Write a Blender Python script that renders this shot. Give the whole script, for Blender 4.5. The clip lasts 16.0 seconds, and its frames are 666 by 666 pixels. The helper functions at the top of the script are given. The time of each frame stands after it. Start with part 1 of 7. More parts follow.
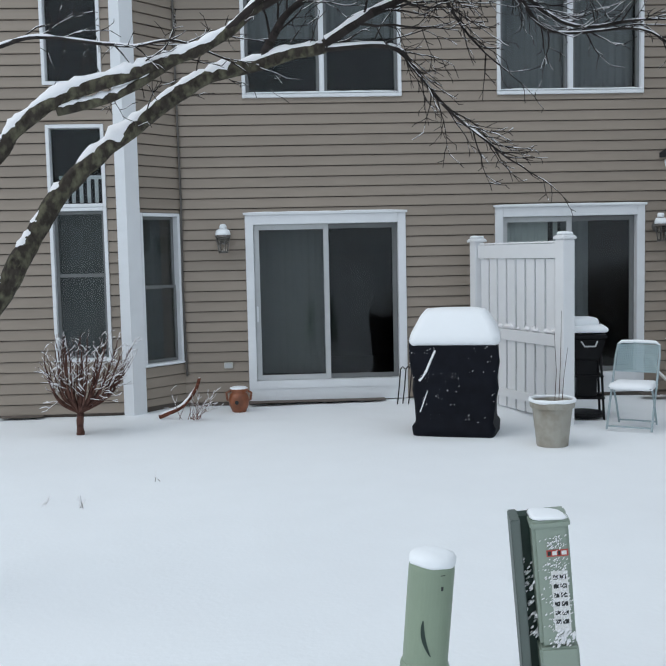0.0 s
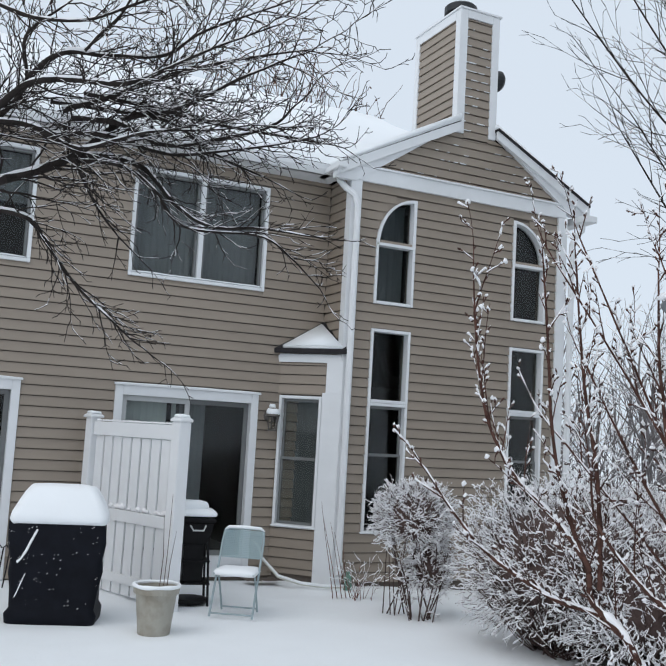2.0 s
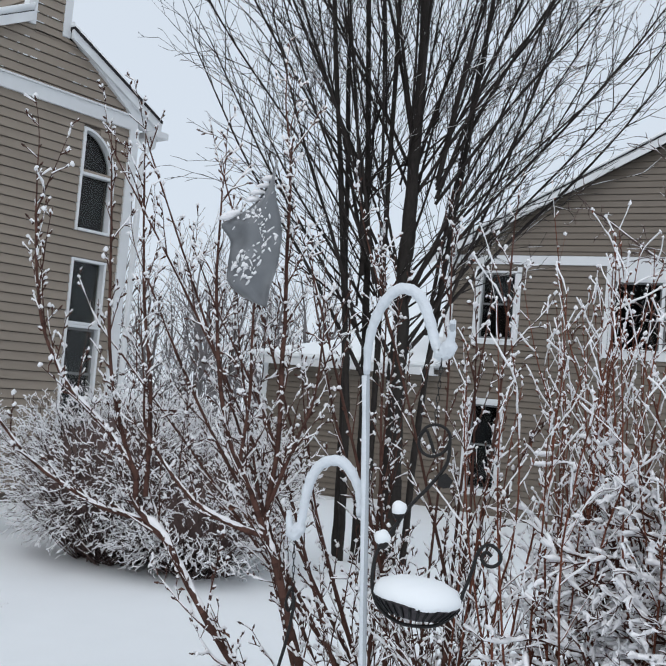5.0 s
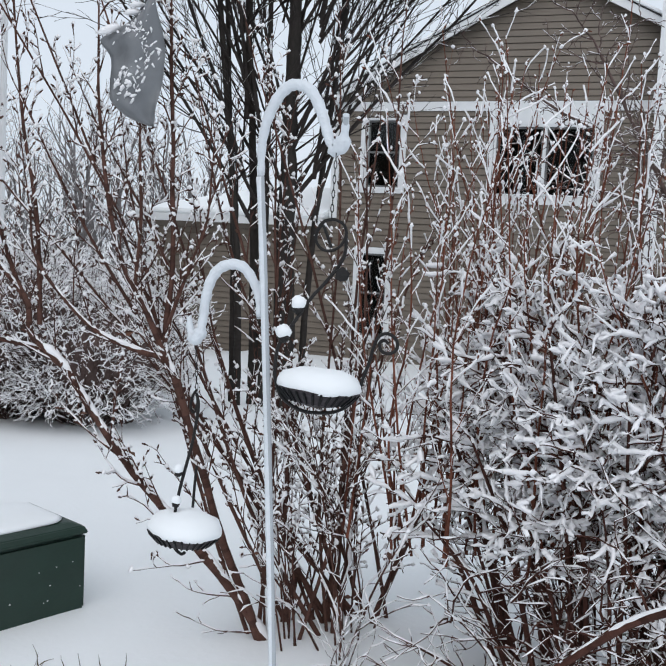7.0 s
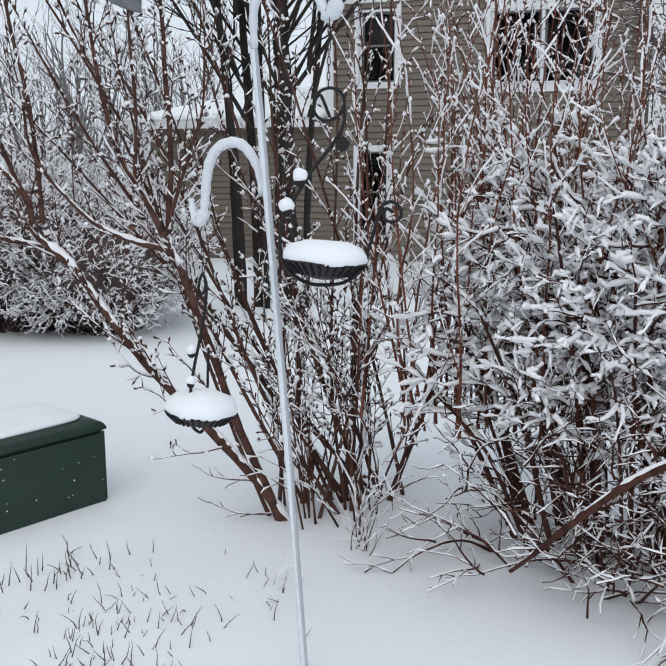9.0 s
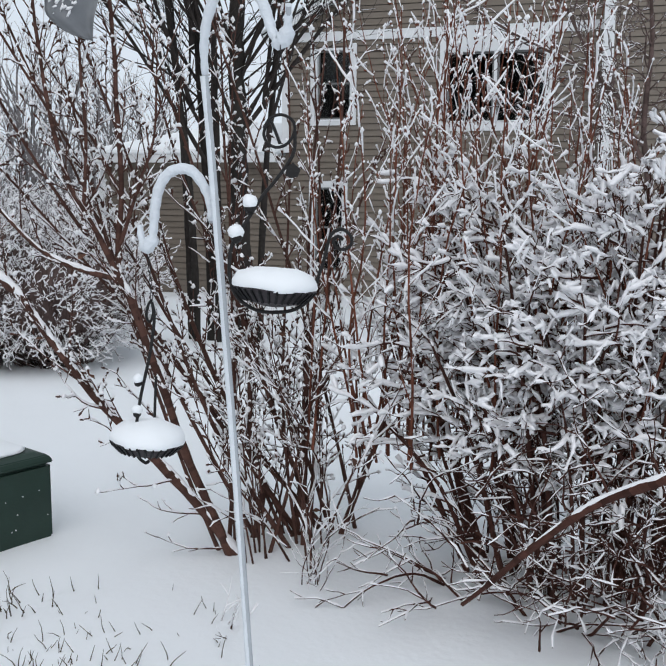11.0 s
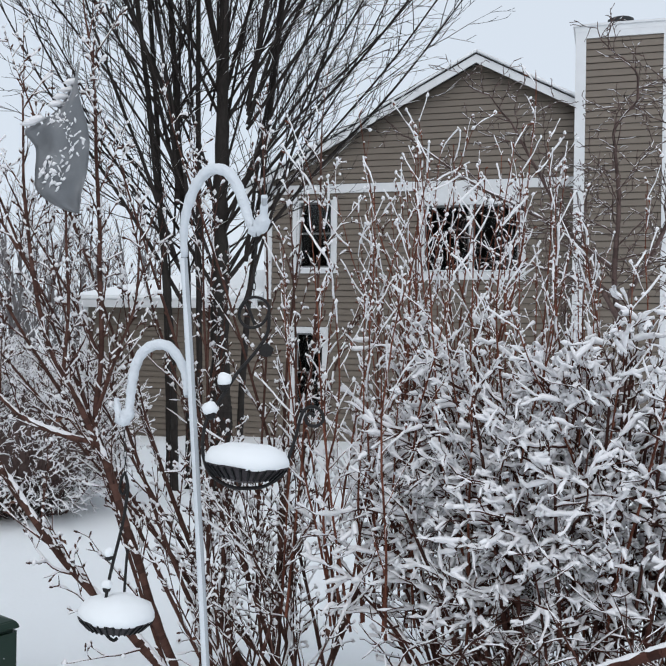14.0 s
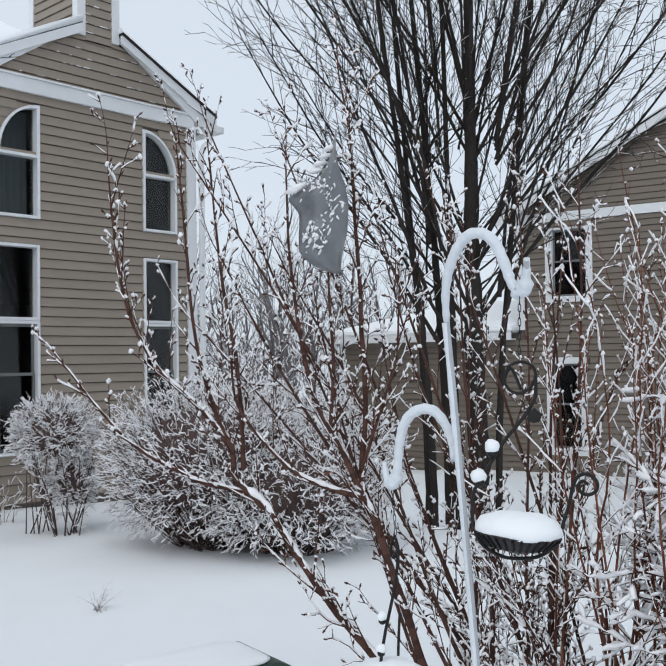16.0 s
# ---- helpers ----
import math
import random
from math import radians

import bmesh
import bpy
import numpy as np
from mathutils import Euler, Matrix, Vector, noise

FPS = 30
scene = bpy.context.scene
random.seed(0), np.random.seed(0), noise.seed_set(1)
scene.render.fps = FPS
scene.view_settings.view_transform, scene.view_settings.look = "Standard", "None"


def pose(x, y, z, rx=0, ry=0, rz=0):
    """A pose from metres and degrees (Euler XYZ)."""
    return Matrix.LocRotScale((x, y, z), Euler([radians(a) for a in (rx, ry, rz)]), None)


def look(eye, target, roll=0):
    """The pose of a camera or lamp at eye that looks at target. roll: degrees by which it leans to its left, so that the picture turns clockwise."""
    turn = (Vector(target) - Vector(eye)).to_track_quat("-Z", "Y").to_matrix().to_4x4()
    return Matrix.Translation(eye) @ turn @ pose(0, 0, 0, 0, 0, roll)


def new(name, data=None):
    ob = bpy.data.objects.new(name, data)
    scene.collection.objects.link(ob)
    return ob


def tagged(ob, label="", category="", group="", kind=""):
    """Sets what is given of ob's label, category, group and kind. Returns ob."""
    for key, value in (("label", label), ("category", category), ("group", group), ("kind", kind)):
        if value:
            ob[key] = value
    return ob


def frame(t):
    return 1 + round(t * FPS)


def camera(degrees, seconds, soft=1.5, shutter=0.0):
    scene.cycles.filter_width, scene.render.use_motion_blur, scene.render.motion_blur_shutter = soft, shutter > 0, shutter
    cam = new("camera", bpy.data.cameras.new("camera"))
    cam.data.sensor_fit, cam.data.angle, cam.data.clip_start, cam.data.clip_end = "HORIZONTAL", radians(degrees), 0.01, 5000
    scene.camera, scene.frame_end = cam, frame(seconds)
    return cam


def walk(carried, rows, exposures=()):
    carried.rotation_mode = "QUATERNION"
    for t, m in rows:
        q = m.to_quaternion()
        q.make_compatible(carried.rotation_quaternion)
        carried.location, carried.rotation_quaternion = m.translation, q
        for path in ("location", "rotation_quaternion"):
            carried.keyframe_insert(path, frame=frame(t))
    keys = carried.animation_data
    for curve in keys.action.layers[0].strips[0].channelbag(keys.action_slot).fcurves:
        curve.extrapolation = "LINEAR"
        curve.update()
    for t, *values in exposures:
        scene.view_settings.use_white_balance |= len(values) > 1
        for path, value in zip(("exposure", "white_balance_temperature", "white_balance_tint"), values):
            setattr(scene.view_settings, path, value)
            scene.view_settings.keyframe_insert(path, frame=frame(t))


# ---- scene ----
cam = camera(39.2, 16.0)
# seconds, eye x y z, heading, pitch, roll
PATH = [
    (0, -0.477, -11.721, 1.849, 2.65, -4.90, -1.22),
    (0.5, -0.478, -11.725, 1.850, 10.85, -4.81, 1.13),
    (1, -0.484, -11.735, 1.853, 18.60, -2.06, 2.58),
    (1.5, -0.465, -11.704, 1.869, 23.72, 2.16, 3.22),
    (2, -0.461, -11.708, 1.880, 25.37, 6.29, 3.28),
    (2.5, -0.462, -11.714, 1.886, 26.63, 7.66, 3.56),
    (3, -0.467, -11.719, 1.885, 30.30, 7.10, 3.90),
    (3.5, -0.432, -11.694, 1.895, 36.75, 5.92, 4.28),
    (4, -0.424, -11.695, 1.899, 42.83, 5.07, 4.43),
    (4.5, -0.442, -11.699, 1.889, 48.00, 4.15, 4.50),
    (5, -0.440, -11.689, 1.867, 52.11, 2.94, 4.88),
    (5.2, -0.439, -11.691, 1.855, 53.34, 2.23, 4.71),
    (7.3, -0.468, -11.693, 1.666, 59.98, -6.01, 2.87),
    (7.5, -0.468, -11.687, 1.651, 59.99, -6.68, 2.60),
    (8, -0.477, -11.683, 1.639, 59.43, -8.10, 1.74),
    (8.5, -0.501, -11.697, 1.638, 59.03, -9.63, 0.68),
    (8.7, -0.496, -11.705, 1.618, 58.78, -10.48, 0.09),
    (10.8, -0.454, -11.706, 1.565, 61.77, -9.83, 0.25),
    (11, -0.456, -11.707, 1.572, 61.97, -8.61, 0.50),
    (11.5, -0.479, -11.737, 1.590, 62.77, -4.95, 1.50),
    (12, -0.484, -11.741, 1.638, 63.44, -3.13, 1.38),
    (12.5, -0.492, -11.750, 1.668, 63.82, -1.50, 1.30),
    (13, -0.488, -11.753, 1.679, 63.93, -0.57, 1.20),
    (13.5, -0.483, -11.751, 1.680, 63.68, -0.15, 1.00),
    (14, -0.493, -11.756, 1.679, 63.00, -0.05, 0.86),
    (14.5, -0.490, -11.757, 1.680, 61.74, 0.16, 0.47),
    (15, -0.483, -11.761, 1.709, 59.15, 0.65, -0.05),
    (15.5, -0.487, -11.756, 1.756, 54.59, 1.23, -0.57),
    (16, -0.504, -11.721, 1.785, 47.67, 1.68, -0.84),
]


def aim(x, y, z, yaw, pitch, roll):
    a, b = radians(yaw), radians(pitch)
    way = Vector((math.sin(a) * math.cos(b), math.cos(a) * math.cos(b), math.sin(b)))
    return look(Vector((x, y, z)), Vector((x, y, z)) + way, roll)


walk(cam, [(row[0], aim(*row[1:])) for row in PATH],
     [(0, 0.05, 6450, 9.5), (2, 0.09, 6550, 11), (4, 0.05, 6600, 11.5), (5.2, 0.04, 6600, 11.5), (7.3, 0.11, 6650, 12), (12, 0.07, 6650, 12), (16, 0.07, 6600, 11.5)])

# ---- light: an even overcast winter sky ----
world = bpy.data.worlds.new("overcast")
scene.world = world
world.use_nodes = True
wn = world.node_tree.nodes
wl = world.node_tree.links
sky = wn.new("ShaderNodeTexSky")
sky.sky_type = "NISHITA"
sky.sun_disc = False
sky.sun_elevation, sky.sun_rotation = radians(49), radians(249)
cloud = wn.new("ShaderNodeMix")
cloud.data_type = "RGBA"
cloud.inputs["Factor"].default_value = 0.93
cloud.inputs["B"].default_value = (6.45, 7.3, 8.2, 1)
wl.new(sky.outputs[0], cloud.inputs["A"])
wl.new(cloud.outputs["Result"], wn["Background"].inputs["Color"])
wn["Background"].inputs["Strength"].default_value = 0.105
sun = new("sun", bpy.data.lights.new("sun", "SUN"))
sun.data.energy, sun.data.angle, sun.data.color = 0.8, radians(60), (1.0, 0.97, 0.94)
sun.matrix_world = look((0, 0, 30), (8, 3.0, 20))


# ---- materials ----
def material(name, base, rough=0.6, vary=0.12, scale=6.0, bump=0.15, bump_scale=60.0, metal=0.0, stain=None, stain_scale=1.2, stain_amount=0.3,
             stretch=(1, 1, 1), per_object=0.0, per_island=0.0, sheen=0.0):
    """A surface with grain and slow stains at world size."""
    m = bpy.data.materials.new(name)
    m.use_nodes = True
    n, l = m.node_tree.nodes, m.node_tree.links
    p = n["Principled BSDF"]
    p.inputs["Roughness"].default_value, p.inputs["Metallic"].default_value = rough, metal
    geo = n.new("ShaderNodeNewGeometry")
    mp = n.new("ShaderNodeMapping")
    mp.inputs["Scale"].default_value = stretch
    l.new(geo.outputs["Position"], mp.inputs["Vector"])
    grain = n.new("ShaderNodeTexNoise")
    grain.inputs["Scale"].default_value, grain.inputs["Detail"].default_value = scale, 6
    slow = n.new("ShaderNodeTexNoise")
    slow.inputs["Scale"].default_value, slow.inputs["Detail"].default_value = stain_scale, 3
    fine = n.new("ShaderNodeTexNoise")
    fine.inputs["Scale"].default_value, fine.inputs["Detail"].default_value = bump_scale, 4
    for t in (grain, slow, fine):
        l.new(mp.outputs["Vector"], t.inputs["Vector"])
    hsv = n.new("ShaderNodeHueSaturation")
    hsv.inputs["Color"].default_value = (*base, 1)
    rng = n.new("ShaderNodeMapRange")
    rng.inputs["To Min"].default_value, rng.inputs["To Max"].default_value = 1 - vary * 2, 1 + vary * 2
    l.new(grain.outputs["Fac"], rng.inputs["Value"])
    value = rng.outputs["Result"]
    for amount, source in ((per_object, "object"), (per_island, "island")):
        if amount:
            r = n.new("ShaderNodeObjectInfo").outputs["Random"] if source == "object" else geo.outputs["Random Per Island"]
            mr = n.new("ShaderNodeMapRange")
            mr.inputs["To Min"].default_value, mr.inputs["To Max"].default_value = 1 - amount, 1 + amount
            l.new(r, mr.inputs["Value"])
            mul = n.new("ShaderNodeMath")
            mul.operation = "MULTIPLY"
            l.new(value, mul.inputs[0])
            l.new(mr.outputs["Result"], mul.inputs[1])
            value = mul.outputs[0]
    l.new(value, hsv.inputs["Value"])
    colour = hsv.outputs["Color"]
    if stain:
        mix = n.new("ShaderNodeMix")
        mix.data_type = "RGBA"
        mix.inputs["B"].default_value = (*stain, 1)
        sr = n.new("ShaderNodeMapRange")
        sr.inputs["From Min"].default_value, sr.inputs["From Max"].default_value = 0.45, 0.7
        sr.inputs["To Max"].default_value = stain_amount
        l.new(slow.outputs["Fac"], sr.inputs["Value"])
        l.new(sr.outputs["Result"], mix.inputs["Factor"])
        l.new(colour, mix.inputs["A"])
        colour = mix.outputs["Result"]
    l.new(colour, p.inputs["Base Color"])
    if bump:
        b = n.new("ShaderNodeBump")
        b.inputs["Strength"].default_value, b.inputs["Distance"].default_value = bump, 0.01
        l.new(fine.outputs["Fac"], b.inputs["Height"])
        l.new(b.outputs["Normal"], p.inputs["Normal"])
    if sheen:
        p.inputs["Subsurface Weight"].default_value = sheen
        p.inputs["Subsurface Radius"].default_value = (0.02, 0.025, 0.03)
    return m


SIDING = material("taupe_vinyl", (0.285, 0.237, 0.191), 0.55, 0.05, 9, 0.08, 40, stain=(0.18, 0.15, 0.122), stain_amount=0.22, stretch=(0.25, 0.25, 1), per_object=0.035)
SIDING_B = material("brown_vinyl", (0.168, 0.138, 0.11), 0.55, 0.05, 9, 0.08, 40, stain=(0.14, 0.12, 0.1), stain_amount=0.25, stretch=(0.25, 0.25, 1), per_object=0.04)
TRIM = material("white_trim", (0.74, 0.755, 0.77), 0.45, 0.03, 5, 0.04, 30, stain=(0.62, 0.63, 0.63), stain_amount=0.3)
VINYL = material("white_fence_vinyl", (0.78, 0.79, 0.8), 0.4, 0.02, 5, 0.03, 30, stain=(0.68, 0.69, 0.7), stain_amount=0.3)
SNOW = material("fresh_snow", (0.86, 0.888, 0.905), 0.75, 0.012, 3, 0.25, 28, stain=(0.83, 0.85, 0.87), stain_scale=0.5, stain_amount=0.4)
TWIG_SNOW = material("clinging_snow", (0.875, 0.87, 0.885), 0.8, 0.02, 30, 0.2, 120)
BARK = material("grey_brown_bark", (0.045, 0.038, 0.031), 0.85, 0.45, 38, 0.8, 60, stain=(0.14, 0.135, 0.09), stain_scale=24, stain_amount=0.85, stretch=(1, 1, 0.6))
TRUNK_DARK = material("dark_wet_bark", (0.027, 0.023, 0.021), 0.85, 0.3, 30, 0.8, 60, stain=(0.042, 0.04, 0.034), stain_scale=6, stain_amount=0.5, stretch=(1, 1, 0.4))
TWIG = material("dark_twig", (0.066, 0.029, 0.022), 0.8, 0.2, 40, 0.3, 150, per_island=0.35)
TWIG_RED = material("reddish_twig", (0.14, 0.05, 0.031), 0.75, 0.2, 40, 0.3, 150, per_island=0.35)
TWIG_GREY = material("grey_hedge_twig", (0.104, 0.072, 0.065), 0.8, 0.2, 40, 0.3, 150, per_island=0.35)
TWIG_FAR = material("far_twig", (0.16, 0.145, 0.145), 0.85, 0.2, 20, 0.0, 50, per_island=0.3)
LEAF = material("withered_leaf", (0.15, 0.07, 0.045), 0.8, 0.25, 40, 0.3, 90, per_island=0.3)
COVER = material("black_grill_cover", (0.006, 0.007, 0.011), 0.6, 0.3, 8, 0.5, 18)
BLACK = material("black_enamel", (0.012, 0.012, 0.013), 0.4, 0.2, 12, 0.1, 60)
IRON = material("black_wire", (0.014, 0.013, 0.013), 0.5, 0.3, 60, 0.4, 200)
GREEN = material("pale_green_plastic", (0.235, 0.3, 0.215), 0.5, 0.05, 8, 0.1, 60, stain=(0.2, 0.25, 0.19), stain_amount=0.4, stain_scale=4)
DULL_GREEN = material("dull_dark_green_plastic", (0.105, 0.13, 0.118), 0.55, 0.06, 8, 0.1, 60)
PALE_BLIND = material("pale_grey_blind", (0.5, 0.53, 0.51), 0.9, 0.06, 3, 0.1, 30, stretch=(6, 6, 0.3))
GREY_GREEN = material("grey_green_plastic", (0.27, 0.325, 0.27), 0.5, 0.05, 8, 0.1, 60, stain=(0.22, 0.26, 0.22), stain_amount=0.4, stain_scale=4)
DARK_GREEN = material("dark_green_paint", (0.018, 0.04, 0.03), 0.45, 0.1, 8, 0.15, 50, stain=(0.03, 0.045, 0.038), stain_amount=0.5, stain_scale=3)
DARK = material("dark_gap", (0.02, 0.024, 0.024), 0.7, 0.2, 10, 0.1, 60)
TERRA = material("glazed_terracotta", (0.24, 0.075, 0.03), 0.35, 0.25, 14, 0.2, 40, stain=(0.1, 0.04, 0.02), stain_amount=0.5, stain_scale=9)
POT = material("weathered_pale_pot", (0.34, 0.325, 0.28), 0.6, 0.08, 8, 0.15, 50, stain=(0.2, 0.17, 0.125), stain_amount=0.7, stain_scale=6)
CHAIR = material("pale_blue_grey_paint", (0.3, 0.37, 0.39), 0.4, 0.06, 10, 0.1, 50)
CHAIR_CLOTH = material("blue_vinyl_mesh", (0.27, 0.36, 0.38), 0.5, 0.08, 10, 0.1, 50)
HOSE = material("pale_hose", (0.55, 0.55, 0.5), 0.5, 0.1, 10, 0.1, 50)
SCREEN = material("grey_sash", (0.16, 0.165, 0.165), 0.5, 0.06, 8, 0.05, 40)
SASH = material("pale_sash", (0.5, 0.51, 0.51), 0.45, 0.05, 8, 0.05, 40)
# near-black so that the shade of unlit interiors lies in the colour
ROOM = material("room_painted_dark", (0.035, 0.034, 0.034), 0.9, 0.1, 2, 0.0, 30)
# grey for a door curtain, a window screen and painted sky reflections
CURTAIN_REFLECTION = material("curtain_and_reflection_grey", (0.16, 0.168, 0.175), 0.9, 0.08, 3, 0.1, 30, stretch=(6, 6, 0.3))
SHINGLE = material("dark_shingle_edge", (0.03, 0.028, 0.03), 0.85, 0.2, 20, 0.3, 80)
LAMP_METAL = material("pewter_lantern", (0.13, 0.12, 0.11), 0.45, 0.1, 20, 0.1, 60, metal=0.6)
FOUNDATION = material("concrete_foundation", (0.12, 0.1, 0.085), 0.9, 0.15, 10, 0.4, 40)
RED = material("red_sticker", (0.45, 0.06, 0.045), 0.5, 0.1, 20, 0.0, 50)
WHITE_LABEL = material("white_sticker", (0.72, 0.72, 0.7), 0.5, 0.05, 20, 0.0, 50)
FILM_SHEET = material("grey_plastic_sheet", (0.15, 0.158, 0.168), 0.35, 0.15, 9, 0.3, 25, stain=(0.27, 0.28, 0.29), stain_scale=5, stain_amount=0.8)
DRY_GRASS = material("dry_grass", (0.075, 0.058, 0.035), 0.9, 0.2, 30, 0.0, 50, per_island=0.4)
FLUE = material("dark_flue_metal", (0.03, 0.032, 0.034), 0.45, 0.15, 12, 0.1, 40, metal=0.5)

TWIG_DARK = material("dark_grey_twig", (0.03, 0.025, 0.023), 0.8, 0.2, 40, 0.3, 150, per_island=0.35)
SHADE = material("dark_grey_shade", (0.075, 0.083, 0.085), 0.9, 0.08, 3, 0.1, 30, stretch=(6, 6, 0.3))
TWIG_BROWN = material("brown_twig", (0.08, 0.04, 0.031), 0.8, 0.2, 40, 0.3, 150, per_island=0.35)
# hook's snow and white paint, both greyed to carry the shade they stand in
SHADED_SNOW = material("shaded_snow_grey", (0.68, 0.72, 0.76), 0.6, 0.06, 30, 0.5, 90)
HOOK_GREY = material("shaded_white_paint", (0.4, 0.43, 0.46), 0.5, 0.06, 20, 0.1, 60)
# dull surfaces have little gloss
for dull, gloss in ((COVER, 0.12), (BLACK, 0.1), (IRON, 0.25), (DARK_GREEN, 0.3), (BARK, 0.15), (TRUNK_DARK, 0.15), (TWIG, 0.12), (TWIG_DARK, 0.12), (TWIG_RED, 0.15), (TWIG_GREY, 0.12), (TWIG_BROWN, 0.15), (ROOM, 0.1), (SHINGLE, 0.15)):
    dull.node_tree.nodes["Principled BSDF"].inputs["Specular IOR Level"].default_value = gloss


def glass(name, tint=(0.75, 0.8, 0.8), rough=0.02):
    m = bpy.data.materials.new(name)
    m.use_nodes = True
    p = m.node_tree.nodes["Principled BSDF"]
    p.inputs["Base Color"].default_value = (*tint, 1)
    p.inputs["Roughness"].default_value = rough
    p.inputs["Transmission Weight"].default_value = 1
    p.inputs["IOR"].default_value = 1.33
    return m


GLASS = glass("window_glass")
LAMP_GLASS = glass("lantern_glass", (0.9, 0.9, 0.88), 0.15)


# ---- mesh helpers ----
def finish(ob, mat, parent=None, label=""):
    ob.data.materials.append(mat)
    if parent is not None:
        ob.parent = parent
    if label:
        ob["label"] = label
    return ob


def part(name, bm, mat, parent=None, label="", smooth=False, bevel=0.0):
    """One bmesh as one object under a thing or a part."""
    if bevel:
        bmesh.ops.bevel(bm, geom=list(bm.edges), offset=bevel, segments=2, affect="EDGES", clamp_overlap=True)
    me = bpy.data.meshes.new(name)
    bm.normal_update()
    bm.to_mesh(me)
    bm.free()
    if smooth:
        me.shade_smooth()
    return finish(new(name, me), mat, parent, label)


def pieces(name, bm, mat, parent, bevel=0.0):
    """Each loose board of bm becomes a part of its own."""
    left = set(bm.verts)
    while left:
        island, queue = [], [left.pop()]
        while queue:
            v = queue.pop()
            island.append(v)
            for e in v.link_edges:
                o = e.other_vert(v)
                if o in left:
                    left.discard(o)
                    queue.append(o)
        one = bmesh.new()
        twin = {v: one.verts.new(v.co) for v in island}
        for f in {f for v in island for f in v.link_faces}:
            one.faces.new([twin[v] for v in f.verts])
        part(name, one, mat, parent, bevel=bevel)
    bm.free()


def thing(name, label, category, group="", kind=""):
    return tagged(new(name), label, category, group, kind)


def add_box(bm, x0, x1, y0, y1, z0, z1, m=None):
    vs = [bm.verts.new(p) for p in ((x0, y0, z0), (x1, y0, z0), (x1, y1, z0), (x0, y1, z0), (x0, y0, z1), (x1, y0, z1), (x1, y1, z1), (x0, y1, z1))]
    for f in ((0, 3, 2, 1), (4, 5, 6, 7), (0, 1, 5, 4), (1, 2, 6, 5), (2, 3, 7, 6), (3, 0, 4, 7)):
        bm.faces.new([vs[i] for i in f])
    if m is not None:
        bmesh.ops.transform(bm, matrix=m, verts=vs)
    return vs


def box_part(name, x0, x1, y0, y1, z0, z1, mat, parent=None, m=None, label="", bevel=0.0):
    bm = bmesh.new()
    add_box(bm, x0, x1, y0, y1, z0, z1, m)
    return part(name, bm, mat, parent, label, bevel=bevel)


def prism(bm, outline, y0, y1, m=None):
    """An outline of (x, z) points, counter-clockwise seen from -y, drawn out from y0 to y1."""
    a = [bm.verts.new((x, y0, z)) for x, z in outline]
    b = [bm.verts.new((x, y1, z)) for x, z in outline]
    bm.faces.new(a)
    bm.faces.new(b[::-1])
    for i in range(len(a)):
        j = (i + 1) % len(a)
        bm.faces.new((a[j], a[i], b[i], b[j]))
    if m is not None:
        bmesh.ops.transform(bm, matrix=m, verts=a + b)


def tube(bm, points, radii, sides=8, closed=False):
    """A round bar along points."""
    pts = [Vector(p) for p in points]
    n = len(pts)
    if not hasattr(radii, "__len__"):
        radii = [radii] * n
    rings = []
    ref = None
    for i, p in enumerate(pts):
        if closed:
            d = pts[(i + 1) % n] - pts[i - 1]
        else:
            d = pts[min(i + 1, n - 1)] - pts[max(i - 1, 0)]
        d = d.normalized() if d.length > 1e-9 else Vector((0, 0, 1))
        if ref is None:
            ref = d.orthogonal().normalized()
        a = (ref - d * ref.dot(d))
        a = a.normalized() if a.length > 1e-6 else d.orthogonal().normalized()
        ref = a
        b = d.cross(a)
        rings.append([bm.verts.new(p + (a * math.cos(2 * math.pi * k / sides) + b * math.sin(2 * math.pi * k / sides)) * radii[i]) for k in range(sides)])
    pairs = list(zip(rings, rings[1:])) + ([(rings[-1], rings[0])] if closed else [])
    for r, s in pairs:
        for k in range(sides):
            q = (k + 1) % sides
            bm.faces.new((r[k], r[q], s[q], s[k]))
    if not closed:
        bm.faces.new(rings[0][::-1])
        bm.faces.new(rings[-1])


def lathe(bm, profile, centre, sides=24, sx=1.0, sy=1.0, m=None):
    """A turned form: profile of (radius, height)."""
    rings = []
    vs = []
    for r, z in profile:
        ring = [bm.verts.new((centre[0] + sx * r * math.cos(2 * math.pi * k / sides), centre[1] + sy * r * math.sin(2 * math.pi * k / sides), centre[2] + z)) for k in range(sides)]
        rings.append(ring)
        vs += ring
    for a, b in zip(rings, rings[1:]):
        for k in range(sides):
            q = (k + 1) % sides
            bm.faces.new((a[k], a[q], b[q], b[k]))
    bm.faces.new(rings[0][::-1])
    bm.faces.new(rings[-1])
    if m is not None:
        bmesh.ops.transform(bm, matrix=m, verts=vs)


def lumpy(bm, amount, scale, seed=0.0, verts=None):
    for v in (verts or bm.verts):
        v.co += noise.noise_vector(v.co * scale + Vector((seed, seed, seed))) * amount


def wall_frame(x, y, ux, uy):
    """Local x along the wall to the viewer's right, local y into it, z up."""
    u = Vector((ux, uy, 0)).normalized()
    v = Vector((-u.y, u.x, 0))
    return Matrix(((u.x, v.x, 0, x), (u.y, v.y, 0, y), (0, 0, 1, 0), (0, 0, 0, 1)))


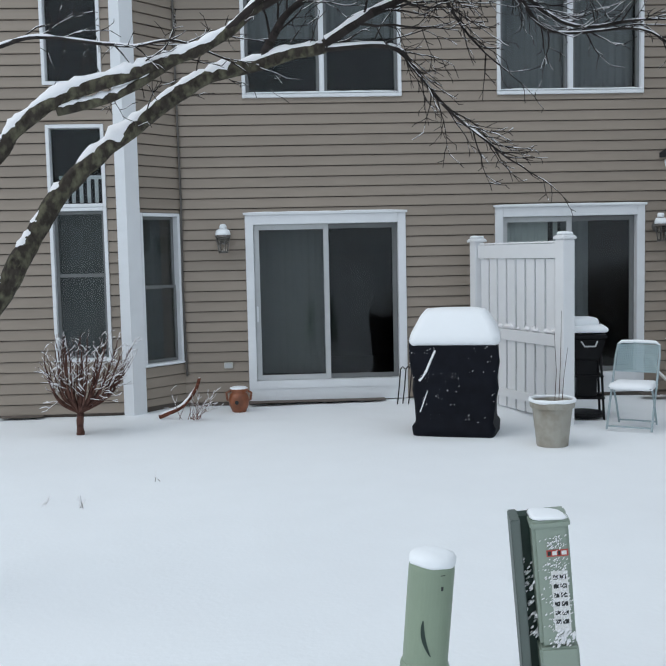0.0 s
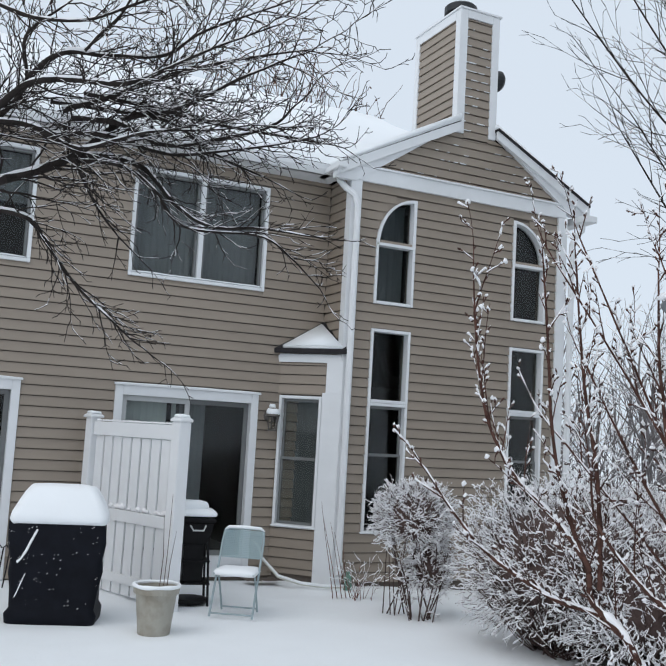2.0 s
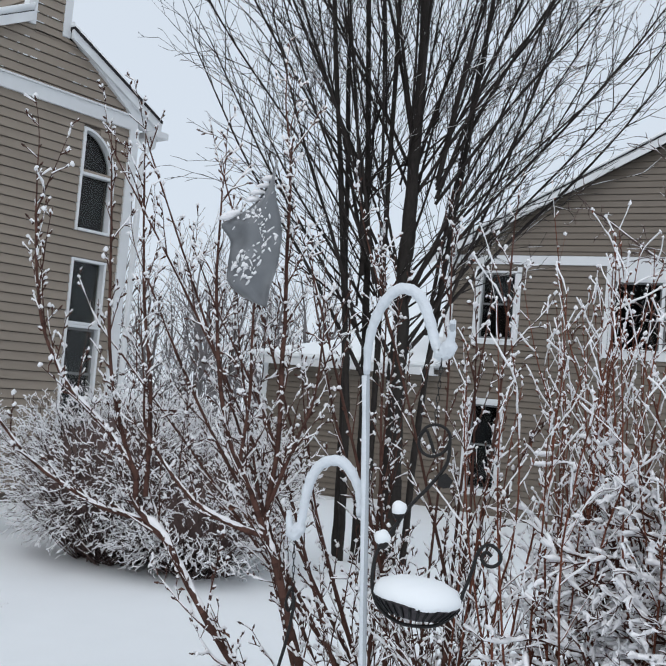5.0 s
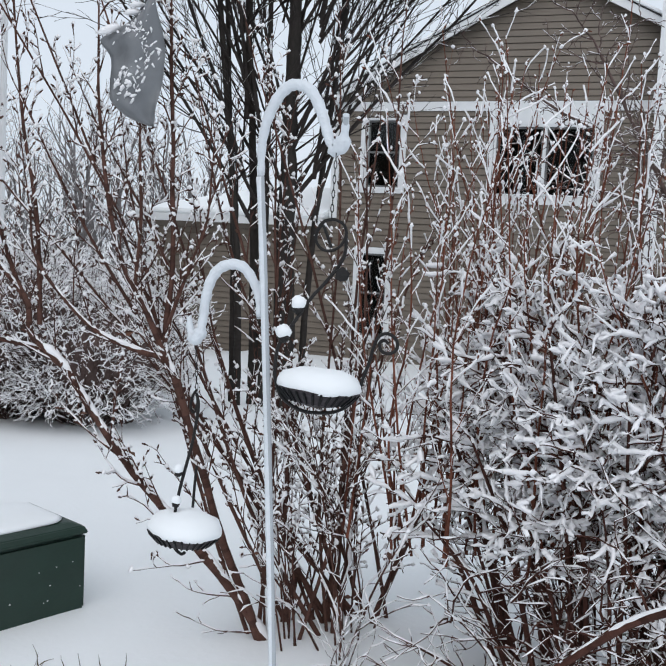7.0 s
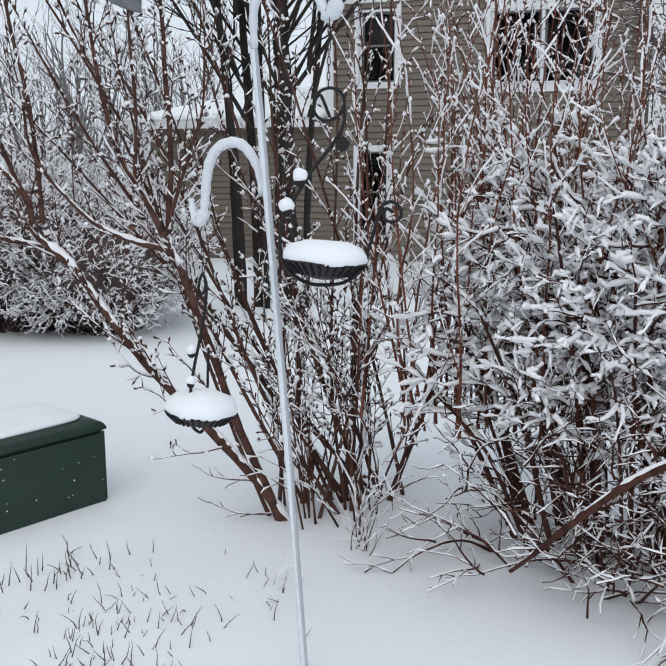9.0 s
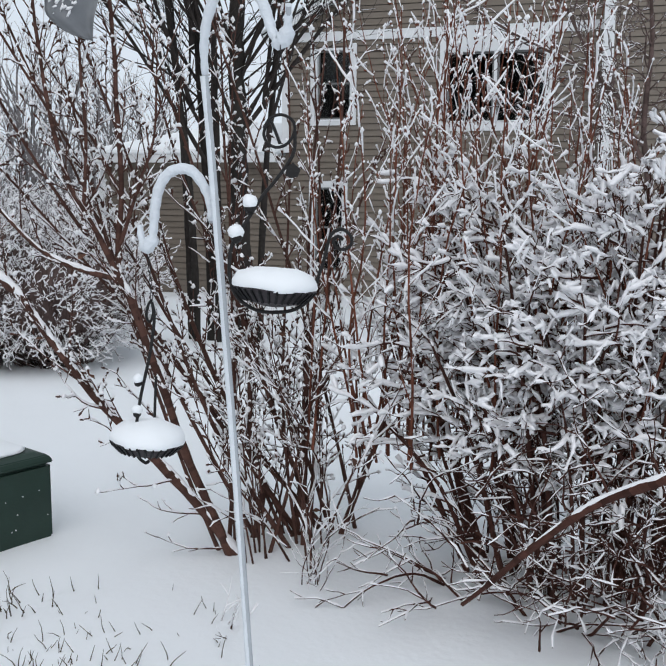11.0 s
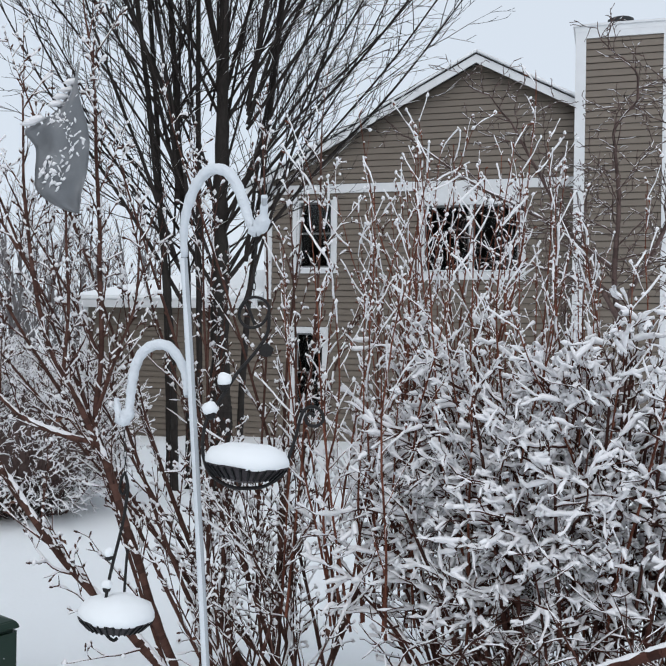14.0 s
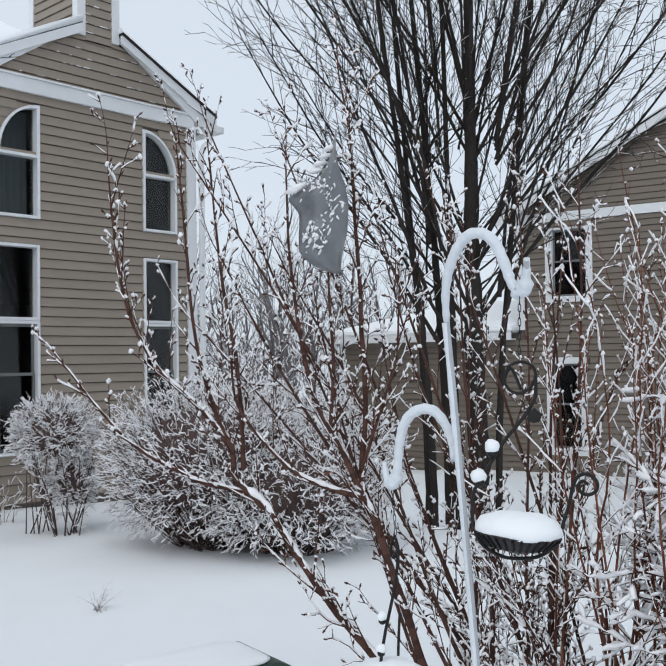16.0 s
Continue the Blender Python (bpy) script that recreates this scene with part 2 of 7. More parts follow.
def raw_mesh(name, verts, faces, mat, parent=None, label="", smooth=False):
    """A big mesh straight from arrays of quads or triangles."""
    verts, faces = np.asarray(verts, np.float32), np.asarray(faces, np.int32)
    me = bpy.data.meshes.new(name)
    me.vertices.add(len(verts))
    me.vertices.foreach_set("co", verts.ravel())
    k = faces.shape[1]
    me.loops.add(faces.size)
    me.loops.foreach_set("vertex_index", faces.ravel())
    me.polygons.add(len(faces))
    me.polygons.foreach_set("loop_start", np.arange(len(faces), dtype=np.int32) * k)
    me.update(calc_edges=True)
    if smooth:
        me.shade_smooth()
    return finish(new(name, me), mat, parent, label)


# ---- the ground: one sheet of snow out to the horizon ----
def ground_height(x, y):
    h = -0.03 + 0.03 * noise.noise(Vector((x * 0.35, y * 0.35, 2.0))) + 0.012 * noise.noise(Vector((x * 1.3, y * 1.3, 7.0)))
    if x > 5:
        h -= 0.55 * min(1.0, (x - 5) / 9.0) ** 1.3
    if y > 0.2:
        h -= 0.1
    # melted hollow along the house wall, drifts in front of it
    if -1.9 < x < 4.4 and -1.2 < y < 0.3:
        h += 0.025 * math.sin(x * 1.1)
    if y < -9.2 and x < 6:
        h += 0.03
    return h


def grid_axis(fine0, fine1, step, reach):
    a = list(np.arange(fine0, fine1, step))
    lo, hi, d = fine0, a[-1], step
    while hi < reach:
        d *= 1.35
        hi += d
        lo -= d
        a.append(hi)
        a.insert(0, lo)
    return a


gx, gy = grid_axis(-5.0, 9.0, 0.14, 900), grid_axis(-12.5, 0.6, 0.14, 900)
gv = [(x, y, ground_height(x, y)) for y in gy for x in gx]
nx = len(gx)
gf = [(j * nx + i, j * nx + i + 1, (j + 1) * nx + i + 1, (j + 1) * nx + i) for j in range(len(gy) - 1) for i in range(nx - 1)]
ground = raw_mesh("ground", gv, gf, SNOW, smooth=True)
tagged(ground, "smooth fresh snow covering the lawn", "snow ground", kind="structure")

EXPOSURE = 0.127
plank_meshes = {}


def plank(wall, m, s0, s1, z0, z1, mat, cut0=0.0, cut1=0.0):
    """One course of lap siding between s0 and s1; cut0 and cut1 shorten its upper edge for a sloping end."""
    lip, top, full = 0.02, 0.002, z1
    # raised so a strip of darker core deepens the shadow line under the lap
    z0 = z0 + 0.011
    vs = [(s0, 0.02, z0), (s1, 0.02, z0), (s1, -lip, z0), (s0, -lip, z0),
          (s0 + cut0, 0.02, z1), (s1 - cut1, 0.02, z1), (s1 - cut1, -top, z1), (s0 + cut0, -top, z1),
          (s0 + cut0 * 0.12, -lip, z0 + 0.014), (s1 - cut1 * 0.12, -lip, z0 + 0.014)]
    fs = [(0, 1, 2, 3), (3, 2, 9, 8), (8, 9, 6, 7), (7, 6, 5, 4), (0, 3, 8, 7, 4), (2, 1, 5, 6, 9), (1, 0, 4, 5)]
    me = bpy.data.meshes.new("plank")
    me.from_pydata(vs, [], fs)
    ob = new("plank", me)
    ob.matrix_world = m
    me.materials.append(mat)
    ob.parent = wall
    return ob


def siding(wall, m, s0, s1, z0, z1, openings, mat, bounds=None):
    """Courses of siding with gaps left for openings (s0, s1, z0, z1); bounds(z) gives the span under a sloping roof."""
    k = math.floor(z0 / EXPOSURE)
    z = k * EXPOSURE
    while z < z1 - 0.01:
        a, b = max(z, z0), min(z + EXPOSURE, z1)
        lo, hi, c0, c1 = s0, s1, 0.0, 0.0
        if bounds:
            (lo, hi), (lo2, hi2) = bounds(a), bounds(b)
            c0, c1 = lo2 - lo, hi - hi2
        spans = [(lo, hi, c0, c1)]
        if hi - lo < 0.08:
            break
        for o in openings:
            if o[2] < b - 0.02 and o[3] > a + 0.02:
                # the sliver of the course under or over the opening
                if not bounds and o[2] > a + 0.025:
                    plank(wall, m, max(o[0], lo), min(o[1], hi), a, o[2], mat)
                if not bounds and o[3] < b - 0.025:
                    plank(wall, m, max(o[0], lo), min(o[1], hi), o[3], b, mat)
                nxt = []
                for p, q, e, f in spans:
                    if o[1] <= p or o[0] >= q:
                        nxt.append((p, q, e, f))
                        continue
                    if o[0] - p > 0.02:
                        nxt.append((p, o[0], e, 0.0))
                    if q - o[1] > 0.02:
                        nxt.append((o[1], q, 0.0, f))
                spans = nxt
        for p, q, e, f in spans:
            plank(wall, m, p, q, a, b, mat, e, f)
        z += EXPOSURE


def wall_core(name, parent, m, s0, s1, z0, z1, openings, thick=0.16, outline=None):
    """The solid wall behind the siding, cut through at its openings."""
    bm = bmesh.new()
    xs = sorted({s0, s1, *[min(max(v, s0), s1) for o in openings for v in o[:2]]})
    for a, b in zip(xs, xs[1:]):
        holes = sorted((o[2], o[3]) for o in openings if o[0] <= a + 1e-6 and o[1] >= b - 1e-6)
        z = z0
        for h0, h1 in holes:
            if h0 > z + 1e-4:
                add_box(bm, a, b, 0.0205, thick, z, h0, m)
            z = max(z, h1)
        if z1 > z + 1e-4:
            add_box(bm, a, b, 0.0205, thick, z, z1, m)
    if outline:
        prism(bm, outline, 0.0205, thick, m)
    bmesh.ops.remove_doubles(bm, verts=list(bm.verts), dist=1e-4)
    ob = part(name, bm, FOUNDATION, parent)
    return ob


def casing(parent, m, s0, s1, z0, z1, width, depth, mat=None, name="frame", y0=-0.035, head=None):
    """Four boards round an opening."""
    bm = bmesh.new()
    h = head if head is not None else width
    add_box(bm, s0, s0 + width, y0, depth, z0, z1, m)
    add_box(bm, s1 - width, s1, y0, depth, z0, z1, m)
    add_box(bm, s0 + width, s1 - width, y0 - 0.003, depth, z1 - h, z1, m)
    add_box(bm, s0 + width, s1 - width, y0 - 0.006, depth, z0, z0 + width, m)
    return part(name, bm, mat or TRIM, parent, bevel=0.004)


def pane(parent, m, s0, s1, z0, z1, y=0.07):
    ob = box_part("pane", s0, s1, y, y + 0.006, z0, z1, GLASS, parent, m)
    ob.visible_shadow = False
    return ob


# Folded sheet behind glass: real curtains, a screen, and sky reflections put in as grey.
def curtain_screen_reflection(parent, m, s0, s1, z0, z1, y=0.2, mat=None, folds=0.012):
    bm = bmesh.new()
    n = max(6, int((s1 - s0) / 0.03))
    f = [(s0 + (s1 - s0) * i / n, y + folds * math.sin(i * 1.9) + folds * 0.5 * math.sin(i * 0.7)) for i in range(n + 1)]
    a = [bm.verts.new((s, v, z0)) for s, v in f]
    b = [bm.verts.new((s, v, z1)) for s, v in f]
    c = [bm.verts.new((s, v + 0.004, z1)) for s, v in f]
    d = [bm.verts.new((s, v + 0.004, z0)) for s, v in f]
    for i in range(n):
        bm.faces.new((a[i], a[i + 1], b[i + 1], b[i]))
        bm.faces.new((d[i + 1], d[i], c[i], c[i + 1]))
        bm.faces.new((b[i], b[i + 1], c[i + 1], c[i]))
        bm.faces.new((d[i], d[i + 1], a[i + 1], a[i]))
    bmesh.ops.transform(bm, matrix=m, verts=bm.verts)
    return part("curtain_screen_reflection", bm, mat or CURTAIN_REFLECTION, parent)


def sill_snow(parent, m, s0, s1, z, depth=0.05, h=0.025):
    bm = bmesh.new()
    n = 14
    prev = None
    for i in range(n + 1):
        s = s0 + (s1 - s0) * i / n
        k = h * (0.55 + 0.6 * abs(noise.noise(Vector((s * 4, z, 1.0)))))
        if i in (0, n):
            k *= 0.4
        ring = [bm.verts.new(p) for p in ((s, -depth, z), (s, -depth * 0.8, z + k * 0.8), (s, -0.02, z + k), (s, 0.0, z))]
        if prev:
            for a in range(3):
                bm.faces.new((prev[a], ring[a], ring[a + 1], prev[a + 1]))
            bm.faces.new((prev[3], ring[3], ring[0], prev[0]))
        else:
            bm.faces.new(ring[::-1])
        prev = ring
    bm.faces.new(prev)
    bmesh.ops.transform(bm, matrix=m, verts=bm.verts)
    return part("snow_cap", bm, SNOW, parent, "thin ridge of snow", smooth=True)


def slider_window(house, m, s0, s1, z0, z1, grey_sheet=True, full_height=False):
    """A two-light sliding window in a slim white frame."""
    w = new("window")
    w.parent = house
    casing(w, m, s0, s1, z0, z1, 0.045, 0.1)
    mid = (s0 + s1) / 2
    box_part("mullion", mid - 0.03, mid + 0.03, -0.03, 0.09, z0 + 0.05, z1 - 0.05, TRIM, w, m, bevel=0.004)
    for a, b in ((s0 + 0.045, mid - 0.03), (mid + 0.03, s1 - 0.045)):
        casing(w, m, a + 0.002, b - 0.002, z0 + 0.047, z1 - 0.047, 0.035, 0.08, SCREEN, "sash", 0.02)
        pane(w, m, a + 0.03, b - 0.03, z0 + 0.08, z1 - 0.08)
    if grey_sheet:
        curtain_screen_reflection(w, m, s0 + 0.06, s1 - 0.06, z0 + (0.08 if full_height else 0.75), z1 - 0.06)
    sill_snow(w, m, s0 + 0.02, s1 - 0.02, z0 + 0.052, 0.045, 0.03)
    return w


def hung_window(house, m, s0, s1, z0, z1, rail=None, shade=True):
    """A tall double-hung window with grey sashes in a white frame."""
    w = new("window")
    w.parent = house
    casing(w, m, s0, s1, z0, z1, 0.04, 0.1)
    zm = rail if rail else (z0 + z1) / 2 + 0.05
    for a, b, y in ((z0 + 0.042, zm, 0.03), (zm - 0.03, z1 - 0.042, 0.05)):
        casing(w, m, s0 + 0.042, s1 - 0.042, a, b, 0.035, y + 0.03, SCREEN, "sash", y)
        pane(w, m, s0 + 0.07, s1 - 0.07, a + 0.03, b - 0.03, y + 0.015)
    if shade:
        curtain_screen_reflection(w, m, s0 + 0.05, s1 - 0.05, z0 + 0.06, z1 - 0.05, mat=SHADE, folds=0.002)
    sill_snow(w, m, s0 - 0.02, s1 + 0.02, z0 + 0.01, 0.05, 0.035)
    return w


def fixed_window(house, m, s0, s1, z0, z1):
    w = new("window")
    w.parent = house
    casing(w, m, s0, s1, z0, z1, 0.04, 0.1)
    pane(w, m, s0 + 0.035, s1 - 0.035, z0 + 0.035, z1 - 0.035)
    return w


def arch_window(house, m, s0, s1, z0, z1, spring, flip):
    """A window whose top is a quarter circle, with a lower light."""
    w = new("window")
    w.parent = house
    fixed_window_frame = 0.045
    n = 14
    width, rise = s1 - s0, z1 - spring

    def arc(inset):
        pts = []
        for i in range(n + 1):
            a = math.pi / 2 * i / n
            x = (s1 - inset) - (width - 2 * inset) * math.cos(a) if not flip else (s0 + inset) + (width - 2 * inset) * math.cos(a)
            pts.append((x, spring + (rise - inset) * math.sin(a)))
        return pts

    outer, inner = arc(0), arc(fixed_window_frame)
    bm = bmesh.new()
    for i in range(n):
        quad = [outer[i], outer[i + 1], inner[i + 1], inner[i]]
        if not flip:
            quad = quad[::-1]
        prism(bm, quad, -0.035, 0.1, m)
    e0, e1 = (s1 - fixed_window_frame, s1) if not flip else (s0, s0 + fixed_window_frame)
    add_box(bm, e0, e1, -0.033, 0.1, spring, z1 - 0.001, m)
    part("arch_frame", bm, TRIM, w)
    casing(w, m, s0, s1, z0, spring + 0.03, 0.04, 0.1)
    pane(w, m, s0 + 0.035, s1 - 0.035, z0 + 0.035, spring)
    bm = bmesh.new()
    corner = (s1 - 0.02, spring) if not flip else (s0 + 0.02, spring)
    fan = [corner] + inner
    if not flip:
        fan = fan[::-1]
    prism(bm, fan, 0.07, 0.076, m)
    part("pane", bm, GLASS, w).visible_shadow = False
    # siding filling the corner outside the curve
    corner = (s0, z1) if not flip else (s1, z1)
    for i in range(n):
        tri = [corner, outer[i], outer[i + 1]]
        bm = bmesh.new() if i == 0 else bm
        prism(bm, tri if not flip else tri[::-1], -0.004, 0.15, m)
    part("corner_infill", bm, SIDING, w)
    return w


def patio_door(house, m, s0, s1, z1, open_right=False):
    """A two-leaf sliding glass door in wide white casing on a raised sill."""
    d = new("door")
    d.parent = house
    casing(d, m, s0, s1, 0.16, z1, 0.1, 0.12, head=0.12)
    box_part("kickboard", s0, s1, -0.028, 0.1, 0.0, 0.16, TRIM, d, m)
    box_part("head_cap", s0 - 0.02, s1 + 0.02, -0.065, 0.02, z1, z1 + 0.025, TRIM, d, m, bevel=0.004)
    sill_snow(d, m, s0 - 0.02, s1 + 0.02, z1 + 0.024, 0.06, 0.02)
    mid = (s0 + s1) / 2
    for i, (a, b, y) in enumerate(((s0 + 0.102, mid + 0.035, 0.03), (mid - 0.035, s1 - 0.102, 0.065))):
        casing(d, m, a, b, 0.262, z1 - 0.122, 0.065 if i == 0 else 0.06, y + 0.03, SASH if i == 0 else SCREEN, "leaf", y)
        pane(d, m, a + 0.055, b - 0.055, 0.31, z1 - 0.17, y + 0.012)
    box_part("handle", s0 + 0.115, s0 + 0.14, 0.0, 0.035, 1.0, 1.2, TRIM, d, m, bevel=0.006)
    return d


# ---- the taupe town house ----
house = thing("house", "two-storey taupe-sided town house with white trim and snowy roof", "house")
MF = wall_frame(0, 0, 1, 0)
doorA, doorB = (-1.0, 1.0), (2.13, 4.04)
winA, winB = (-0.99, 0.975, 3.76, 5.19), (2.165, 4.015, 3.76, 5.19)
opens = [(doorA[0], doorA[1], 0.0, 2.335), (doorB[0], doorB[1], 0.0, 2.37), winA, winB]
facade = wall_core("wall", house, MF, -2.4, 5.0, -0.3, 5.42, [(o[0] + 0.03, o[1] - 0.03, o[2] + 0.02 if o[2] > 0 else 0.2, o[3] - 0.03) for o in opens])
# grey sheet behind the upper half imitates the sky reflected in the glass
slider_window(house, MF, *winA, grey_sheet=True)
# full-height grey sheet added here to stand for the window's insect screens
slider_window(house, MF, *winB, grey_sheet=True, full_height=True)
dA = patio_door(house, MF, *doorA, 2.335)
curtain_screen_reflection(dA, MF, -0.86, -0.02, 0.32, 2.14, 0.25, SHADE, 0.002)
dB = patio_door(house, MF, *doorB, 2.37)
curtain_screen_reflection(dB, MF, 2.25, 2.86, 0.34, 2.2, 0.2, PALE_BLIND, 0.004)
curtain_screen_reflection(dB, MF, 2.93, 2.99, 0.34, 2.2, 0.22, PALE_BLIND, 0.002)
curtain_screen_reflection(dB, MF, 3.04, 3.4, 0.34, 2.2, 0.24, CURTAIN_REFLECTION, 0.006)

# tower with chimney
TY = -0.65
MT = wall_frame(0, TY, 1, 0)
TX0, TX1, RIDGE, PITCH = 4.95, 8.55, 6.86, 0.505
tower_opens = [(5.345, 5.955, 3.69, 5.19), (5.335, 5.945, 0.63, 3.35), (7.6, 8.21, 3.69, 5.17), (7.6, 8.21, 0.63, 3.3)]
tower = wall_core("wall", house, MT, TX0, TX1, -0.6, 5.36, [(o[0] + 0.03, o[1] - 0.03, o[2] + 0.03, o[3] - 0.01) for o in tower_opens],
                  outline=[(TX0, 5.36), (TX1, 5.36), (TX1, 5.5), (RIDGE, 6.4), (TX0, 5.5)])
arch_window(house, MT, 5.345, 5.955, 3.69, 5.19, 4.5, False)
arch_window(house, MT, 7.6, 8.21, 3.69, 5.17, 4.5, True)
# grey sheet added behind the left arch in place of reflected sky and tree
curtain_screen_reflection(house, MT, 5.36, 5.94, 3.72, 5.15, 0.3, CURTAIN_REFLECTION, 0.004)
for a, b, top in ((5.335, 5.945, 3.35), (7.6, 8.21, 3.3)):
    fixed_window(house, MT, a, b, 2.36, top)
    hung_window(house, MT, a, b, 0.63, 2.357, 1.68, shade=False)
MR = wall_frame(TX0, 0.0, 0, -1)
tower_side = wall_core("wall", house, MR, 0.0, 0.65, -0.3, 5.42, [])

# chimney
CX0, CX1, CYB, CZ = 6.56, 7.2, 1.25, 8.16
chimney = new("chimney")
chimney.parent = house
MCL = wall_frame(CX0, TY + CYB, 0, -1)
box_part("core", CX0 + 0.02, CX1 - 0.02, TY + 0.021, TY + CYB, 5.5, CZ - 0.01, FOUNDATION, chimney)
bm = bmesh.new()
for m, a, b in ((MT, CX0 - 0.015, CX0 + 0.1), (MT, CX1 - 0.11, CX1 + 0.015)):
    add_box(bm, a, b, -0.03, 0.06, 6.3, CZ, m)
add_box(bm, CX0 - 0.03, CX0 + 0.06, TY - 0.028, TY + 0.1, 6.42, CZ)
add_box(bm, CX0 - 0.03, CX0 + 0.06, TY + CYB - 0.12, TY + CYB, 6.45, CZ)
add_box(bm, CX0 - 0.032, CX0 + 0.06, TY + 0.1, TY + CYB - 0.12, CZ - 0.14, CZ)
add_box(bm, CX0 + 0.1, CX1 - 0.11, TY - 0.033, TY + 0.06, CZ - 0.12, CZ)
add_box(bm, CX0 - 0.05, CX1 + 0.04, TY - 0.05, TY + CYB + 0.02, CZ, CZ + 0.03)
pieces("corner_board", bm, TRIM, chimney, bevel=0.004)
bm = bmesh.new()
lathe(bm, [(0.2, 0.0), (0.2, 0.2), (0.25, 0.2), (0.25, 0.3), (0.22, 0.33)], (6.92, -0.05, CZ + 0.03), 20)
part("flue", bm, FLUE, chimney, "dark round metal flue cap", smooth=False)
bm = bmesh.new()
lathe(bm, [(0.02, 0), (0.15, 0.01), (0.16, 0.17), (0.13, 0.21), (0.02, 0.22)], (0, 0, 0), 18, m=Matrix.Translation((CX1 + 0.01, -0.45, 7.3)) @ Matrix.Rotation(radians(90), 4, "Y"))
part("vent_hood", bm, FLUE, chimney, "round dark vent hood")

# angled bays in the inner corners
def bay(m, width, z0, z1, post, wallname):
    w = wall_core("wall", house, m, 0.0, width, -0.3, 2.86, [(0.05, width - post, z0 + 0.03, z1 - 0.03)], 0.12)
    hung_window(house, m, 0.03, width - post, z0, z1)
    return w

MB = wall_frame(4.33, 0.0, 0.62, -0.65)
bayB = bay(MB, 0.898, 0.655, 2.39, 0.255, "b")
bm = bmesh.new()
add_box(bm, 0.65, 0.925, -0.04, 0.1, -0.3, 2.44, MB)
add_box(bm, 0.695, 0.925, -0.043, 0.1, 2.44, 2.86, MB)
add_box(bm, -0.02, 0.925, -0.03, 0.06, 2.84, 2.95, MB)
pieces("bay_trim", bm, TRIM, house)
# little snowy roof over the bay
bm = bmesh.new()
a, b, c = Vector((4.22, -0.03, 2.955)), Vector((4.99, -0.8, 2.955)), Vector((4.945, -0.01, 3.4))
q = [bm.verts.new(p) for p in (a, b, c, a + Vector((0, 0.01, 0.06)), b + Vector((0.0, 0, 0.06)), c + Vector((0, 0, 0.05)))]
for f in ((0, 1, 4, 3), (1, 2, 5, 4), (2, 0, 3, 5), (3, 4, 5), (0, 2, 1)):
    bm.faces.new([q[i] for i in f])
part("bay_roof", bm, SHINGLE, house)
bm = bmesh.new()
mid = (a + b + c) / 3
q = [bm.verts.new(mid + (p - mid) * 0.8 + Vector((-0.012, -0.012, 0.04))) for p in (a, b, c)]
r = [bm.verts.new(v.co + Vector((-0.02, -0.02, 0.035))) for v in q]
bm.faces.new(r)
for i in range(3):
    j = (i + 1) % 3
    bm.faces.new((q[i], q[j], r[j], r[i]))
part("roof_snow", bm, SNOW, house, "wedge of fresh snow", bevel=0.012, smooth=True)

# the neighbour's tower and bay
MBA = wall_frame(-2.36, -0.6, 0.56, 0.6)
wA2 = wall_core("wall", house, MBA, 0.0, 0.82, -0.3, 5.42, [(0.2, 0.77, 0.55, 2.34)], 0.12)
hung_window(house, MBA, 0.18, 0.79, 0.52, 2.37)
bm = bmesh.new()
add_box(bm, -0.02, 0.175, -0.04, 0.1, -0.3, 5.42, MBA)
pieces("bay_trim", bm, TRIM, house)
MTA = wall_frame(0, -0.6, 1, 0)
left_opens = [(-3.25, -2.57, 3.84, 5.19), (-3.24, -2.575, 0.63, 3.39)]
towerA = wall_core("wall", house, MTA, -6.2, -2.36, -0.3, 5.42, [(o[0] + 0.03, o[1] - 0.03, o[2] + 0.03, o[3] - 0.03) for o in left_opens])
fixed_window(house, MTA, *left_opens[0])
fixed_window(house, MTA, -3.24, -2.575, 2.44, 3.39)
hung_window(house, MTA, -3.24, -2.575, 0.63, 2.437, 1.66)
bm = bmesh.new()
add_box(bm, -2.46, -2.34, -0.035, 0.06, -0.3, 5.42, MTA)
pieces("corner_board", bm, TRIM, house)
# low white balustrade seen behind the pane
rail_in = new("stair_rail")
rail_in.parent = house
for i in range(6):
    box_part("baluster", -3.1 + i * 0.09, -3.06 + i * 0.09, -0.42, -0.4, 2.5, 2.78, TRIM, rail_in)
box_part("top_rail", -3.15, -2.6, -0.43, -0.39, 2.78, 2.82, TRIM, rail_in)

# trims of the tower
bm = bmesh.new()
add_box(bm, 4.93, 5.075, -0.045, 0.05, -0.3, 5.36, MT)
add_box(bm, 4.915, 4.99, TY - 0.043, TY + 0.1, 2.9, 5.36)
pieces("corner_board", bm, TRIM, house)
bm = bmesh.new()
add_box(bm, 8.4, 8.565, -0.045, 0.05, -0.6, 5.36, MT)
pieces("corner_board", bm, TRIM, house)
box_part("frieze_board", 5.02, 8.53, -0.05, 0.03, 5.33, 5.52, TRIM, house, MT, bevel=0.005)
box_part("drip_cap", 5.02, 8.53, -0.075, -0.02, 5.52, 5.545, TRIM, house, MT)
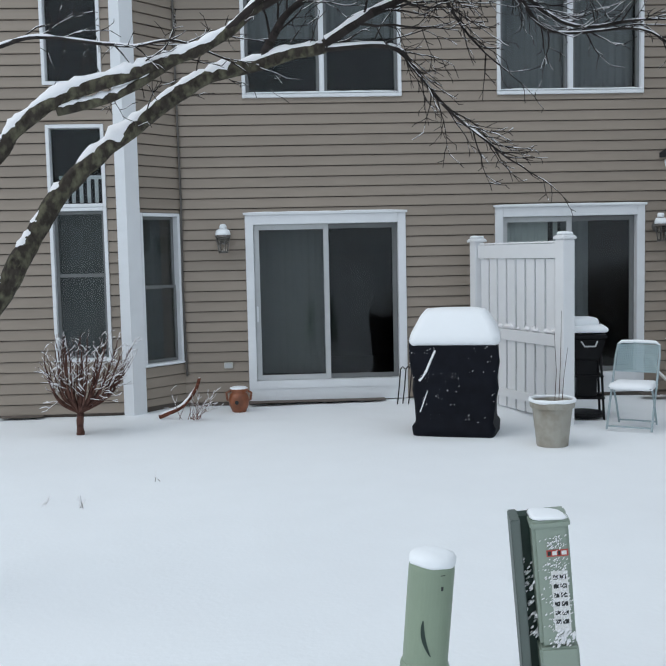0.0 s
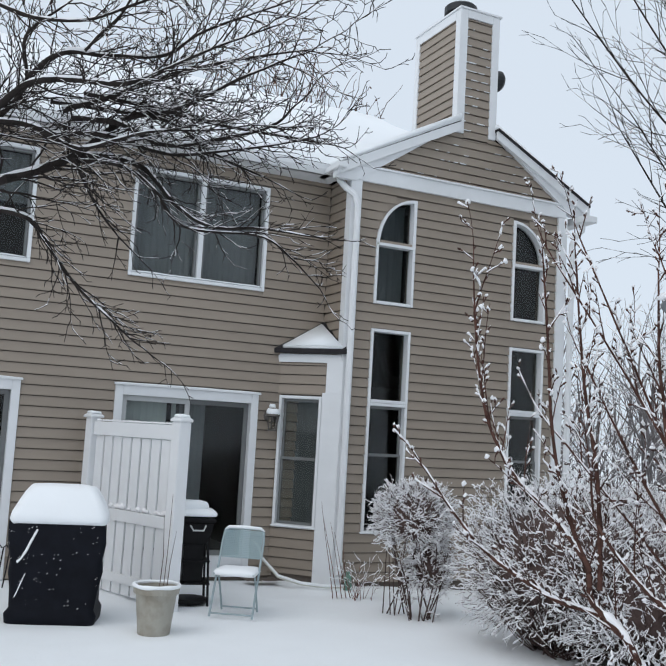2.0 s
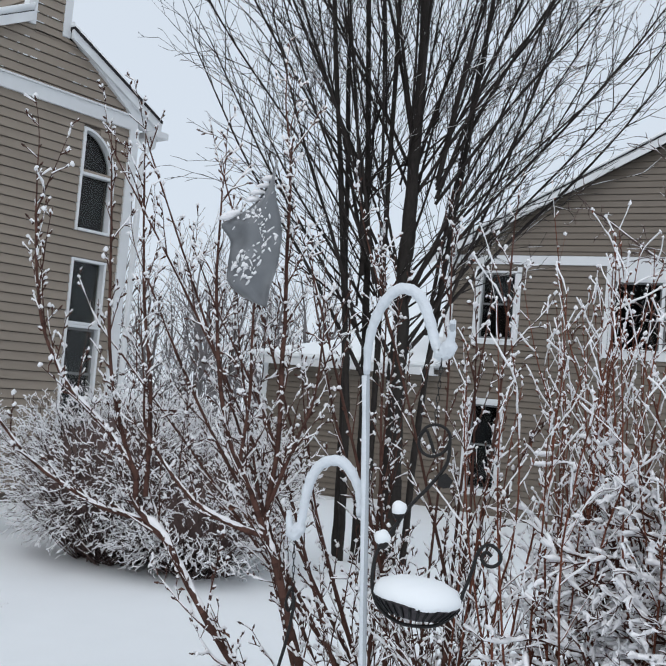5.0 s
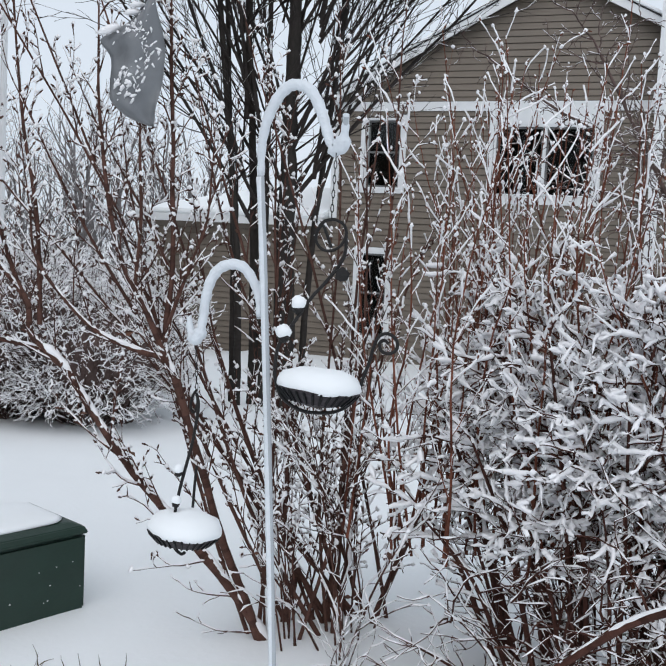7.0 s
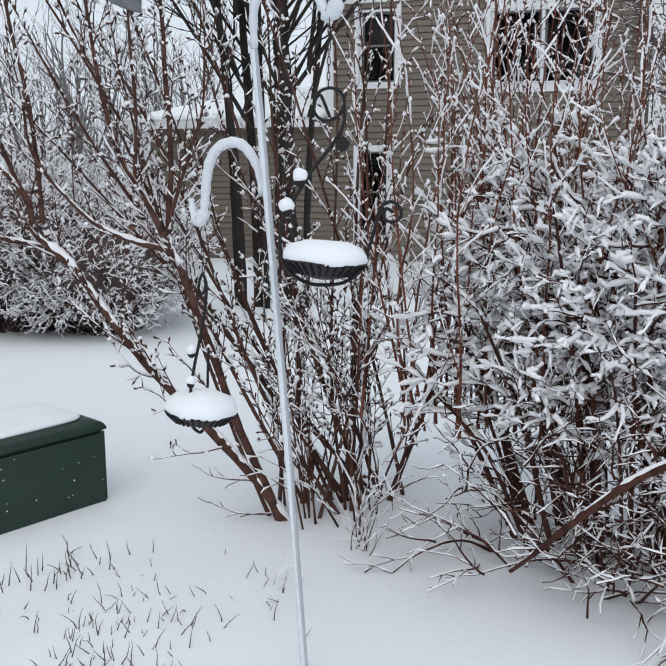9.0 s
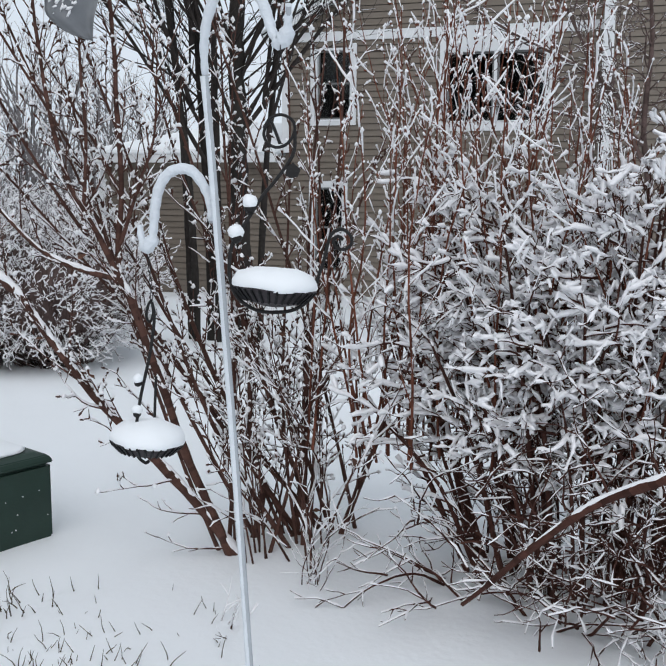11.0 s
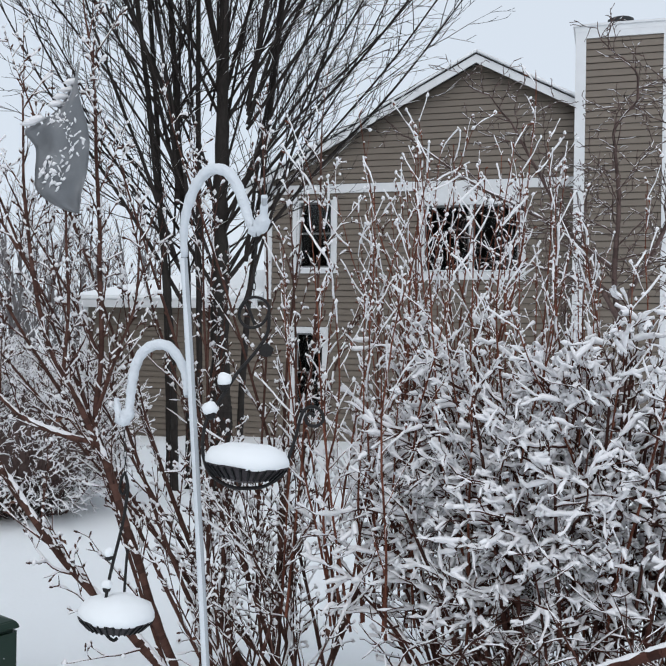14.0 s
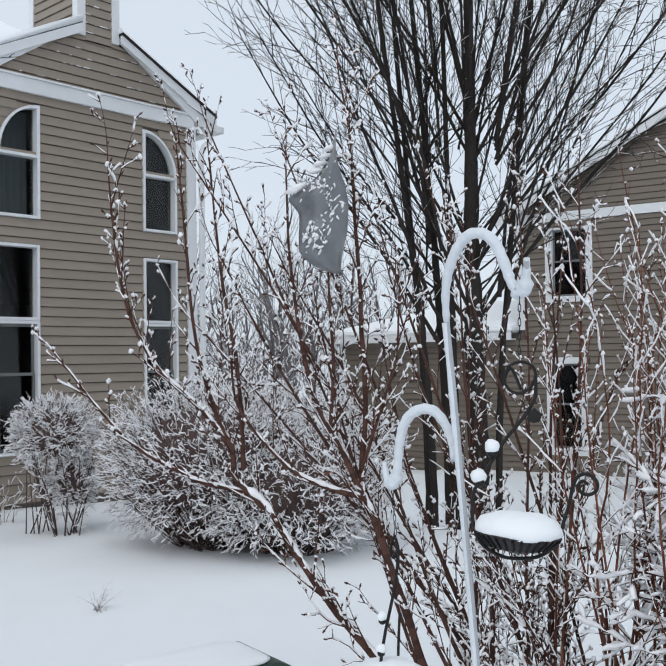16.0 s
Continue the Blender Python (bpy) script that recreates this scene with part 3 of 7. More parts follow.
# rakes
for s in (-1, 1):
    bm = bmesh.new()
    x_e = 4.66 if s < 0 else 8.92
    x_c = CX0 if s < 0 else CX1
    ze = 6.59 - PITCH * abs(RIDGE - x_e)
    zc = 6.59 - PITCH * abs(RIDGE - x_c)
    pts = [(x_e, ze - 0.14), (x_c, zc - 0.13), (x_c, zc), (x_e, ze)]
    prism(bm, pts if s < 0 else pts[::-1], TY - 0.12, TY - 0.07)
    part("rake_board", bm, TRIM, house)
    bm = bmesh.new()
    pts = [(x_e, ze - 0.17), (x_e + (0.3 if s < 0 else -0.3), ze - 0.17 + 0.0), (x_c, zc - 0.05), (x_e, ze - 0.02)]
    prism(bm, pts if s < 0 else pts[::-1], TY - 0.07, TY + 0.02)
    part("rake_soffit", bm, TRIM, house)
    # roof deck and its snow, stopping at the chimney
    for xa, xb, ya in ((x_e, x_c, TY - 0.14), (x_c, RIDGE, TY + CYB)):
        za, zb = 6.59 - PITCH * abs(RIDGE - xa), 6.59 - PITCH * abs(RIDGE - xb)
        bm = bmesh.new()
        th = 0.014 if s < 0 else 0.035
        pts = [(xa, za - 0.005), (xb, zb - 0.005), (xb, zb + th), (xa, za + th)]
        prism(bm, pts if s < 0 else pts[::-1], ya + (0.03 if s < 0 else 0.0), 5.0)
        part("roof", bm, SHINGLE, house)
        bm = bmesh.new()
        pts = [(xa + 0.03 * -s, za + th + 0.004), (xb, zb + th + 0.004), (xb, zb + 0.12), (xa + 0.06 * -s, za + 0.12)]
        prism(bm, pts if s < 0 else pts[::-1], ya + (0.004 if s < 0 else 0.05), 5.0)
        part("roof_snow", bm, SNOW, house, "thick layer of fresh snow", bevel=0.012, smooth=True)

# main roof over the facade
bm = bmesh.new()
RY, RZ = 6.3, 5.53 + 0.5 * 6.7
vs = [(-9, -0.42, 5.5), (8.9, -0.42, 5.5), (8.9, RY, RZ), (-9, RY, RZ), (8.9, 13.0, 5.5), (-9, 13.0, 5.5)]
q = [bm.verts.new(p) for p in vs]
r = [bm.verts.new((p[0], p[1], p[2] + 0.05)) for p in vs]
for f in ((0, 1, 2, 3), (3, 2, 4, 5)):
    bm.faces.new([q[i] for i in f][::-1])
    bm.faces.new([r[i] for i in f])
for i, j in ((0, 1), (1, 2), (2, 4), (4, 5), (5, 3), (3, 0)):
    bm.faces.new((q[i], q[j], r[j], r[i]))
part("roof", bm, SHINGLE, house)
bm = bmesh.new()
ns = 90
rows_s = []
for j in range(9):
    f = j / 8
    row = []
    for i in range(ns + 1):
        x = -9 + 17.85 * i / ns
        y = -0.4 + (RY + 0.4) * f
        z = 5.55 + 0.5 * (y + 0.42) + (0.11 if j else 0.0) + 0.03 * noise.noise(Vector((x * 0.8, y, 3)))
        if j == 1:
            y, z = -0.36, 5.55 + 0.03 + 0.09
        row.append(bm.verts.new((x, y, z)))
    rows_s.append(row)
for a, b in zip(rows_s, rows_s[1:]):
    for i in range(ns):
        bm.faces.new((a[i], a[i + 1], b[i + 1], b[i]))
back = [bm.verts.new((x, 13.0, 5.62)) for x in (-9, 8.85)]
bm.faces.new((rows_s[-1][0], *rows_s[-1][1:], back[1], back[0]))
part("roof_snow", bm, SNOW, house, "thick layer of fresh snow", smooth=True)
# gutter, fascia and soffit
for x0, x1, y in ((-2.4, 4.9, 0.0),):
    box_part("soffit", x0, x1, -0.4, 0.02, 5.4, 5.43, TRIM, house)
    bm = bmesh.new()
    prof = [(-0.36, 5.44), (-0.36, 5.4), (-0.42, 5.4), (-0.47, 5.46), (-0.48, 5.53), (-0.46, 5.53), (-0.45, 5.47), (-0.41, 5.43)]
    a = [bm.verts.new((x0, p[0], p[1])) for p in prof]
    b = [bm.verts.new((x1, p[0], p[1])) for p in prof]
    bm.faces.new(a[::-1])
    bm.faces.new(b)
    for i in range(len(prof)):
        j = (i + 1) % len(prof)
        bm.faces.new((a[i], a[j], b[j], b[i]))
    part("gutter", bm, TRIM, house, "white metal gutter")
for pts in ([(4.8, -0.5, 5.46), (4.8, -0.55, 5.32), (4.85, -0.66, 5.2), (4.95, -0.74, 5.1), (4.99, -0.76, 4.95), (4.99, -0.76, 3.0), (4.99, -0.76, 0.25), (4.99, -0.8, 0.12)],
            [(8.77, -0.8, 5.3), (8.77, -0.78, 5.16), (8.69, -0.75, 5.08), (8.63, -0.74, 4.95), (8.63, -0.74, 2.5), (8.63, -0.74, -0.3)]):
    bm = bmesh.new()
    tube(bm, pts, 0.045, 8)
    part("downspout", bm, TRIM, house, "white metal downspout", bevel=0)
box_part("gutter", 8.7, 8.94, -0.93, 5.0, 5.28, 5.38, TRIM, house, bevel=0.01)
box_part("gutter", 4.62, 4.74, -0.9, -0.2, 5.4, 5.48, TRIM, house, bevel=0.01)
# rooms behind the openings, unlit gloom painted as near-black; side and back walls
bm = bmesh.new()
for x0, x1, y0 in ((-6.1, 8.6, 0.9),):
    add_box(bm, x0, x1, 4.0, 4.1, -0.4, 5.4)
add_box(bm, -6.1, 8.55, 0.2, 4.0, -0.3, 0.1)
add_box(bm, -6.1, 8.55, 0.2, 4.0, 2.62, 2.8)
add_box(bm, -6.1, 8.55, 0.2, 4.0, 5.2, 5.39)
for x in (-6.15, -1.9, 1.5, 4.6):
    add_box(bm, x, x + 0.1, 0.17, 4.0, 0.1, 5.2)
# dark lining added over the side wall so the right windows stay dark
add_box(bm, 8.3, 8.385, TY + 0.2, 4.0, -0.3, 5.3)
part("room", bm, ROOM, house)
box_part("wall", 8.39, 8.53, TY + 0.17, 12.5, -0.6, 5.4, SIDING, house)
box_part("wall", -9, 8.6, 12.4, 12.55, -0.6, 5.5, SIDING, house)
prism_bm = bmesh.new()
prism(prism_bm, [(-0.1, 5.4), (12.6, 5.4), (6.25, 8.5)], 0, 0.1, Matrix(((0, 1, 0, 8.5), (1, 0, 0, 0), (0, 0, 1, 0), (0, 0, 0, 1))))
part("gable", prism_bm, SIDING, house)

# ---- the brown house across ----
BO = Vector((17.304, -5.773, 0))
MBB = wall_frame(BO.x, BO.y, 0.1788, -0.9839)
house_b = thing("house", "brown-sided house with white trim, gable and tall chimney", "house")
bw = [(-1.02, 0.945, 2.88, 4.3), (-3.68, -2.9, 2.98, 4.42), (-3.72, -3.05, -0.1, 1.69)]
wallB = wall_core("wall", house_b, MBB, -4.35, 4.4, -1.0, 4.7, [(o[0] + 0.03, o[1] - 0.03, o[2] + 0.03, o[3] - 0.03) for o in bw],
                  outline=[(-4.35, 4.7), (4.4, 4.7), (4.4, 4.95), (0.05, 7.05), (-4.35, 4.95)])
slider_window(house_b, MBB, *bw[0], grey_sheet=False)
hung_window(house_b, MBB, *bw[1], shade=False)
hung_window(house_b, MBB, *bw[2], shade=False)
bm = bmesh.new()
add_box(bm, -1.06, 0.99, -0.045, 0.02, 4.3, 4.62, MBB)
add_box(bm, -4.35, 4.4, -0.04, 0.02, 4.56, 4.74, MBB)
add_box(bm, -4.4, -4.24, -0.042, 0.1, 2.36, 4.9, MBB)
add_box(bm, -3.78, -3.69, -0.04, 0.02, 2.9, 4.5, MBB)
add_box(bm, -2.9, -2.81, -0.04, 0.02, 2.9, 4.5, MBB)
add_box(bm, -1.12, -1.03, -0.04, 0.02, 2.78, 4.56, MBB)
add_box(bm, 0.95, 1.04, -0.04, 0.02, 2.78, 4.56, MBB)
add_box(bm, -1.12, 1.04, -0.043, 0.02, 2.76, 2.88, MBB)
for s0, s1, z0, z1 in ((-3.8, -3.72, -0.1, 1.69), (-3.05, -2.97, -0.1, 1.69), (-3.8, -2.97, 1.69, 1.78), (-3.8, -2.97, -0.2, -0.1), (-3.78, -2.81, 2.9, 2.98)):
    add_box(bm, s0, s1, -0.041, 0.02, z0, z1, MBB)
pieces("trim_board", bm, TRIM, house_b)
for s in (-1, 1):
    e = 4.75 * s
    ze = 7.16 - 0.52 * abs(e - 0.05)
    bm = bmesh.new()
    pts = [(0.05, 7.0), (0.05, 7.16), (e, ze), (e, ze - 0.16)]
    prism(bm, pts if s < 0 else pts[::-1], -0.28, -0.24, MBB)
    part("rake_board", bm, TRIM, house_b)
    bm = bmesh.new()
    pts = [(0.05, 7.165), (0.05, 7.187), (e, ze + 0.027), (e, ze + 0.005)]
    prism(bm, pts if s < 0 else pts[::-1], -0.3, 9.0, MBB)
    part("roof", bm, SHINGLE, house_b)
    bm = bmesh.new()
    pts = [(0.05, 7.19), (0.05, 7.27), (e, ze + 0.11), (e, ze + 0.03)]
    prism(bm, pts if s < 0 else pts[::-1], -0.29, 9.0, MBB)
    part("roof_snow", bm, SNOW, house_b, "layer of fresh snow", smooth=True, bevel=0.01)
chim_b = new("chimney")
chim_b.parent = house_b
MCB = MBB @ Matrix.Translation((0, -0.6, 0))
box_part("core", 1.99, 3.62, 0.021, 1.3, -1.0, 7.42, FOUNDATION, chim_b, MCB)
bm = bmesh.new()
add_box(bm, 1.95, 2.14, -0.03, 0.3, -1, 7.32, MCB)
add_box(bm, 3.5, 3.68, -0.03, 0.3, -1, 7.32, MCB)
add_box(bm, 2.14, 3.5, -0.033, 0.1, 7.2, 7.38, MCB)
add_box(bm, 1.9, 3.72, -0.06, 1.4, 7.42, 7.46, MCB)
add_box(bm, 1.94, 3.69, -0.036, 1.36, 7.32, 7.42, MCB)
pieces("corner_board", bm, TRIM, chim_b)
bm = bmesh.new()
lathe(bm, [(0.2, 0), (0.2, 0.1), (0.24, 0.1), (0.24, 0.2), (0.2, 0.22)], (2.75, 0.5, 7.46), 18, m=MCB)
part("flue", bm, FLUE, chim_b, "dark round metal flue cap")
# low wing with a snowy roof
wing = wall_core("wall", house_b, MBB, -8.75, -4.36, -1.0, 2.3, [])
bm = bmesh.new()
add_box(bm, -9.0, -4.45, -0.3, -0.26, 2.16, 2.32, MBB)
add_box(bm, -9.0, -4.45, -0.26, 0.0, 2.16, 2.19, MBB)
pieces("fascia", bm, TRIM, house_b)
bm = bmesh.new()
add_box(bm, -8.77, -8.62, -0.04, 0.1, -1.0, 2.16, MBB)
pieces("corner_board", bm, TRIM, house_b)
bm = bmesh.new()
add_box(bm, -8.75, -8.6, 0.17, 5.0, -1.0, 2.2, MBB)
part("wall", bm, SIDING_B, house_b)
# hipped roof of the wing, all under snow
bm = bmesh.new()
foot = [bm.verts.new(MBB @ Vector(p)) for p in ((-9.05, -0.32, 2.325), (-4.42, -0.32, 2.325), (-4.42, 5.2, 2.325), (-9.05, 5.2, 2.325))]
eave = [bm.verts.new(MBB @ Vector(p)) for p in ((-9.03, -0.3, 2.42), (-4.42, -0.3, 2.42), (-4.42, 5.18, 2.42), (-9.03, 5.18, 2.42))]
ridge = [bm.verts.new(MBB @ Vector(p)) for p in ((-6.85, 2.4, 3.15), (-4.42, 2.4, 3.15))]
for i in range(4):
    j = (i + 1) % 4
    bm.faces.new((foot[i], foot[j], eave[j], eave[i]))
bm.faces.new(foot[::-1])
for face in ((eave[0], eave[1], ridge[1], ridge[0]), (eave[1], eave[2], ridge[1]), (eave[2], eave[3], ridge[0], ridge[1]), (eave[3], eave[0], ridge[0])):
    bm.faces.new(face)
part("roof_snow", bm, SNOW, house_b, "layer of fresh snow", smooth=False, bevel=0.03)
# interior surfaces painted near-black in place of indoor shade
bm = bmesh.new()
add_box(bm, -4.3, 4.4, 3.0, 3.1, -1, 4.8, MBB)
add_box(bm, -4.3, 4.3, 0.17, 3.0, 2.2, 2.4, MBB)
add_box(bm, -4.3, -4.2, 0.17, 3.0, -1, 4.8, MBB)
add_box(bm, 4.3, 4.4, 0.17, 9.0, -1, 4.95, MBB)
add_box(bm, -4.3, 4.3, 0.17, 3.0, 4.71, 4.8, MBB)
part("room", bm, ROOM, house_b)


# ---- plants: bark and clinging snow from simple growth rules ----
class Growth:
    """Collects twig segments and snow lumps while a plant grows."""

    def __init__(self, seed):
        self.rnd = random.Random(seed)
        self.seg, self.lump, self.tips, self.ridges, self.drift, self.stems = [], [], [], [], [], []

    def turn(self, d, spread):
        g = self.rnd.gauss
        v = Vector((d[0] + g(0, spread), d[1] + g(0, spread), d[2] + g(0, spread)))
        return v.normalized()

    def side(self, d, angle, up=0.0):
        """A way that leaves d by an angle."""
        o = d.orthogonal().normalized()
        o = Matrix.Rotation(self.rnd.uniform(0, 2 * math.pi), 3, d) @ o
        v = d * math.cos(angle) + o * math.sin(angle)
        v.z += up
        return v.normalized()

    def shoot(self, p, d, length, r, levels, level=0):
        """One shoot with its side shoots. levels: step, wander, lift, gap, angle, ratio, snow for each order."""
        step, wander, lift, gap, angle, ratio, snow = levels[level]
        n = max(2, int(length / step + 0.5))
        step = length / n
        since = self.rnd.uniform(0.3, 1.0) * gap
        line, radii = [p], [r]
        for i in range(n):
            f = i / n
            d = self.turn(d, wander)
            d = Vector((d.x, d.y, d.z + lift * step)).normalized()
            q = p + d * step
            r0, r1 = max(r * (1 - 0.75 * f), self.min_r * 0.6), max(r * (1 - 0.75 * (f + 1 / n)), self.min_r * 0.6)
            self.seg.append((*p, *q, r0, r1))
            line.append(q)
            radii.append(r1)
            since += step
            if level + 1 < len(levels) and since > gap and f > 0.12:
                since = self.rnd.uniform(-0.3, 0.3) * gap
                k = length * ratio * self.rnd.uniform(0.55, 1.15) * (1 - 0.55 * f)
                if k > 0.02:
                    self.shoot(q, self.side(d, angle * self.rnd.uniform(0.7, 1.3)), k, max(r1 * 0.6, self.min_r), levels, level + 1)
            p = q
        if snow > 0:
            self.settle(line, radii, snow)
        self.tips.append(p)

    clump = 22.0
    joined = False

    def settle(self, line, radii, amount):
        """Snow lying along a twig: swelling, thinning and breaking off, thickest where the twig runs flat."""
        last, prev = len(line) - 1, None
        for i, p in enumerate(line):
            d = line[min(i + 1, last)] - line[max(i - 1, 0)]
            flat = math.hypot(d.x, d.y) / max(d.length, 1e-6)
            k = 1.7 * amount - 0.42 + 1.3 * noise.noise(p * self.clump) + 0.7 * noise.noise(p * self.clump * 2.9)
            h = self.thick * math.sqrt(min(max(k, 0.0), 1.5)) * min(max((flat - 0.12) * 1.9, 0.0), 1.0)
            c = p + Vector((0, 0, radii[i] * 0.55 + h * 0.5))
            if prev and max(h, prev[1]) > 0.14 * self.thick:
                self.drift.append((*prev[0], *c, max(prev[1], 0.0012), max(h, 0.0012)))
            prev = (c, h)

    def cap(self, p, q, r, thick=None):
        """A lump of snow along the top of a twig."""
        d = q - p
        flat = math.hypot(d.x, d.y) / max(d.length, 1e-6)
        if flat < 0.22:
            return
        h = thick if thick else self.thick * self.rnd.uniform(0.3, 1.0) * self.rnd.uniform(0.7, 1.7)
        h *= 0.35 + 0.65 * flat
        self.lump.append((*p, *q, max(r * 1.05, h * 0.5), r + h * 0.45, h * 0.62))

    thick = 0.006
    min_r = 0.0011

    def path(self, points, r0, r1, levels=None, gap=0.2, angle=0.8, length=0.6, snow=0.7, sub=4, start=0.0, twig_r=0.3, lift=0.0, ridge=0.0):
        """A limb along control points, smoothed and a little uneven, with shoots from it."""
        pts = [Vector(p) for p in points]
        ext = [pts[0] * 2 - pts[1]] + pts + [pts[-1] * 2 - pts[-2]]
        fine = []
        for i in range(1, len(ext) - 2):
            a, b, c, e = ext[i - 1:i + 3]
            for k in range(sub):
                t = k / sub
                fine.append(0.5 * ((2 * b) + (c - a) * t + (2 * a - 5 * b + 4 * c - e) * t * t + (3 * b - a - 3 * c + e) * t ** 3))
        fine.append(pts[-1])
        wob = 0.25 * max(r0, 0.006)
        fine = [p + noise.noise_vector(p * 5.0) * wob for p in fine]
        n = len(fine) - 1
        if ridge:
            line, radii = [], []
            for i, p in enumerate(fine):
                d = (fine[min(i + 1, n)] - fine[max(i - 1, 0)]).normalized()
                flat = math.hypot(d.x, d.y)
                r = r0 + (r1 - r0) * i / n
                k = ridge * r * (0.25 + 0.75 * flat) * (0.9 + 0.5 * noise.noise(p * 7.0) + 0.75 * noise.noise(p * 31.0))
                line.append(p + Vector((0, 0, r * (0.72 if ridge < 1 else 0.98))))
                radii.append(max(k, r * 0.2))
            self.ridges.append((line, radii))
        since = gap * self.rnd.random()
        stem = self.seg if self.joined else []
        if not self.joined:
            self.stems.append(stem)
        for i in range(n):
            f = i / n
            ra, rb = [(r0 + (r1 - r0) * k / n) * (1 + 0.22 * noise.noise(fine[k] * 11.0)) for k in (i, i + 1)]
            stem.append((*fine[i], *fine[i + 1], ra, rb))
            d = (fine[i + 1] - fine[i])
            since += d.length
            if levels and since > gap and f >= start:
                since = self.rnd.uniform(-0.3, 0.2) * gap
                w = self.side(d.normalized(), angle * self.rnd.uniform(0.6, 1.25), lift)
                self.shoot(fine[i + 1], w, length * self.rnd.uniform(0.5, 1.2) * (1 - 0.3 * f), max(rb * twig_r, self.min_r * 1.6), levels)
        if snow > 0:
            self.settle(fine, [r0 + (r1 - r0) * k / n for k in range(n + 1)], snow)
        if levels:
            self.shoot(fine[-1], (fine[-1] - fine[-2]).normalized(), length, r1, levels)

    def tubes(self, rows, sides):
        """Corners and faces of open tapered tubes, one a row: both ends and both radii."""
        a = np.array(rows, np.float64)
        p, q, r0, r1 = a[:, 0:3], a[:, 3:6], a[:, 6], a[:, 7]
        d = q - p
        d /= np.maximum(np.linalg.norm(d, axis=1, keepdims=True), 1e-9)
        ref = np.where(np.abs(d[:, 2:3]) < 0.9, np.array([[0, 0, 1.0]]), np.array([[1.0, 0, 0]]))
        u = np.cross(d, ref)
        u /= np.linalg.norm(u, axis=1, keepdims=True)
        v = np.cross(d, u)
        n = len(a)
        verts = np.zeros((n, 2 * sides, 3))
        for k in range(sides):
            w = 2 * math.pi * k / sides
            off = u * math.cos(w) + v * math.sin(w)
            verts[:, k] = p - d * (r0 * 0.3)[:, None] + off * r0[:, None]
            verts[:, sides + k] = q + d * (r1 * 0.3)[:, None] + off * r1[:, None]
        base = (np.arange(n) * 2 * sides)[:, None]
        faces = np.concatenate([base + np.array([k, (k + 1) % sides, sides + (k + 1) % sides, sides + k]) for k in range(sides)])
        return verts.reshape(-1, 3), faces

    def bark(self, name, mat, parent, sides=3, label="", fine="crown"):
        """Every stem a part of its own, the uncountable twigs in one."""
        for stem in self.stems:
            raw_mesh(name, *self.tubes(stem, sides + 2), mat, parent, label, smooth=True)
        if not self.seg:
            return None
        ob = raw_mesh(fine if self.stems else name, *self.tubes(self.seg, sides), mat, parent, "" if self.stems else label, smooth=True)
        ob["kind"] = "stuff"
        return ob

    def snow(self, name, parent, label="", mat=None):
        sheets = []
        if self.drift:
            v, f = self.tubes(self.drift, 5 if self.thick > 0.008 else 4)
            sheets.append((v, np.concatenate([f[:, [0, 1, 2]], f[:, [0, 2, 3]]])))
        if self.lump:
            sheets.append(self.lumps())
        if not sheets:
            return None
        first = len(sheets[0][0])
        verts = np.concatenate([sh[0] for sh in sheets])
        faces = np.concatenate([sh[1] + (first if i else 0) for i, sh in enumerate(sheets)])
        ob = raw_mesh(name, verts, faces, mat or TWIG_SNOW, parent, label, smooth=True)
        ob["kind"] = "stuff"
        return ob

    def lumps(self):
        a = np.array(self.lump, np.float64)
        p, q, w, rise, h = a[:, 0:3], a[:, 3:6], a[:, 6], a[:, 7], a[:, 8]
        d = q - p
        ln = np.linalg.norm(d, axis=1, keepdims=True)
        d /= np.maximum(ln, 1e-9)
        u = np.cross(d, np.array([[0, 0, 1.0]]))
        u /= np.maximum(np.linalg.norm(u, axis=1, keepdims=True), 1e-6)
        n = len(a)
        rs = np.random.RandomState(n)
        jit = rs.uniform(0.6, 1.4, (n, 6))
        mid = (p + q) / 2
        z = np.zeros((n, 3))
        z[:, 2] = 1
        up = rise[:, None] * z * 0.8
        verts = np.zeros((n, 10, 3))
        verts[:, 0] = p - d * ln * 0.16 + up * 0.8
        verts[:, 9] = q + d * ln * 0.16 + up * 0.8
        for j, f in enumerate((-0.3, 0.27)):
            c = mid + d * ln * f + up
            o = 1 + j * 4
            verts[:, o] = c - u * (w * jit[:, j])[:, None]
            verts[:, o + 1] = c + z * (h * jit[:, 2 + j])[:, None]
            verts[:, o + 2] = c + u * (w * jit[:, 4 + j])[:, None]
            verts[:, o + 3] = c - z * (h * 0.75)[:, None]
        base = (np.arange(n) * 10)[:, None]
        fs = []
        for k in range(4):
            k2 = (k + 1) % 4
            fs.append(base + np.array([0, 1 + k, 1 + k2]))
            fs.append(base + np.array([9, 5 + k2, 5 + k]))
            fs.append(base + np.array([1 + k, 5 + k, 5 + k2]))
            fs.append(base + np.array([1 + k, 5 + k2, 1 + k2]))
        return verts.reshape(-1, 3), np.concatenate(fs)

    def ridge_mesh(self, name, parent, label=""):
        """Snow lying along the tops of the limbs."""
        bm = bmesh.new()
        for line, radii in self.ridges:
            tube(bm, line, radii, 8)
        ob = part(name, bm, TWIG_SNOW, parent, label, smooth=True)
        ob["kind"] = "stuff"
        return ob

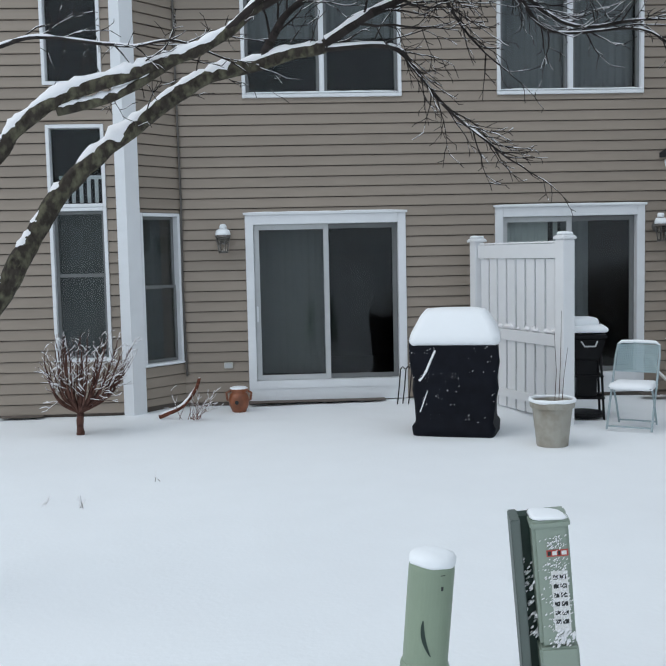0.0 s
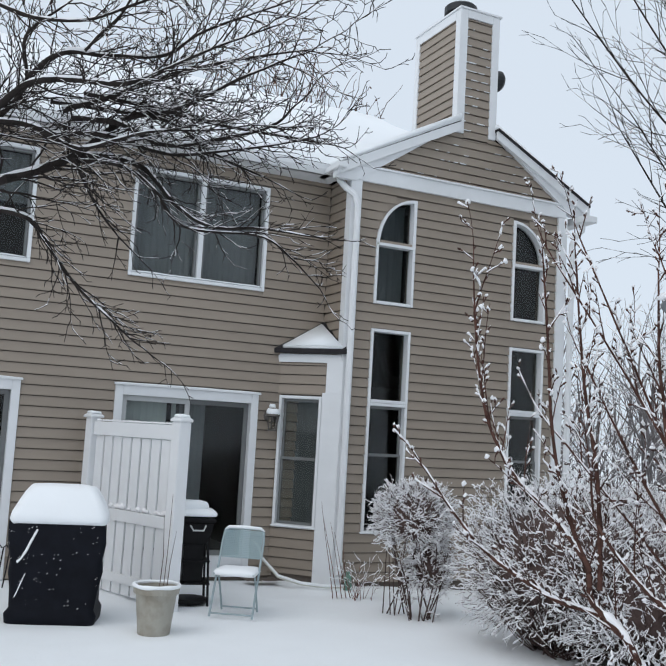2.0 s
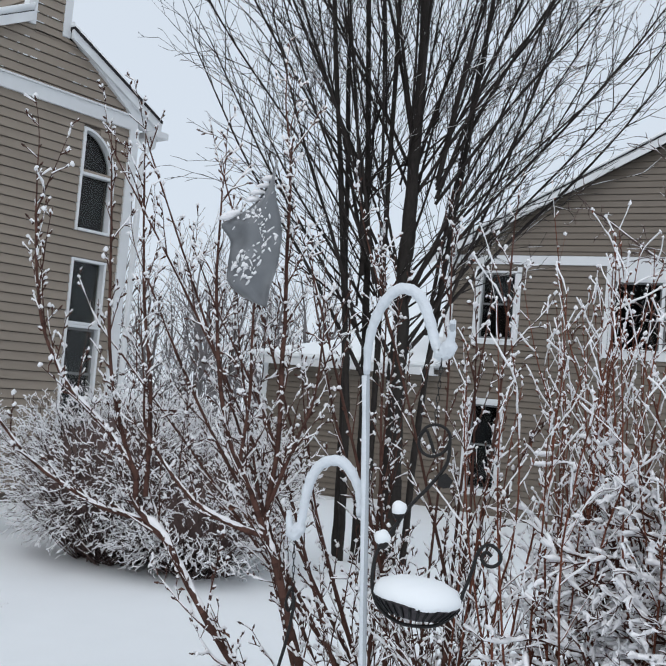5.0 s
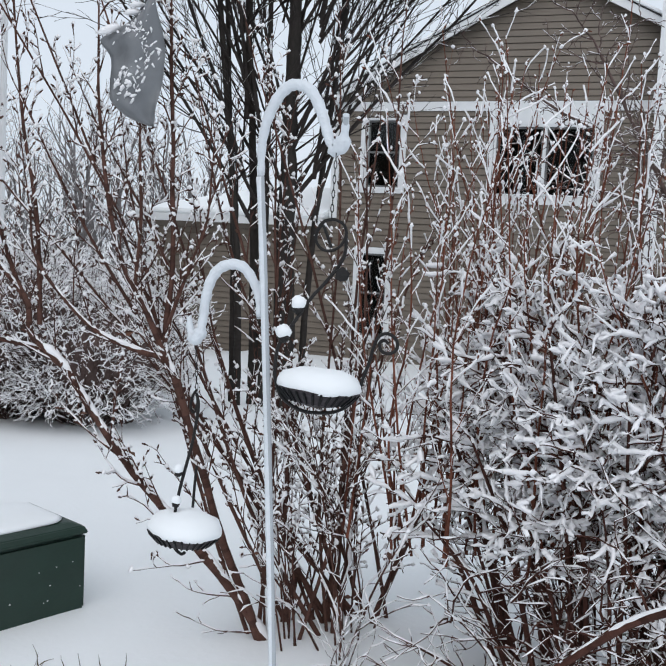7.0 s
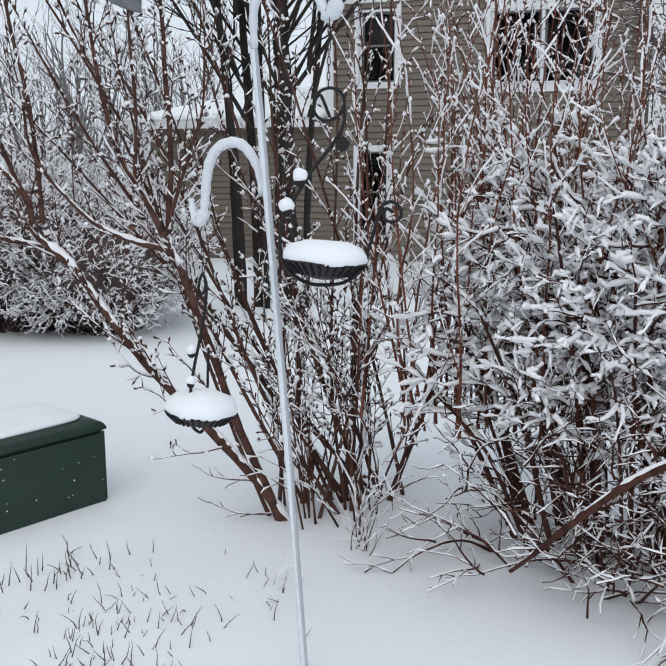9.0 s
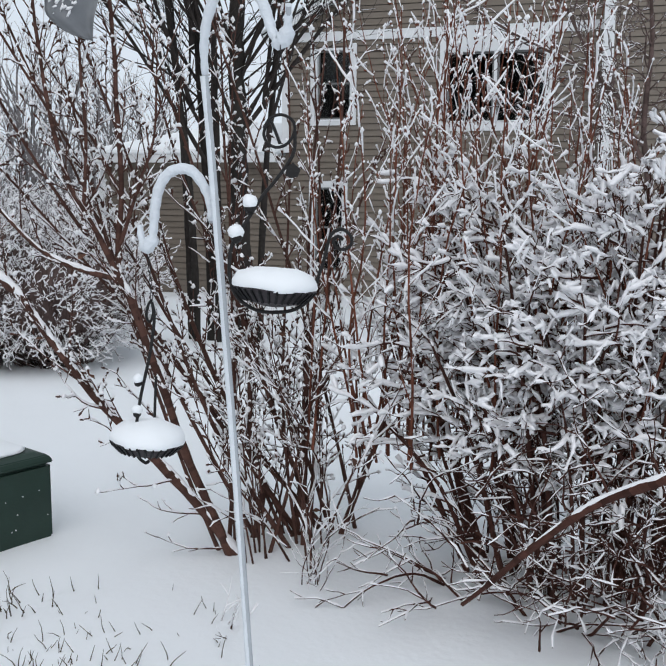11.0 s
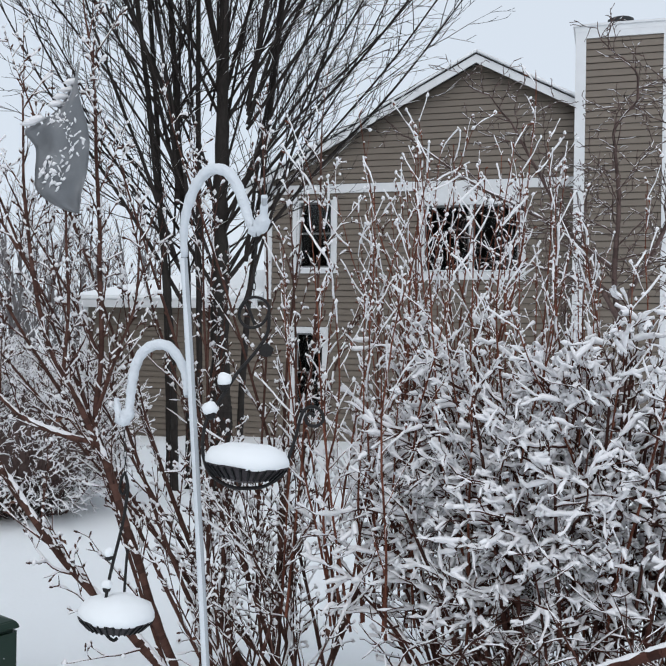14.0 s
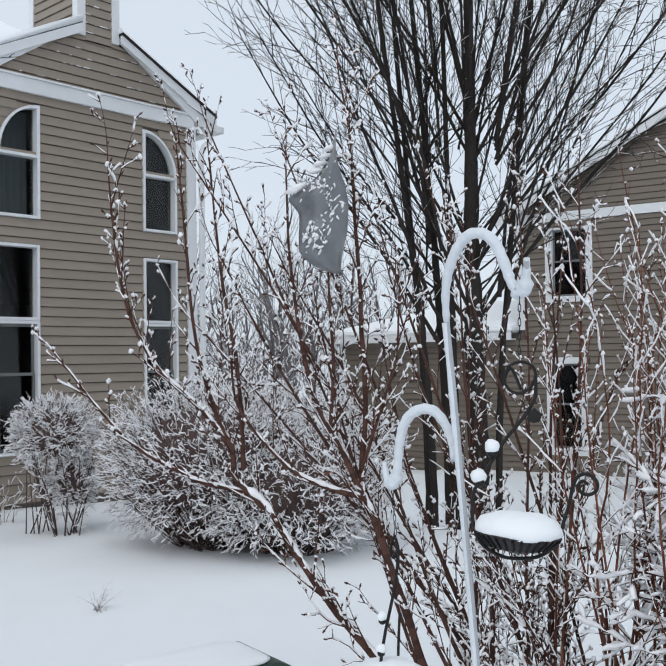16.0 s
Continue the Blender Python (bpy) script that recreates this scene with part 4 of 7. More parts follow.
    def spurs(self, prob, length, size, low=0.0, r=0.0022):
        """Short side spurs with a snowy pod, along all that has grown so far."""
        for s in self.seg + [row for stem in self.stems for row in stem]:
            p, q = Vector(s[0:3]), Vector(s[3:6])
            if q.z < low or self.rnd.random() > prob * (q - p).length / 0.04:
                continue
            d = self.side((q - p).normalized(), self.rnd.uniform(0.5, 1.0), 0.25)
            e = q + d * length * self.rnd.uniform(0.5, 1.4)
            self.seg.append((*q, *e, r, r * 0.7))
            self.seg.append((*(e - d * size * 0.4), *(e + d * size * 0.6), size * 0.42, size * 0.2))
            if self.rnd.random() < 0.8:
                k = size * self.rnd.uniform(0.6, 1.35)
                o = self.turn(d, 0.4) * k * 0.6
                c = e + Vector((0, 0, k * 0.35))
                self.lump.append((*(c - o), *(c + o), k * 0.55, k * 0.1, k * 0.5))

    def buds(self, prob, size, points=None):
        """Round lumps of snow on pods and twig ends."""
        for p in (points or self.tips):
            if self.rnd.random() < prob:
                s = size * self.rnd.uniform(0.6, 1.4)
                q = Vector(p)
                o = self.turn(Vector((0, 0, 0.3)), 1.0) * s * 0.5
                self.lump.append((*(q - o), *(q + o), s * 0.55, s * 0.15, s * 0.6))


def plant(name, label, category, g, mat, sides=3, snow_label="clinging fresh snow", group="", stems="branch"):
    t = thing(name, label, category, group)
    g.bark(stems, mat, t, sides)
    g.snow("snow", t, snow_label)
    return t




# ---- things on the patio ----
def snow_pad(parent, outline, z, h, mat=None, label="pillow of fresh snow", n=10, name="snow_cap"):
    """A soft pillow of snow on a flat outline (x, y)."""
    bm = bmesh.new()
    c = Vector((sum(p[0] for p in outline) / len(outline), sum(p[1] for p in outline) / len(outline), 0))
    prev = None
    for k, f, q in ((0, 1.0, 0.0), (1, 1.03, 0.35), (2, 0.97, 0.72), (3, 0.85, 0.92), (4, 0.5, 1.0)):
        ring = []
        for x, y in outline:
            p = c + (Vector((x, y, 0)) - c) * f
            p.z = z + h * q + 0.012 * noise.noise(Vector((x * 5, y * 5, k)))
            ring.append(bm.verts.new(p))
        if prev:
            for i in range(len(ring)):
                j = (i + 1) % len(ring)
                bm.faces.new((prev[i], prev[j], ring[j], ring[i]))
        else:
            bm.faces.new(ring[::-1])
        prev = ring
    bm.faces.new(prev)
    return part(name, bm, mat or SNOW, parent, label, smooth=True)


def rounded(w, d, r, m, n=5):
    """A rounded rectangle of points, placed by m."""
    pts = []
    for cx, cy, a0 in ((w / 2 - r, d / 2 - r, 0), (-w / 2 + r, d / 2 - r, 90), (-w / 2 + r, -d / 2 + r, 180), (w / 2 - r, -d / 2 + r, 270)):
        for i in range(n):
            a = radians(a0 + 90 * i / (n - 1))
            v = m @ Vector((cx + r * math.cos(a), cy + r * math.sin(a), 0))
            pts.append((v.x, v.y))
    return pts


# covered grill under snow
grill = thing("grill", "gas grill under a black cover with a thick cap of snow", "grill")
GM = Matrix.Translation((1.235, -2.16, 0)) @ Matrix.Rotation(radians(-14), 4, "Z") @ Matrix.Diagonal((0.92, 0.95, 1, 1))
bm = bmesh.new()
rings = []
for z, w, d in ((-0.05, 0.9, 0.6), (0.04, 0.93, 0.63), (0.1, 0.87, 0.58), (0.3, 0.9, 0.62), (0.45, 0.95, 0.67), (0.55, 0.93, 0.64), (0.72, 0.97, 0.69), (0.85, 0.97, 0.68), (0.93, 0.94, 0.66), (1.0, 0.86, 0.6), (1.1, 0.76, 0.46), (1.12, 0.6, 0.3)):
    ring = []
    for x, y in rounded(w, d, 0.07, GM, 7):
        v = Vector((x, y, z))
        v += noise.noise_vector(Vector((x * 4, y * 4, z * 1.3))) * 0.045 + noise.noise_vector(Vector((x * 11, y * 11, z * 4))) * 0.016
        ring.append(bm.verts.new(v))
    rings.append(ring)
for a, b in zip(rings, rings[1:]):
    for i in range(len(a)):
        j = (i + 1) % len(a)
        bm.faces.new((a[i], a[j], b[j], b[i]))
bm.faces.new(rings[0][::-1])
bm.faces.new(rings[-1])
part("cover", bm, COVER, grill, "creased black fabric cover", smooth=True)
bm = bmesh.new()
prev = None
for z, w, d in ((0.9, 0.97, 0.68), (0.93, 1.0, 0.71), (1.0, 0.97, 0.68), (1.1, 0.86, 0.57), (1.2, 0.74, 0.44), (1.245, 0.66, 0.36), (1.26, 0.45, 0.2)):
    ring = []
    for x, y in rounded(w, d, 0.09, GM, 7):
        k = noise.noise(Vector((x * 6, y * 6, z * 4)))
        ring.append(bm.verts.new((x + 0.012 * k, y + 0.012 * k, z + (0.035 * noise.noise(Vector((x * 9, y * 9, 0))) if z < 0.95 else 0.012 * k))))
    if prev:
        for i in range(len(ring)):
            j = (i + 1) % len(ring)
            bm.faces.new((prev[i], prev[j], ring[j], ring[i]))
    else:
        bm.faces.new(ring[::-1])
    prev = ring
bm.faces.new(prev)
part("snow_cap", bm, SNOW, grill, "thick cap of fresh snow", smooth=True)
gp = Growth(3)
gp.thick = 0.012
for crease in ([(0.941, -2.641, 0.870), (0.894, -2.645, 0.769), (0.850, -2.650, 0.669), (0.814, -2.653, 0.609), (0.784, -2.652, 0.581)], [(0.849, -2.727, 0.479), (0.824, -2.733, 0.420), (0.796, -2.741, 0.342), (0.771, -2.747, 0.284)]):
    for p, q in zip(crease, crease[1:]):
        k = 0.013 if p[2] > 0.5 else 0.005
        gp.drift.append((*p, *q, k * gp.rnd.uniform(0.7, 1.3), k * gp.rnd.uniform(0.6, 1.2)))
for i in range(90):
    a = gp.rnd.random()
    px = Vector((gp.rnd.uniform(-0.47, 0.47), -0.345, gp.rnd.uniform(0.1, 0.9)))
    if gp.rnd.random() < 0.45:
        px = Vector((gp.rnd.uniform(-0.49, -0.2), -0.345, gp.rnd.uniform(0.55, 0.9)))
    v = GM @ px
    s = gp.rnd.uniform(0.002, 0.0055)
    gp.lump.append((v.x - s, v.y, v.z, v.x + s, v.y, v.z + s, s, 0.0, s))
gp.snow("snow_fleck", grill, "flecks and a crease of snow")["kind"] = "stuff"

# white vinyl privacy screen
fence = thing("fence_panel", "white vinyl privacy fence panel between two capped posts", "fence")
F0, F1 = Vector((1.84, -0.3, 0)), Vector((2.44, -1.95, 0))
fd = (F1 - F0)
FL = fd.length
FM = wall_frame(F0.x, F0.y, fd.x, fd.y)
for s, w, h in ((0.0, 0.13, 1.94), (FL, 0.15, 1.94)):
    p = new("post")
    p.parent = fence
    box_part("shaft", s - w / 2, s + w / 2, -w / 2, w / 2, -0.1, h, VINYL, p, FM, bevel=0.008)
    bm = bmesh.new()
    lathe(bm, [(0.128, 0), (0.128, 0.025), (0.1, 0.045), (0.05, 0.06), (0.01, 0.066)], (0, 0, 0), 4, m=FM @ Matrix.Translation((s, 0, h)) @ Matrix.Rotation(radians(45), 4, "Z"))
    part("cap", bm, VINYL, p, bevel=0.006)
    snow_pad(p, rounded(0.15, 0.15, 0.05, FM @ Matrix.Translation((s, 0, 0))), h + 0.05, 0.03)
for z0, z1 in ((1.74, 1.9), (0.79, 0.92), (0.12, 0.22)):
    box_part("rail", 0.075, FL - 0.08, -0.035, 0.035, z0, z1, VINYL, fence, FM, bevel=0.006)
n = 8
for i in range(n):
    a = 0.11 + (FL - 0.24) * i / n
    for z0, z1 in ((0.925, 1.735), (0.0, 0.785)):
        box_part("picket", a, a + (FL - 0.24) / n - 0.034, -0.009, 0.009, z0, z1, VINYL, fence, FM)
for z in (0.925, 1.902):
    gs = Growth(7)
    gs.thick = 0.03
    for i in range(26):
        s = 0.1 + (FL - 0.2) * i / 26
        if z < 1 and gs.rnd.random() < 0.2:
            continue
        p, q = FM @ Vector((s, -0.02, z)), FM @ Vector((s + FL / 26, -0.02, z))
        gs.cap(p, q, 0.006, 0.02 + (0.05 * gs.rnd.random() if z < 1 else 0.0))
    gs.snow("rail_snow", fence, "snow lying on the rail")["kind"] = "stuff"
bm = bmesh.new()
tube(bm, [FM @ Vector(p) for p in ((0.0, -0.08, 0.98), (0.02, -0.13, 1.03), (0.05, -0.12, 1.09), (0.03, -0.08, 1.12))], 0.016, 8)
part("latch", bm, BLACK, fence, "black metal hook")

# black cart grill with shelves
smoker = thing("cart_grill", "small black charcoal grill on a cart, snow heaped on its lid", "grill")
SM = Matrix.Translation((2.78, -1.55, -0.04)) @ Matrix.Rotation(radians(-10), 4, "Z")
bm = bmesh.new()
lathe(bm, [(0.02, 0.02), (0.2, 0.02), (0.215, 0.05), (0.2, 0.07), (0.02, 0.075)], (0, 0, 0), 24, m=SM)
part("base_pan", bm, BLACK, smoker)
bm = bmesh.new()
lower = [bm.verts.new(SM @ Vector((x, y, 0.66))) for x, y in ((-0.15, -0.13), (0.15, -0.13), (0.15, 0.13), (-0.15, 0.13))]
upper = [bm.verts.new(SM @ Vector((x, y, 0.9))) for x, y in ((-0.21, -0.18), (0.21, -0.18), (0.21, 0.18), (-0.21, 0.18))]
bm.faces.new(lower[::-1])
bm.faces.new(upper)
for i in range(4):
    bm.faces.new((lower[i], lower[(i + 1) % 4], upper[(i + 1) % 4], upper[i]))
part("firebox", bm, BLACK, smoker, bevel=0.02)
box_part("lid", -0.225, 0.225, -0.195, 0.195, 0.9, 0.94, BLACK, smoker, SM, bevel=0.012)
for x in (-0.17, 0.17):
    for y in (-0.14, 0.14):
        bm = bmesh.new()
        tube(bm, [SM @ Vector((x * 1.12, y * 1.1, 0.0)), SM @ Vector((x, y, 0.45)), SM @ Vector((x * 0.9, y * 0.9, 0.72))], 0.014, 8)
        part("leg", bm, BLACK, smoker)
box_part("shelf", -0.19, 0.19, -0.16, 0.16, 0.47, 0.49, BLACK, smoker, SM, bevel=0.004)
box_part("shelf", -0.2, 0.2, -0.17, 0.17, 0.23, 0.25, BLACK, smoker, SM, bevel=0.004)
box_part("front_panel", -0.1, 0.12, -0.12, 0.1, 0.25, 0.66, BLACK, smoker, SM, bevel=0.01)
bm = bmesh.new()
tube(bm, [SM @ Vector(p) for p in ((-0.06, -0.2, 0.87), (-0.03, -0.25, 0.82), (0.08, -0.25, 0.82), (0.11, -0.2, 0.87))], 0.009, 6)
part("handle", bm, SASH, smoker, "pale metal handle")
snow_pad(smoker, rounded(0.46, 0.4, 0.06, SM, 6), 0.925, 0.075)
snow_pad(smoker, rounded(0.34, 0.26, 0.08, SM @ Matrix.Translation((-0.03, 0.02, 0)) @ Matrix.Rotation(radians(18), 4, "Z"), 5), 0.985, 0.1)

# plant pot with dead stalks
pot = thing("plant_pot", "weathered pale plastic plant pot with dry stalks, rim dusted with snow", "plant pot")
PC = (2.02, -2.95, -0.05)
bm = bmesh.new()
lathe(bm, [(0.145, 0), (0.15, 0.02), (0.19, 0.38), (0.212, 0.385), (0.216, 0.45), (0.205, 0.455), (0.19, 0.44), (0.18, 0.36), (0.05, 0.35)], PC, 32)
part("body", bm, POT, pot, smooth=False)
bm = bmesh.new()
lathe(bm, [(0.18, 0.36), (0.12, 0.375), (0.02, 0.38)], PC, 20)
lumpy(bm, 0.015, 12)
part("soil", bm, FOUNDATION, pot, "dark soil with snow")
bm = bmesh.new()
tube(bm, [(PC[0] + 0.208 * math.cos(a), PC[1] + 0.208 * math.sin(a), PC[2] + 0.455 + 0.003 * math.sin(3 * a)) for a in np.linspace(0, 2 * math.pi, 30)[:-1]], [0.019 + 0.003 * math.sin(5 * i) for i in range(29)], 6, True)
part("rim_snow", bm, SNOW, pot, "ring of snow", smooth=True)
for k, (dx, h) in enumerate(((0.02, 0.75), (0.06, 0.95), (0.09, 0.6))):
    bm = bmesh.new()
    tube(bm, [(PC[0] + dx, PC[1], 0.3), (PC[0] + dx + 0.02, PC[1], 0.3 + h * 0.5), (PC[0] + dx + 0.03 * k, PC[1], 0.3 + h)], [0.004, 0.003, 0.0015], 5)
    part("stalk", bm, TWIG, pot)

# folding chair
chair = thing("folding_chair", "pale blue-grey metal folding chair with snow on its seat", "chair")
CM = Matrix.Translation((3.06, -2.3, -0.01)) @ Matrix.Rotation(radians(-32), 4, "Z")
W = 0.222


def cp(*pts):
    return [CM @ Vector(p) for p in pts]


for s in (-1, 1):
    bm = bmesh.new()
    tube(bm, cp((s * W, -0.24, 0.0), (s * W, -0.1, 0.25), (s * W, 0.05, 0.5), (s * W, 0.17, 0.72), (s * (W - 0.01), 0.22, 0.82)), 0.0125, 8)
    part("front_leg", bm, CHAIR, chair)
    bm = bmesh.new()
    tube(bm, cp((s * (W - 0.03), 0.2, 0.0), (s * (W - 0.03), 0.05, 0.25), (s * (W - 0.03), -0.09, 0.44)), 0.011, 8)
    part("rear_leg", bm, CHAIR, chair)
for y, x in ((-0.22, W), (0.19, W - 0.03)):
    bm = bmesh.new()
    tube(bm, cp((-x, y, 0.03), (x, y, 0.03)), 0.009, 8)
    part("stretcher", bm, CHAIR, chair)
bm = bmesh.new()
tube(bm, cp((-W + 0.01, 0.22, 0.82), (-W + 0.04, 0.228, 0.85), (W - 0.04, 0.228, 0.85), (W - 0.01, 0.22, 0.82)), 0.0125, 8)
part("top_rail", bm, CHAIR, chair)
bk = new("backrest")
bk.parent = chair
for i in range(16):
    z = 0.56 + 0.0172 * i
    y = 0.085 + (z - 0.56) * 0.5
    bm = bmesh.new()
    add_box(bm, -W + 0.015, W - 0.015, y, y + 0.005, z, z + 0.0105, CM)
    part("strip", bm, CHAIR_CLOTH, bk)
for i in range(22):
    x = -W + 0.02 + (2 * W - 0.05) * i / 21
    bm = bmesh.new()
    vs = add_box(bm, x, x + 0.0105, 0.08, 0.084, 0.555, 0.835)
    for v in vs:
        v.co.y += (v.co.z - 0.555) * 0.5 + 0.001
        v.co = CM @ v.co
    part("strip", bm, CHAIR_CLOTH, bk)
box_part("seat", -W + 0.01, W - 0.01, -0.22, 0.16, 0.415, 0.44, CHAIR, chair, CM, bevel=0.008)
snow_pad(chair, rounded(0.43, 0.4, 0.06, CM @ Matrix.Translation((0, -0.03, 0))), 0.4, 0.065)
bm = bmesh.new()
tube(bm, cp((-W + 0.005, 0.22, 0.83), (-W + 0.05, 0.226, 0.86), (0, 0.228, 0.865), (W - 0.05, 0.226, 0.86), (W - 0.005, 0.22, 0.83)), [0.008, 0.018, 0.02, 0.018, 0.008], 8)
part("rail_snow", bm, SNOW, chair, "snow on the top rail", smooth=True)


# wall lanterns
def lantern(x, z):
    made = set(bpy.data.objects)
    t = thing("wall_lantern", "pewter wall lantern with snow on its cap", "wall lamp", "wall lanterns")
    bm = bmesh.new()
    lathe(bm, [(0.05, 0), (0.055, 0.012), (0.03, 0.02)], (0, 0, 0), 16, m=Matrix.Translation((x, -0.02, z)) @ Matrix.Rotation(radians(90), 4, "X"))
    part("back_plate", bm, LAMP_METAL, t)
    bm = bmesh.new()
    tube(bm, [(x, -0.03, z + 0.02), (x, -0.08, z + 0.07), (x, -0.13, z + 0.06), (x, -0.13, z + 0.03)], 0.008, 8)
    part("arm", bm, LAMP_METAL, t)
    bm = bmesh.new()
    lathe(bm, [(0.035, -0.12), (0.055, 0.0), (0.05, 0.005)], (x, -0.13, z), 6)
    g = part("glass", bm, LAMP_GLASS, t, "frosted glass")
    bm = bmesh.new()
    for k in range(6):
        a = 2 * math.pi * k / 6
        tube(bm, [(x + 0.037 * math.cos(a), -0.13 + 0.037 * math.sin(a), z - 0.12), (x + 0.058 * math.cos(a), -0.13 + 0.058 * math.sin(a), z + 0.0)], 0.005, 4)
    lathe(bm, [(0.04, -0.135), (0.042, -0.12), (0.03, -0.118)], (x, -0.13, z), 12)
    part("cage", bm, LAMP_METAL, t)
    bm = bmesh.new()
    lathe(bm, [(0.07, 0.0), (0.06, 0.02), (0.025, 0.05), (0.01, 0.06)], (x, -0.13, z), 16)
    part("cap", bm, LAMP_METAL, t)
    snow_pad(t, [(x + 0.062 * math.cos(a), -0.13 + 0.062 * math.sin(a)) for a in np.linspace(0, 2 * math.pi, 13)[:-1]], z + 0.012, 0.055)
    snow_pad(t, [(x + 0.03 * math.cos(a), -0.1 + 0.03 * math.sin(a)) for a in np.linspace(0, 2 * math.pi, 11)[:-1]], z + 0.075, 0.035)
    # scaled up about its back plate
    m = Matrix.Translation((x, -0.02, z)) @ Matrix.Scale(1.45, 4) @ Matrix.Translation((-x, 0.02, -z))
    for ob in bpy.data.objects:
        if ob not in made and ob.data:
            ob.data.transform(m)


lantern(-1.264, 2.07)
lantern(4.2, 2.1)

# outlet cover, wires and hose
plate = thing("outlet_cover", "pale weatherproof outlet cover on the siding", "outlet")
box_part("plate", -1.31, -1.2, -0.045, -0.015, 0.435, 0.51, HOSE, plate, bevel=0.006)
box_part("flap", -1.295, -1.215, -0.052, -0.044, 0.445, 0.5, SASH, plate, bevel=0.003)
cable = thing("cable", "grey cable running up the wall corner", "cable")
bm = bmesh.new()
tube(bm, [(-1.77, -0.045, 0.35), (-1.79, -0.045, 1.5), (-1.775, -0.045, 2.5), (-1.79, -0.045, 3.8), (-1.8, -0.045, 5.38)], 0.014, 6)
part("cord", bm, LAMP_METAL, cable)
spigot = thing("garden_hose", "snowy garden hose trailing from the wall tap", "hose")
bm = bmesh.new()
hp = [(4.1, -0.06, 0.46), (4.12, -0.12, 0.42), (4.17, -0.2, 0.25), (4.3, -0.45, 0.06), (4.5, -0.72, 0.01), (4.75, -0.92, 0.0), (4.98, -0.98, 0.01)]
tube(bm, hp, 0.018, 8)
part("tube", bm, HOSE, spigot)
bm = bmesh.new()
tube(bm, [Vector(p) + Vector((0, -0.004, 0.014)) for p in hp[2:]], [0.012, 0.018, 0.02, 0.02, 0.015], 8)
part("snow", bm, SNOW, spigot, "ridge of snow", smooth=True)
can = thing("watering_jug", "small green plastic jug at the downspout", "jug")
bm = bmesh.new()
lathe(bm, [(0.05, 0), (0.055, 0.02), (0.055, 0.16), (0.03, 0.2), (0.02, 0.24)], (5.06, -0.92, -0.05), 16)
part("body", bm, material("green_jug", (0.12, 0.24, 0.19), 0.4), can)
debris = thing("bare_soil", "dark wet soil showing along the wall foot", "soil", kind="stuff")
bm = bmesh.new()
for x0, x1, y0, y1 in ((-1.0, 0.7, -0.28, -0.02), (3.9, 4.35, -0.55, -0.2), (-3.9, -3.4, -0.85, -0.62)):
    n = 16
    a = [bm.verts.new((x0 + (x1 - x0) * i / n, y1, 0.012)) for i in range(n + 1)]
    b = [bm.verts.new((x0 + (x1 - x0) * i / n, y0 + (y1 - y0) * (0.35 + 0.45 * abs(noise.noise(Vector((i * 0.7, x0, 0))))), 0.002)) for i in range(n + 1)]
    for i in range(n):
        bm.faces.new((b[i], b[i + 1], a[i + 1], a[i]))
part("patch", bm, FOUNDATION, debris)

# terracotta owl-holed urn
urn = thing("clay_urn", "glazed brown clay urn with a snowy rim", "pot")
UC = (-1.11, -0.5, -0.05)
bm = bmesh.new()
lathe(bm, [(0.07, 0), (0.085, 0.02), (0.12, 0.1), (0.125, 0.17), (0.105, 0.23), (0.085, 0.25), (0.11, 0.29), (0.1, 0.3), (0.07, 0.27)], UC, 24)
part("body", bm, TERRA, urn, smooth=True)
for s in (-1, 1):
    bm = bmesh.new()
    tube(bm, [(UC[0] + s * 0.1, UC[1], 0.22), (UC[0] + s * 0.15, UC[1], 0.19), (UC[0] + s * 0.14, UC[1], 0.11), (UC[0] + s * 0.115, UC[1], 0.1)], 0.014, 8)
    part("handle", bm, TERRA, urn)
bm = bmesh.new()
lathe(bm, [(0.004, 0), (0.022, 0.002), (0.024, 0.008), (0.004, 0.01)], (0, 0, 0), 12, m=Matrix.Translation((UC[0] - 0.02, UC[1] - 0.118, 0.09)) @ Matrix.Rotation(radians(90), 4, "X"))
part("hole", bm, DARK, urn)
snow_pad(urn, [(UC[0] + 0.105 * math.cos(a), UC[1] + 0.105 * math.sin(a)) for a in np.linspace(0, 2 * math.pi, 15)[:-1]], 0.235, 0.03)

# wire plant stand by the door, fallen branch
stand = thing("wire_stand", "thin black wire plant stand against the door casing", "plant stand")
for k, (x, y) in enumerate(((0.86, -0.45), (0.93, -0.42), (0.99, -0.5))):
    bm = bmesh.new()
    tube(bm, [(x - 0.05, y, -0.05), (x - 0.02, y, 0.2), (x, y, 0.42), (x + 0.03, y, 0.45), (x + 0.05, y, 0.42)], 0.008, 6)
    part("leg", bm, IRON, stand)
log = Growth(91)
log.thick = 0.016
log.path([(-2.0, -0.95, 0.0), (-1.75, -0.85, 0.1), (-1.6, -0.8, 0.28), (-1.55, -0.8, 0.42)], 0.028, 0.018, None, snow=1.0, sub=5)
log.thick = 0.005
for i in range(18):
    log.shoot(Vector((-1.65 + log.rnd.uniform(-0.15, 0.15), -1.0 + log.rnd.uniform(-0.1, 0.1), -0.03)), Vector((log.rnd.uniform(-0.6, 0.8), log.rnd.uniform(-0.3, 0.2), 0.8)).normalized(), log.rnd.uniform(0.15, 0.4), 0.004,
              [(0.04, 0.12, 0.1, 0.06, 0.7, 0.5, 0.4), (0.03, 0.15, 0.1, 0.05, 0.7, 0.4, 0.3)])
plant("branch", "fallen snowy branch among low twigs by the wall", "branch", log, TWIG_RED, 5)
fr = Growth(92)
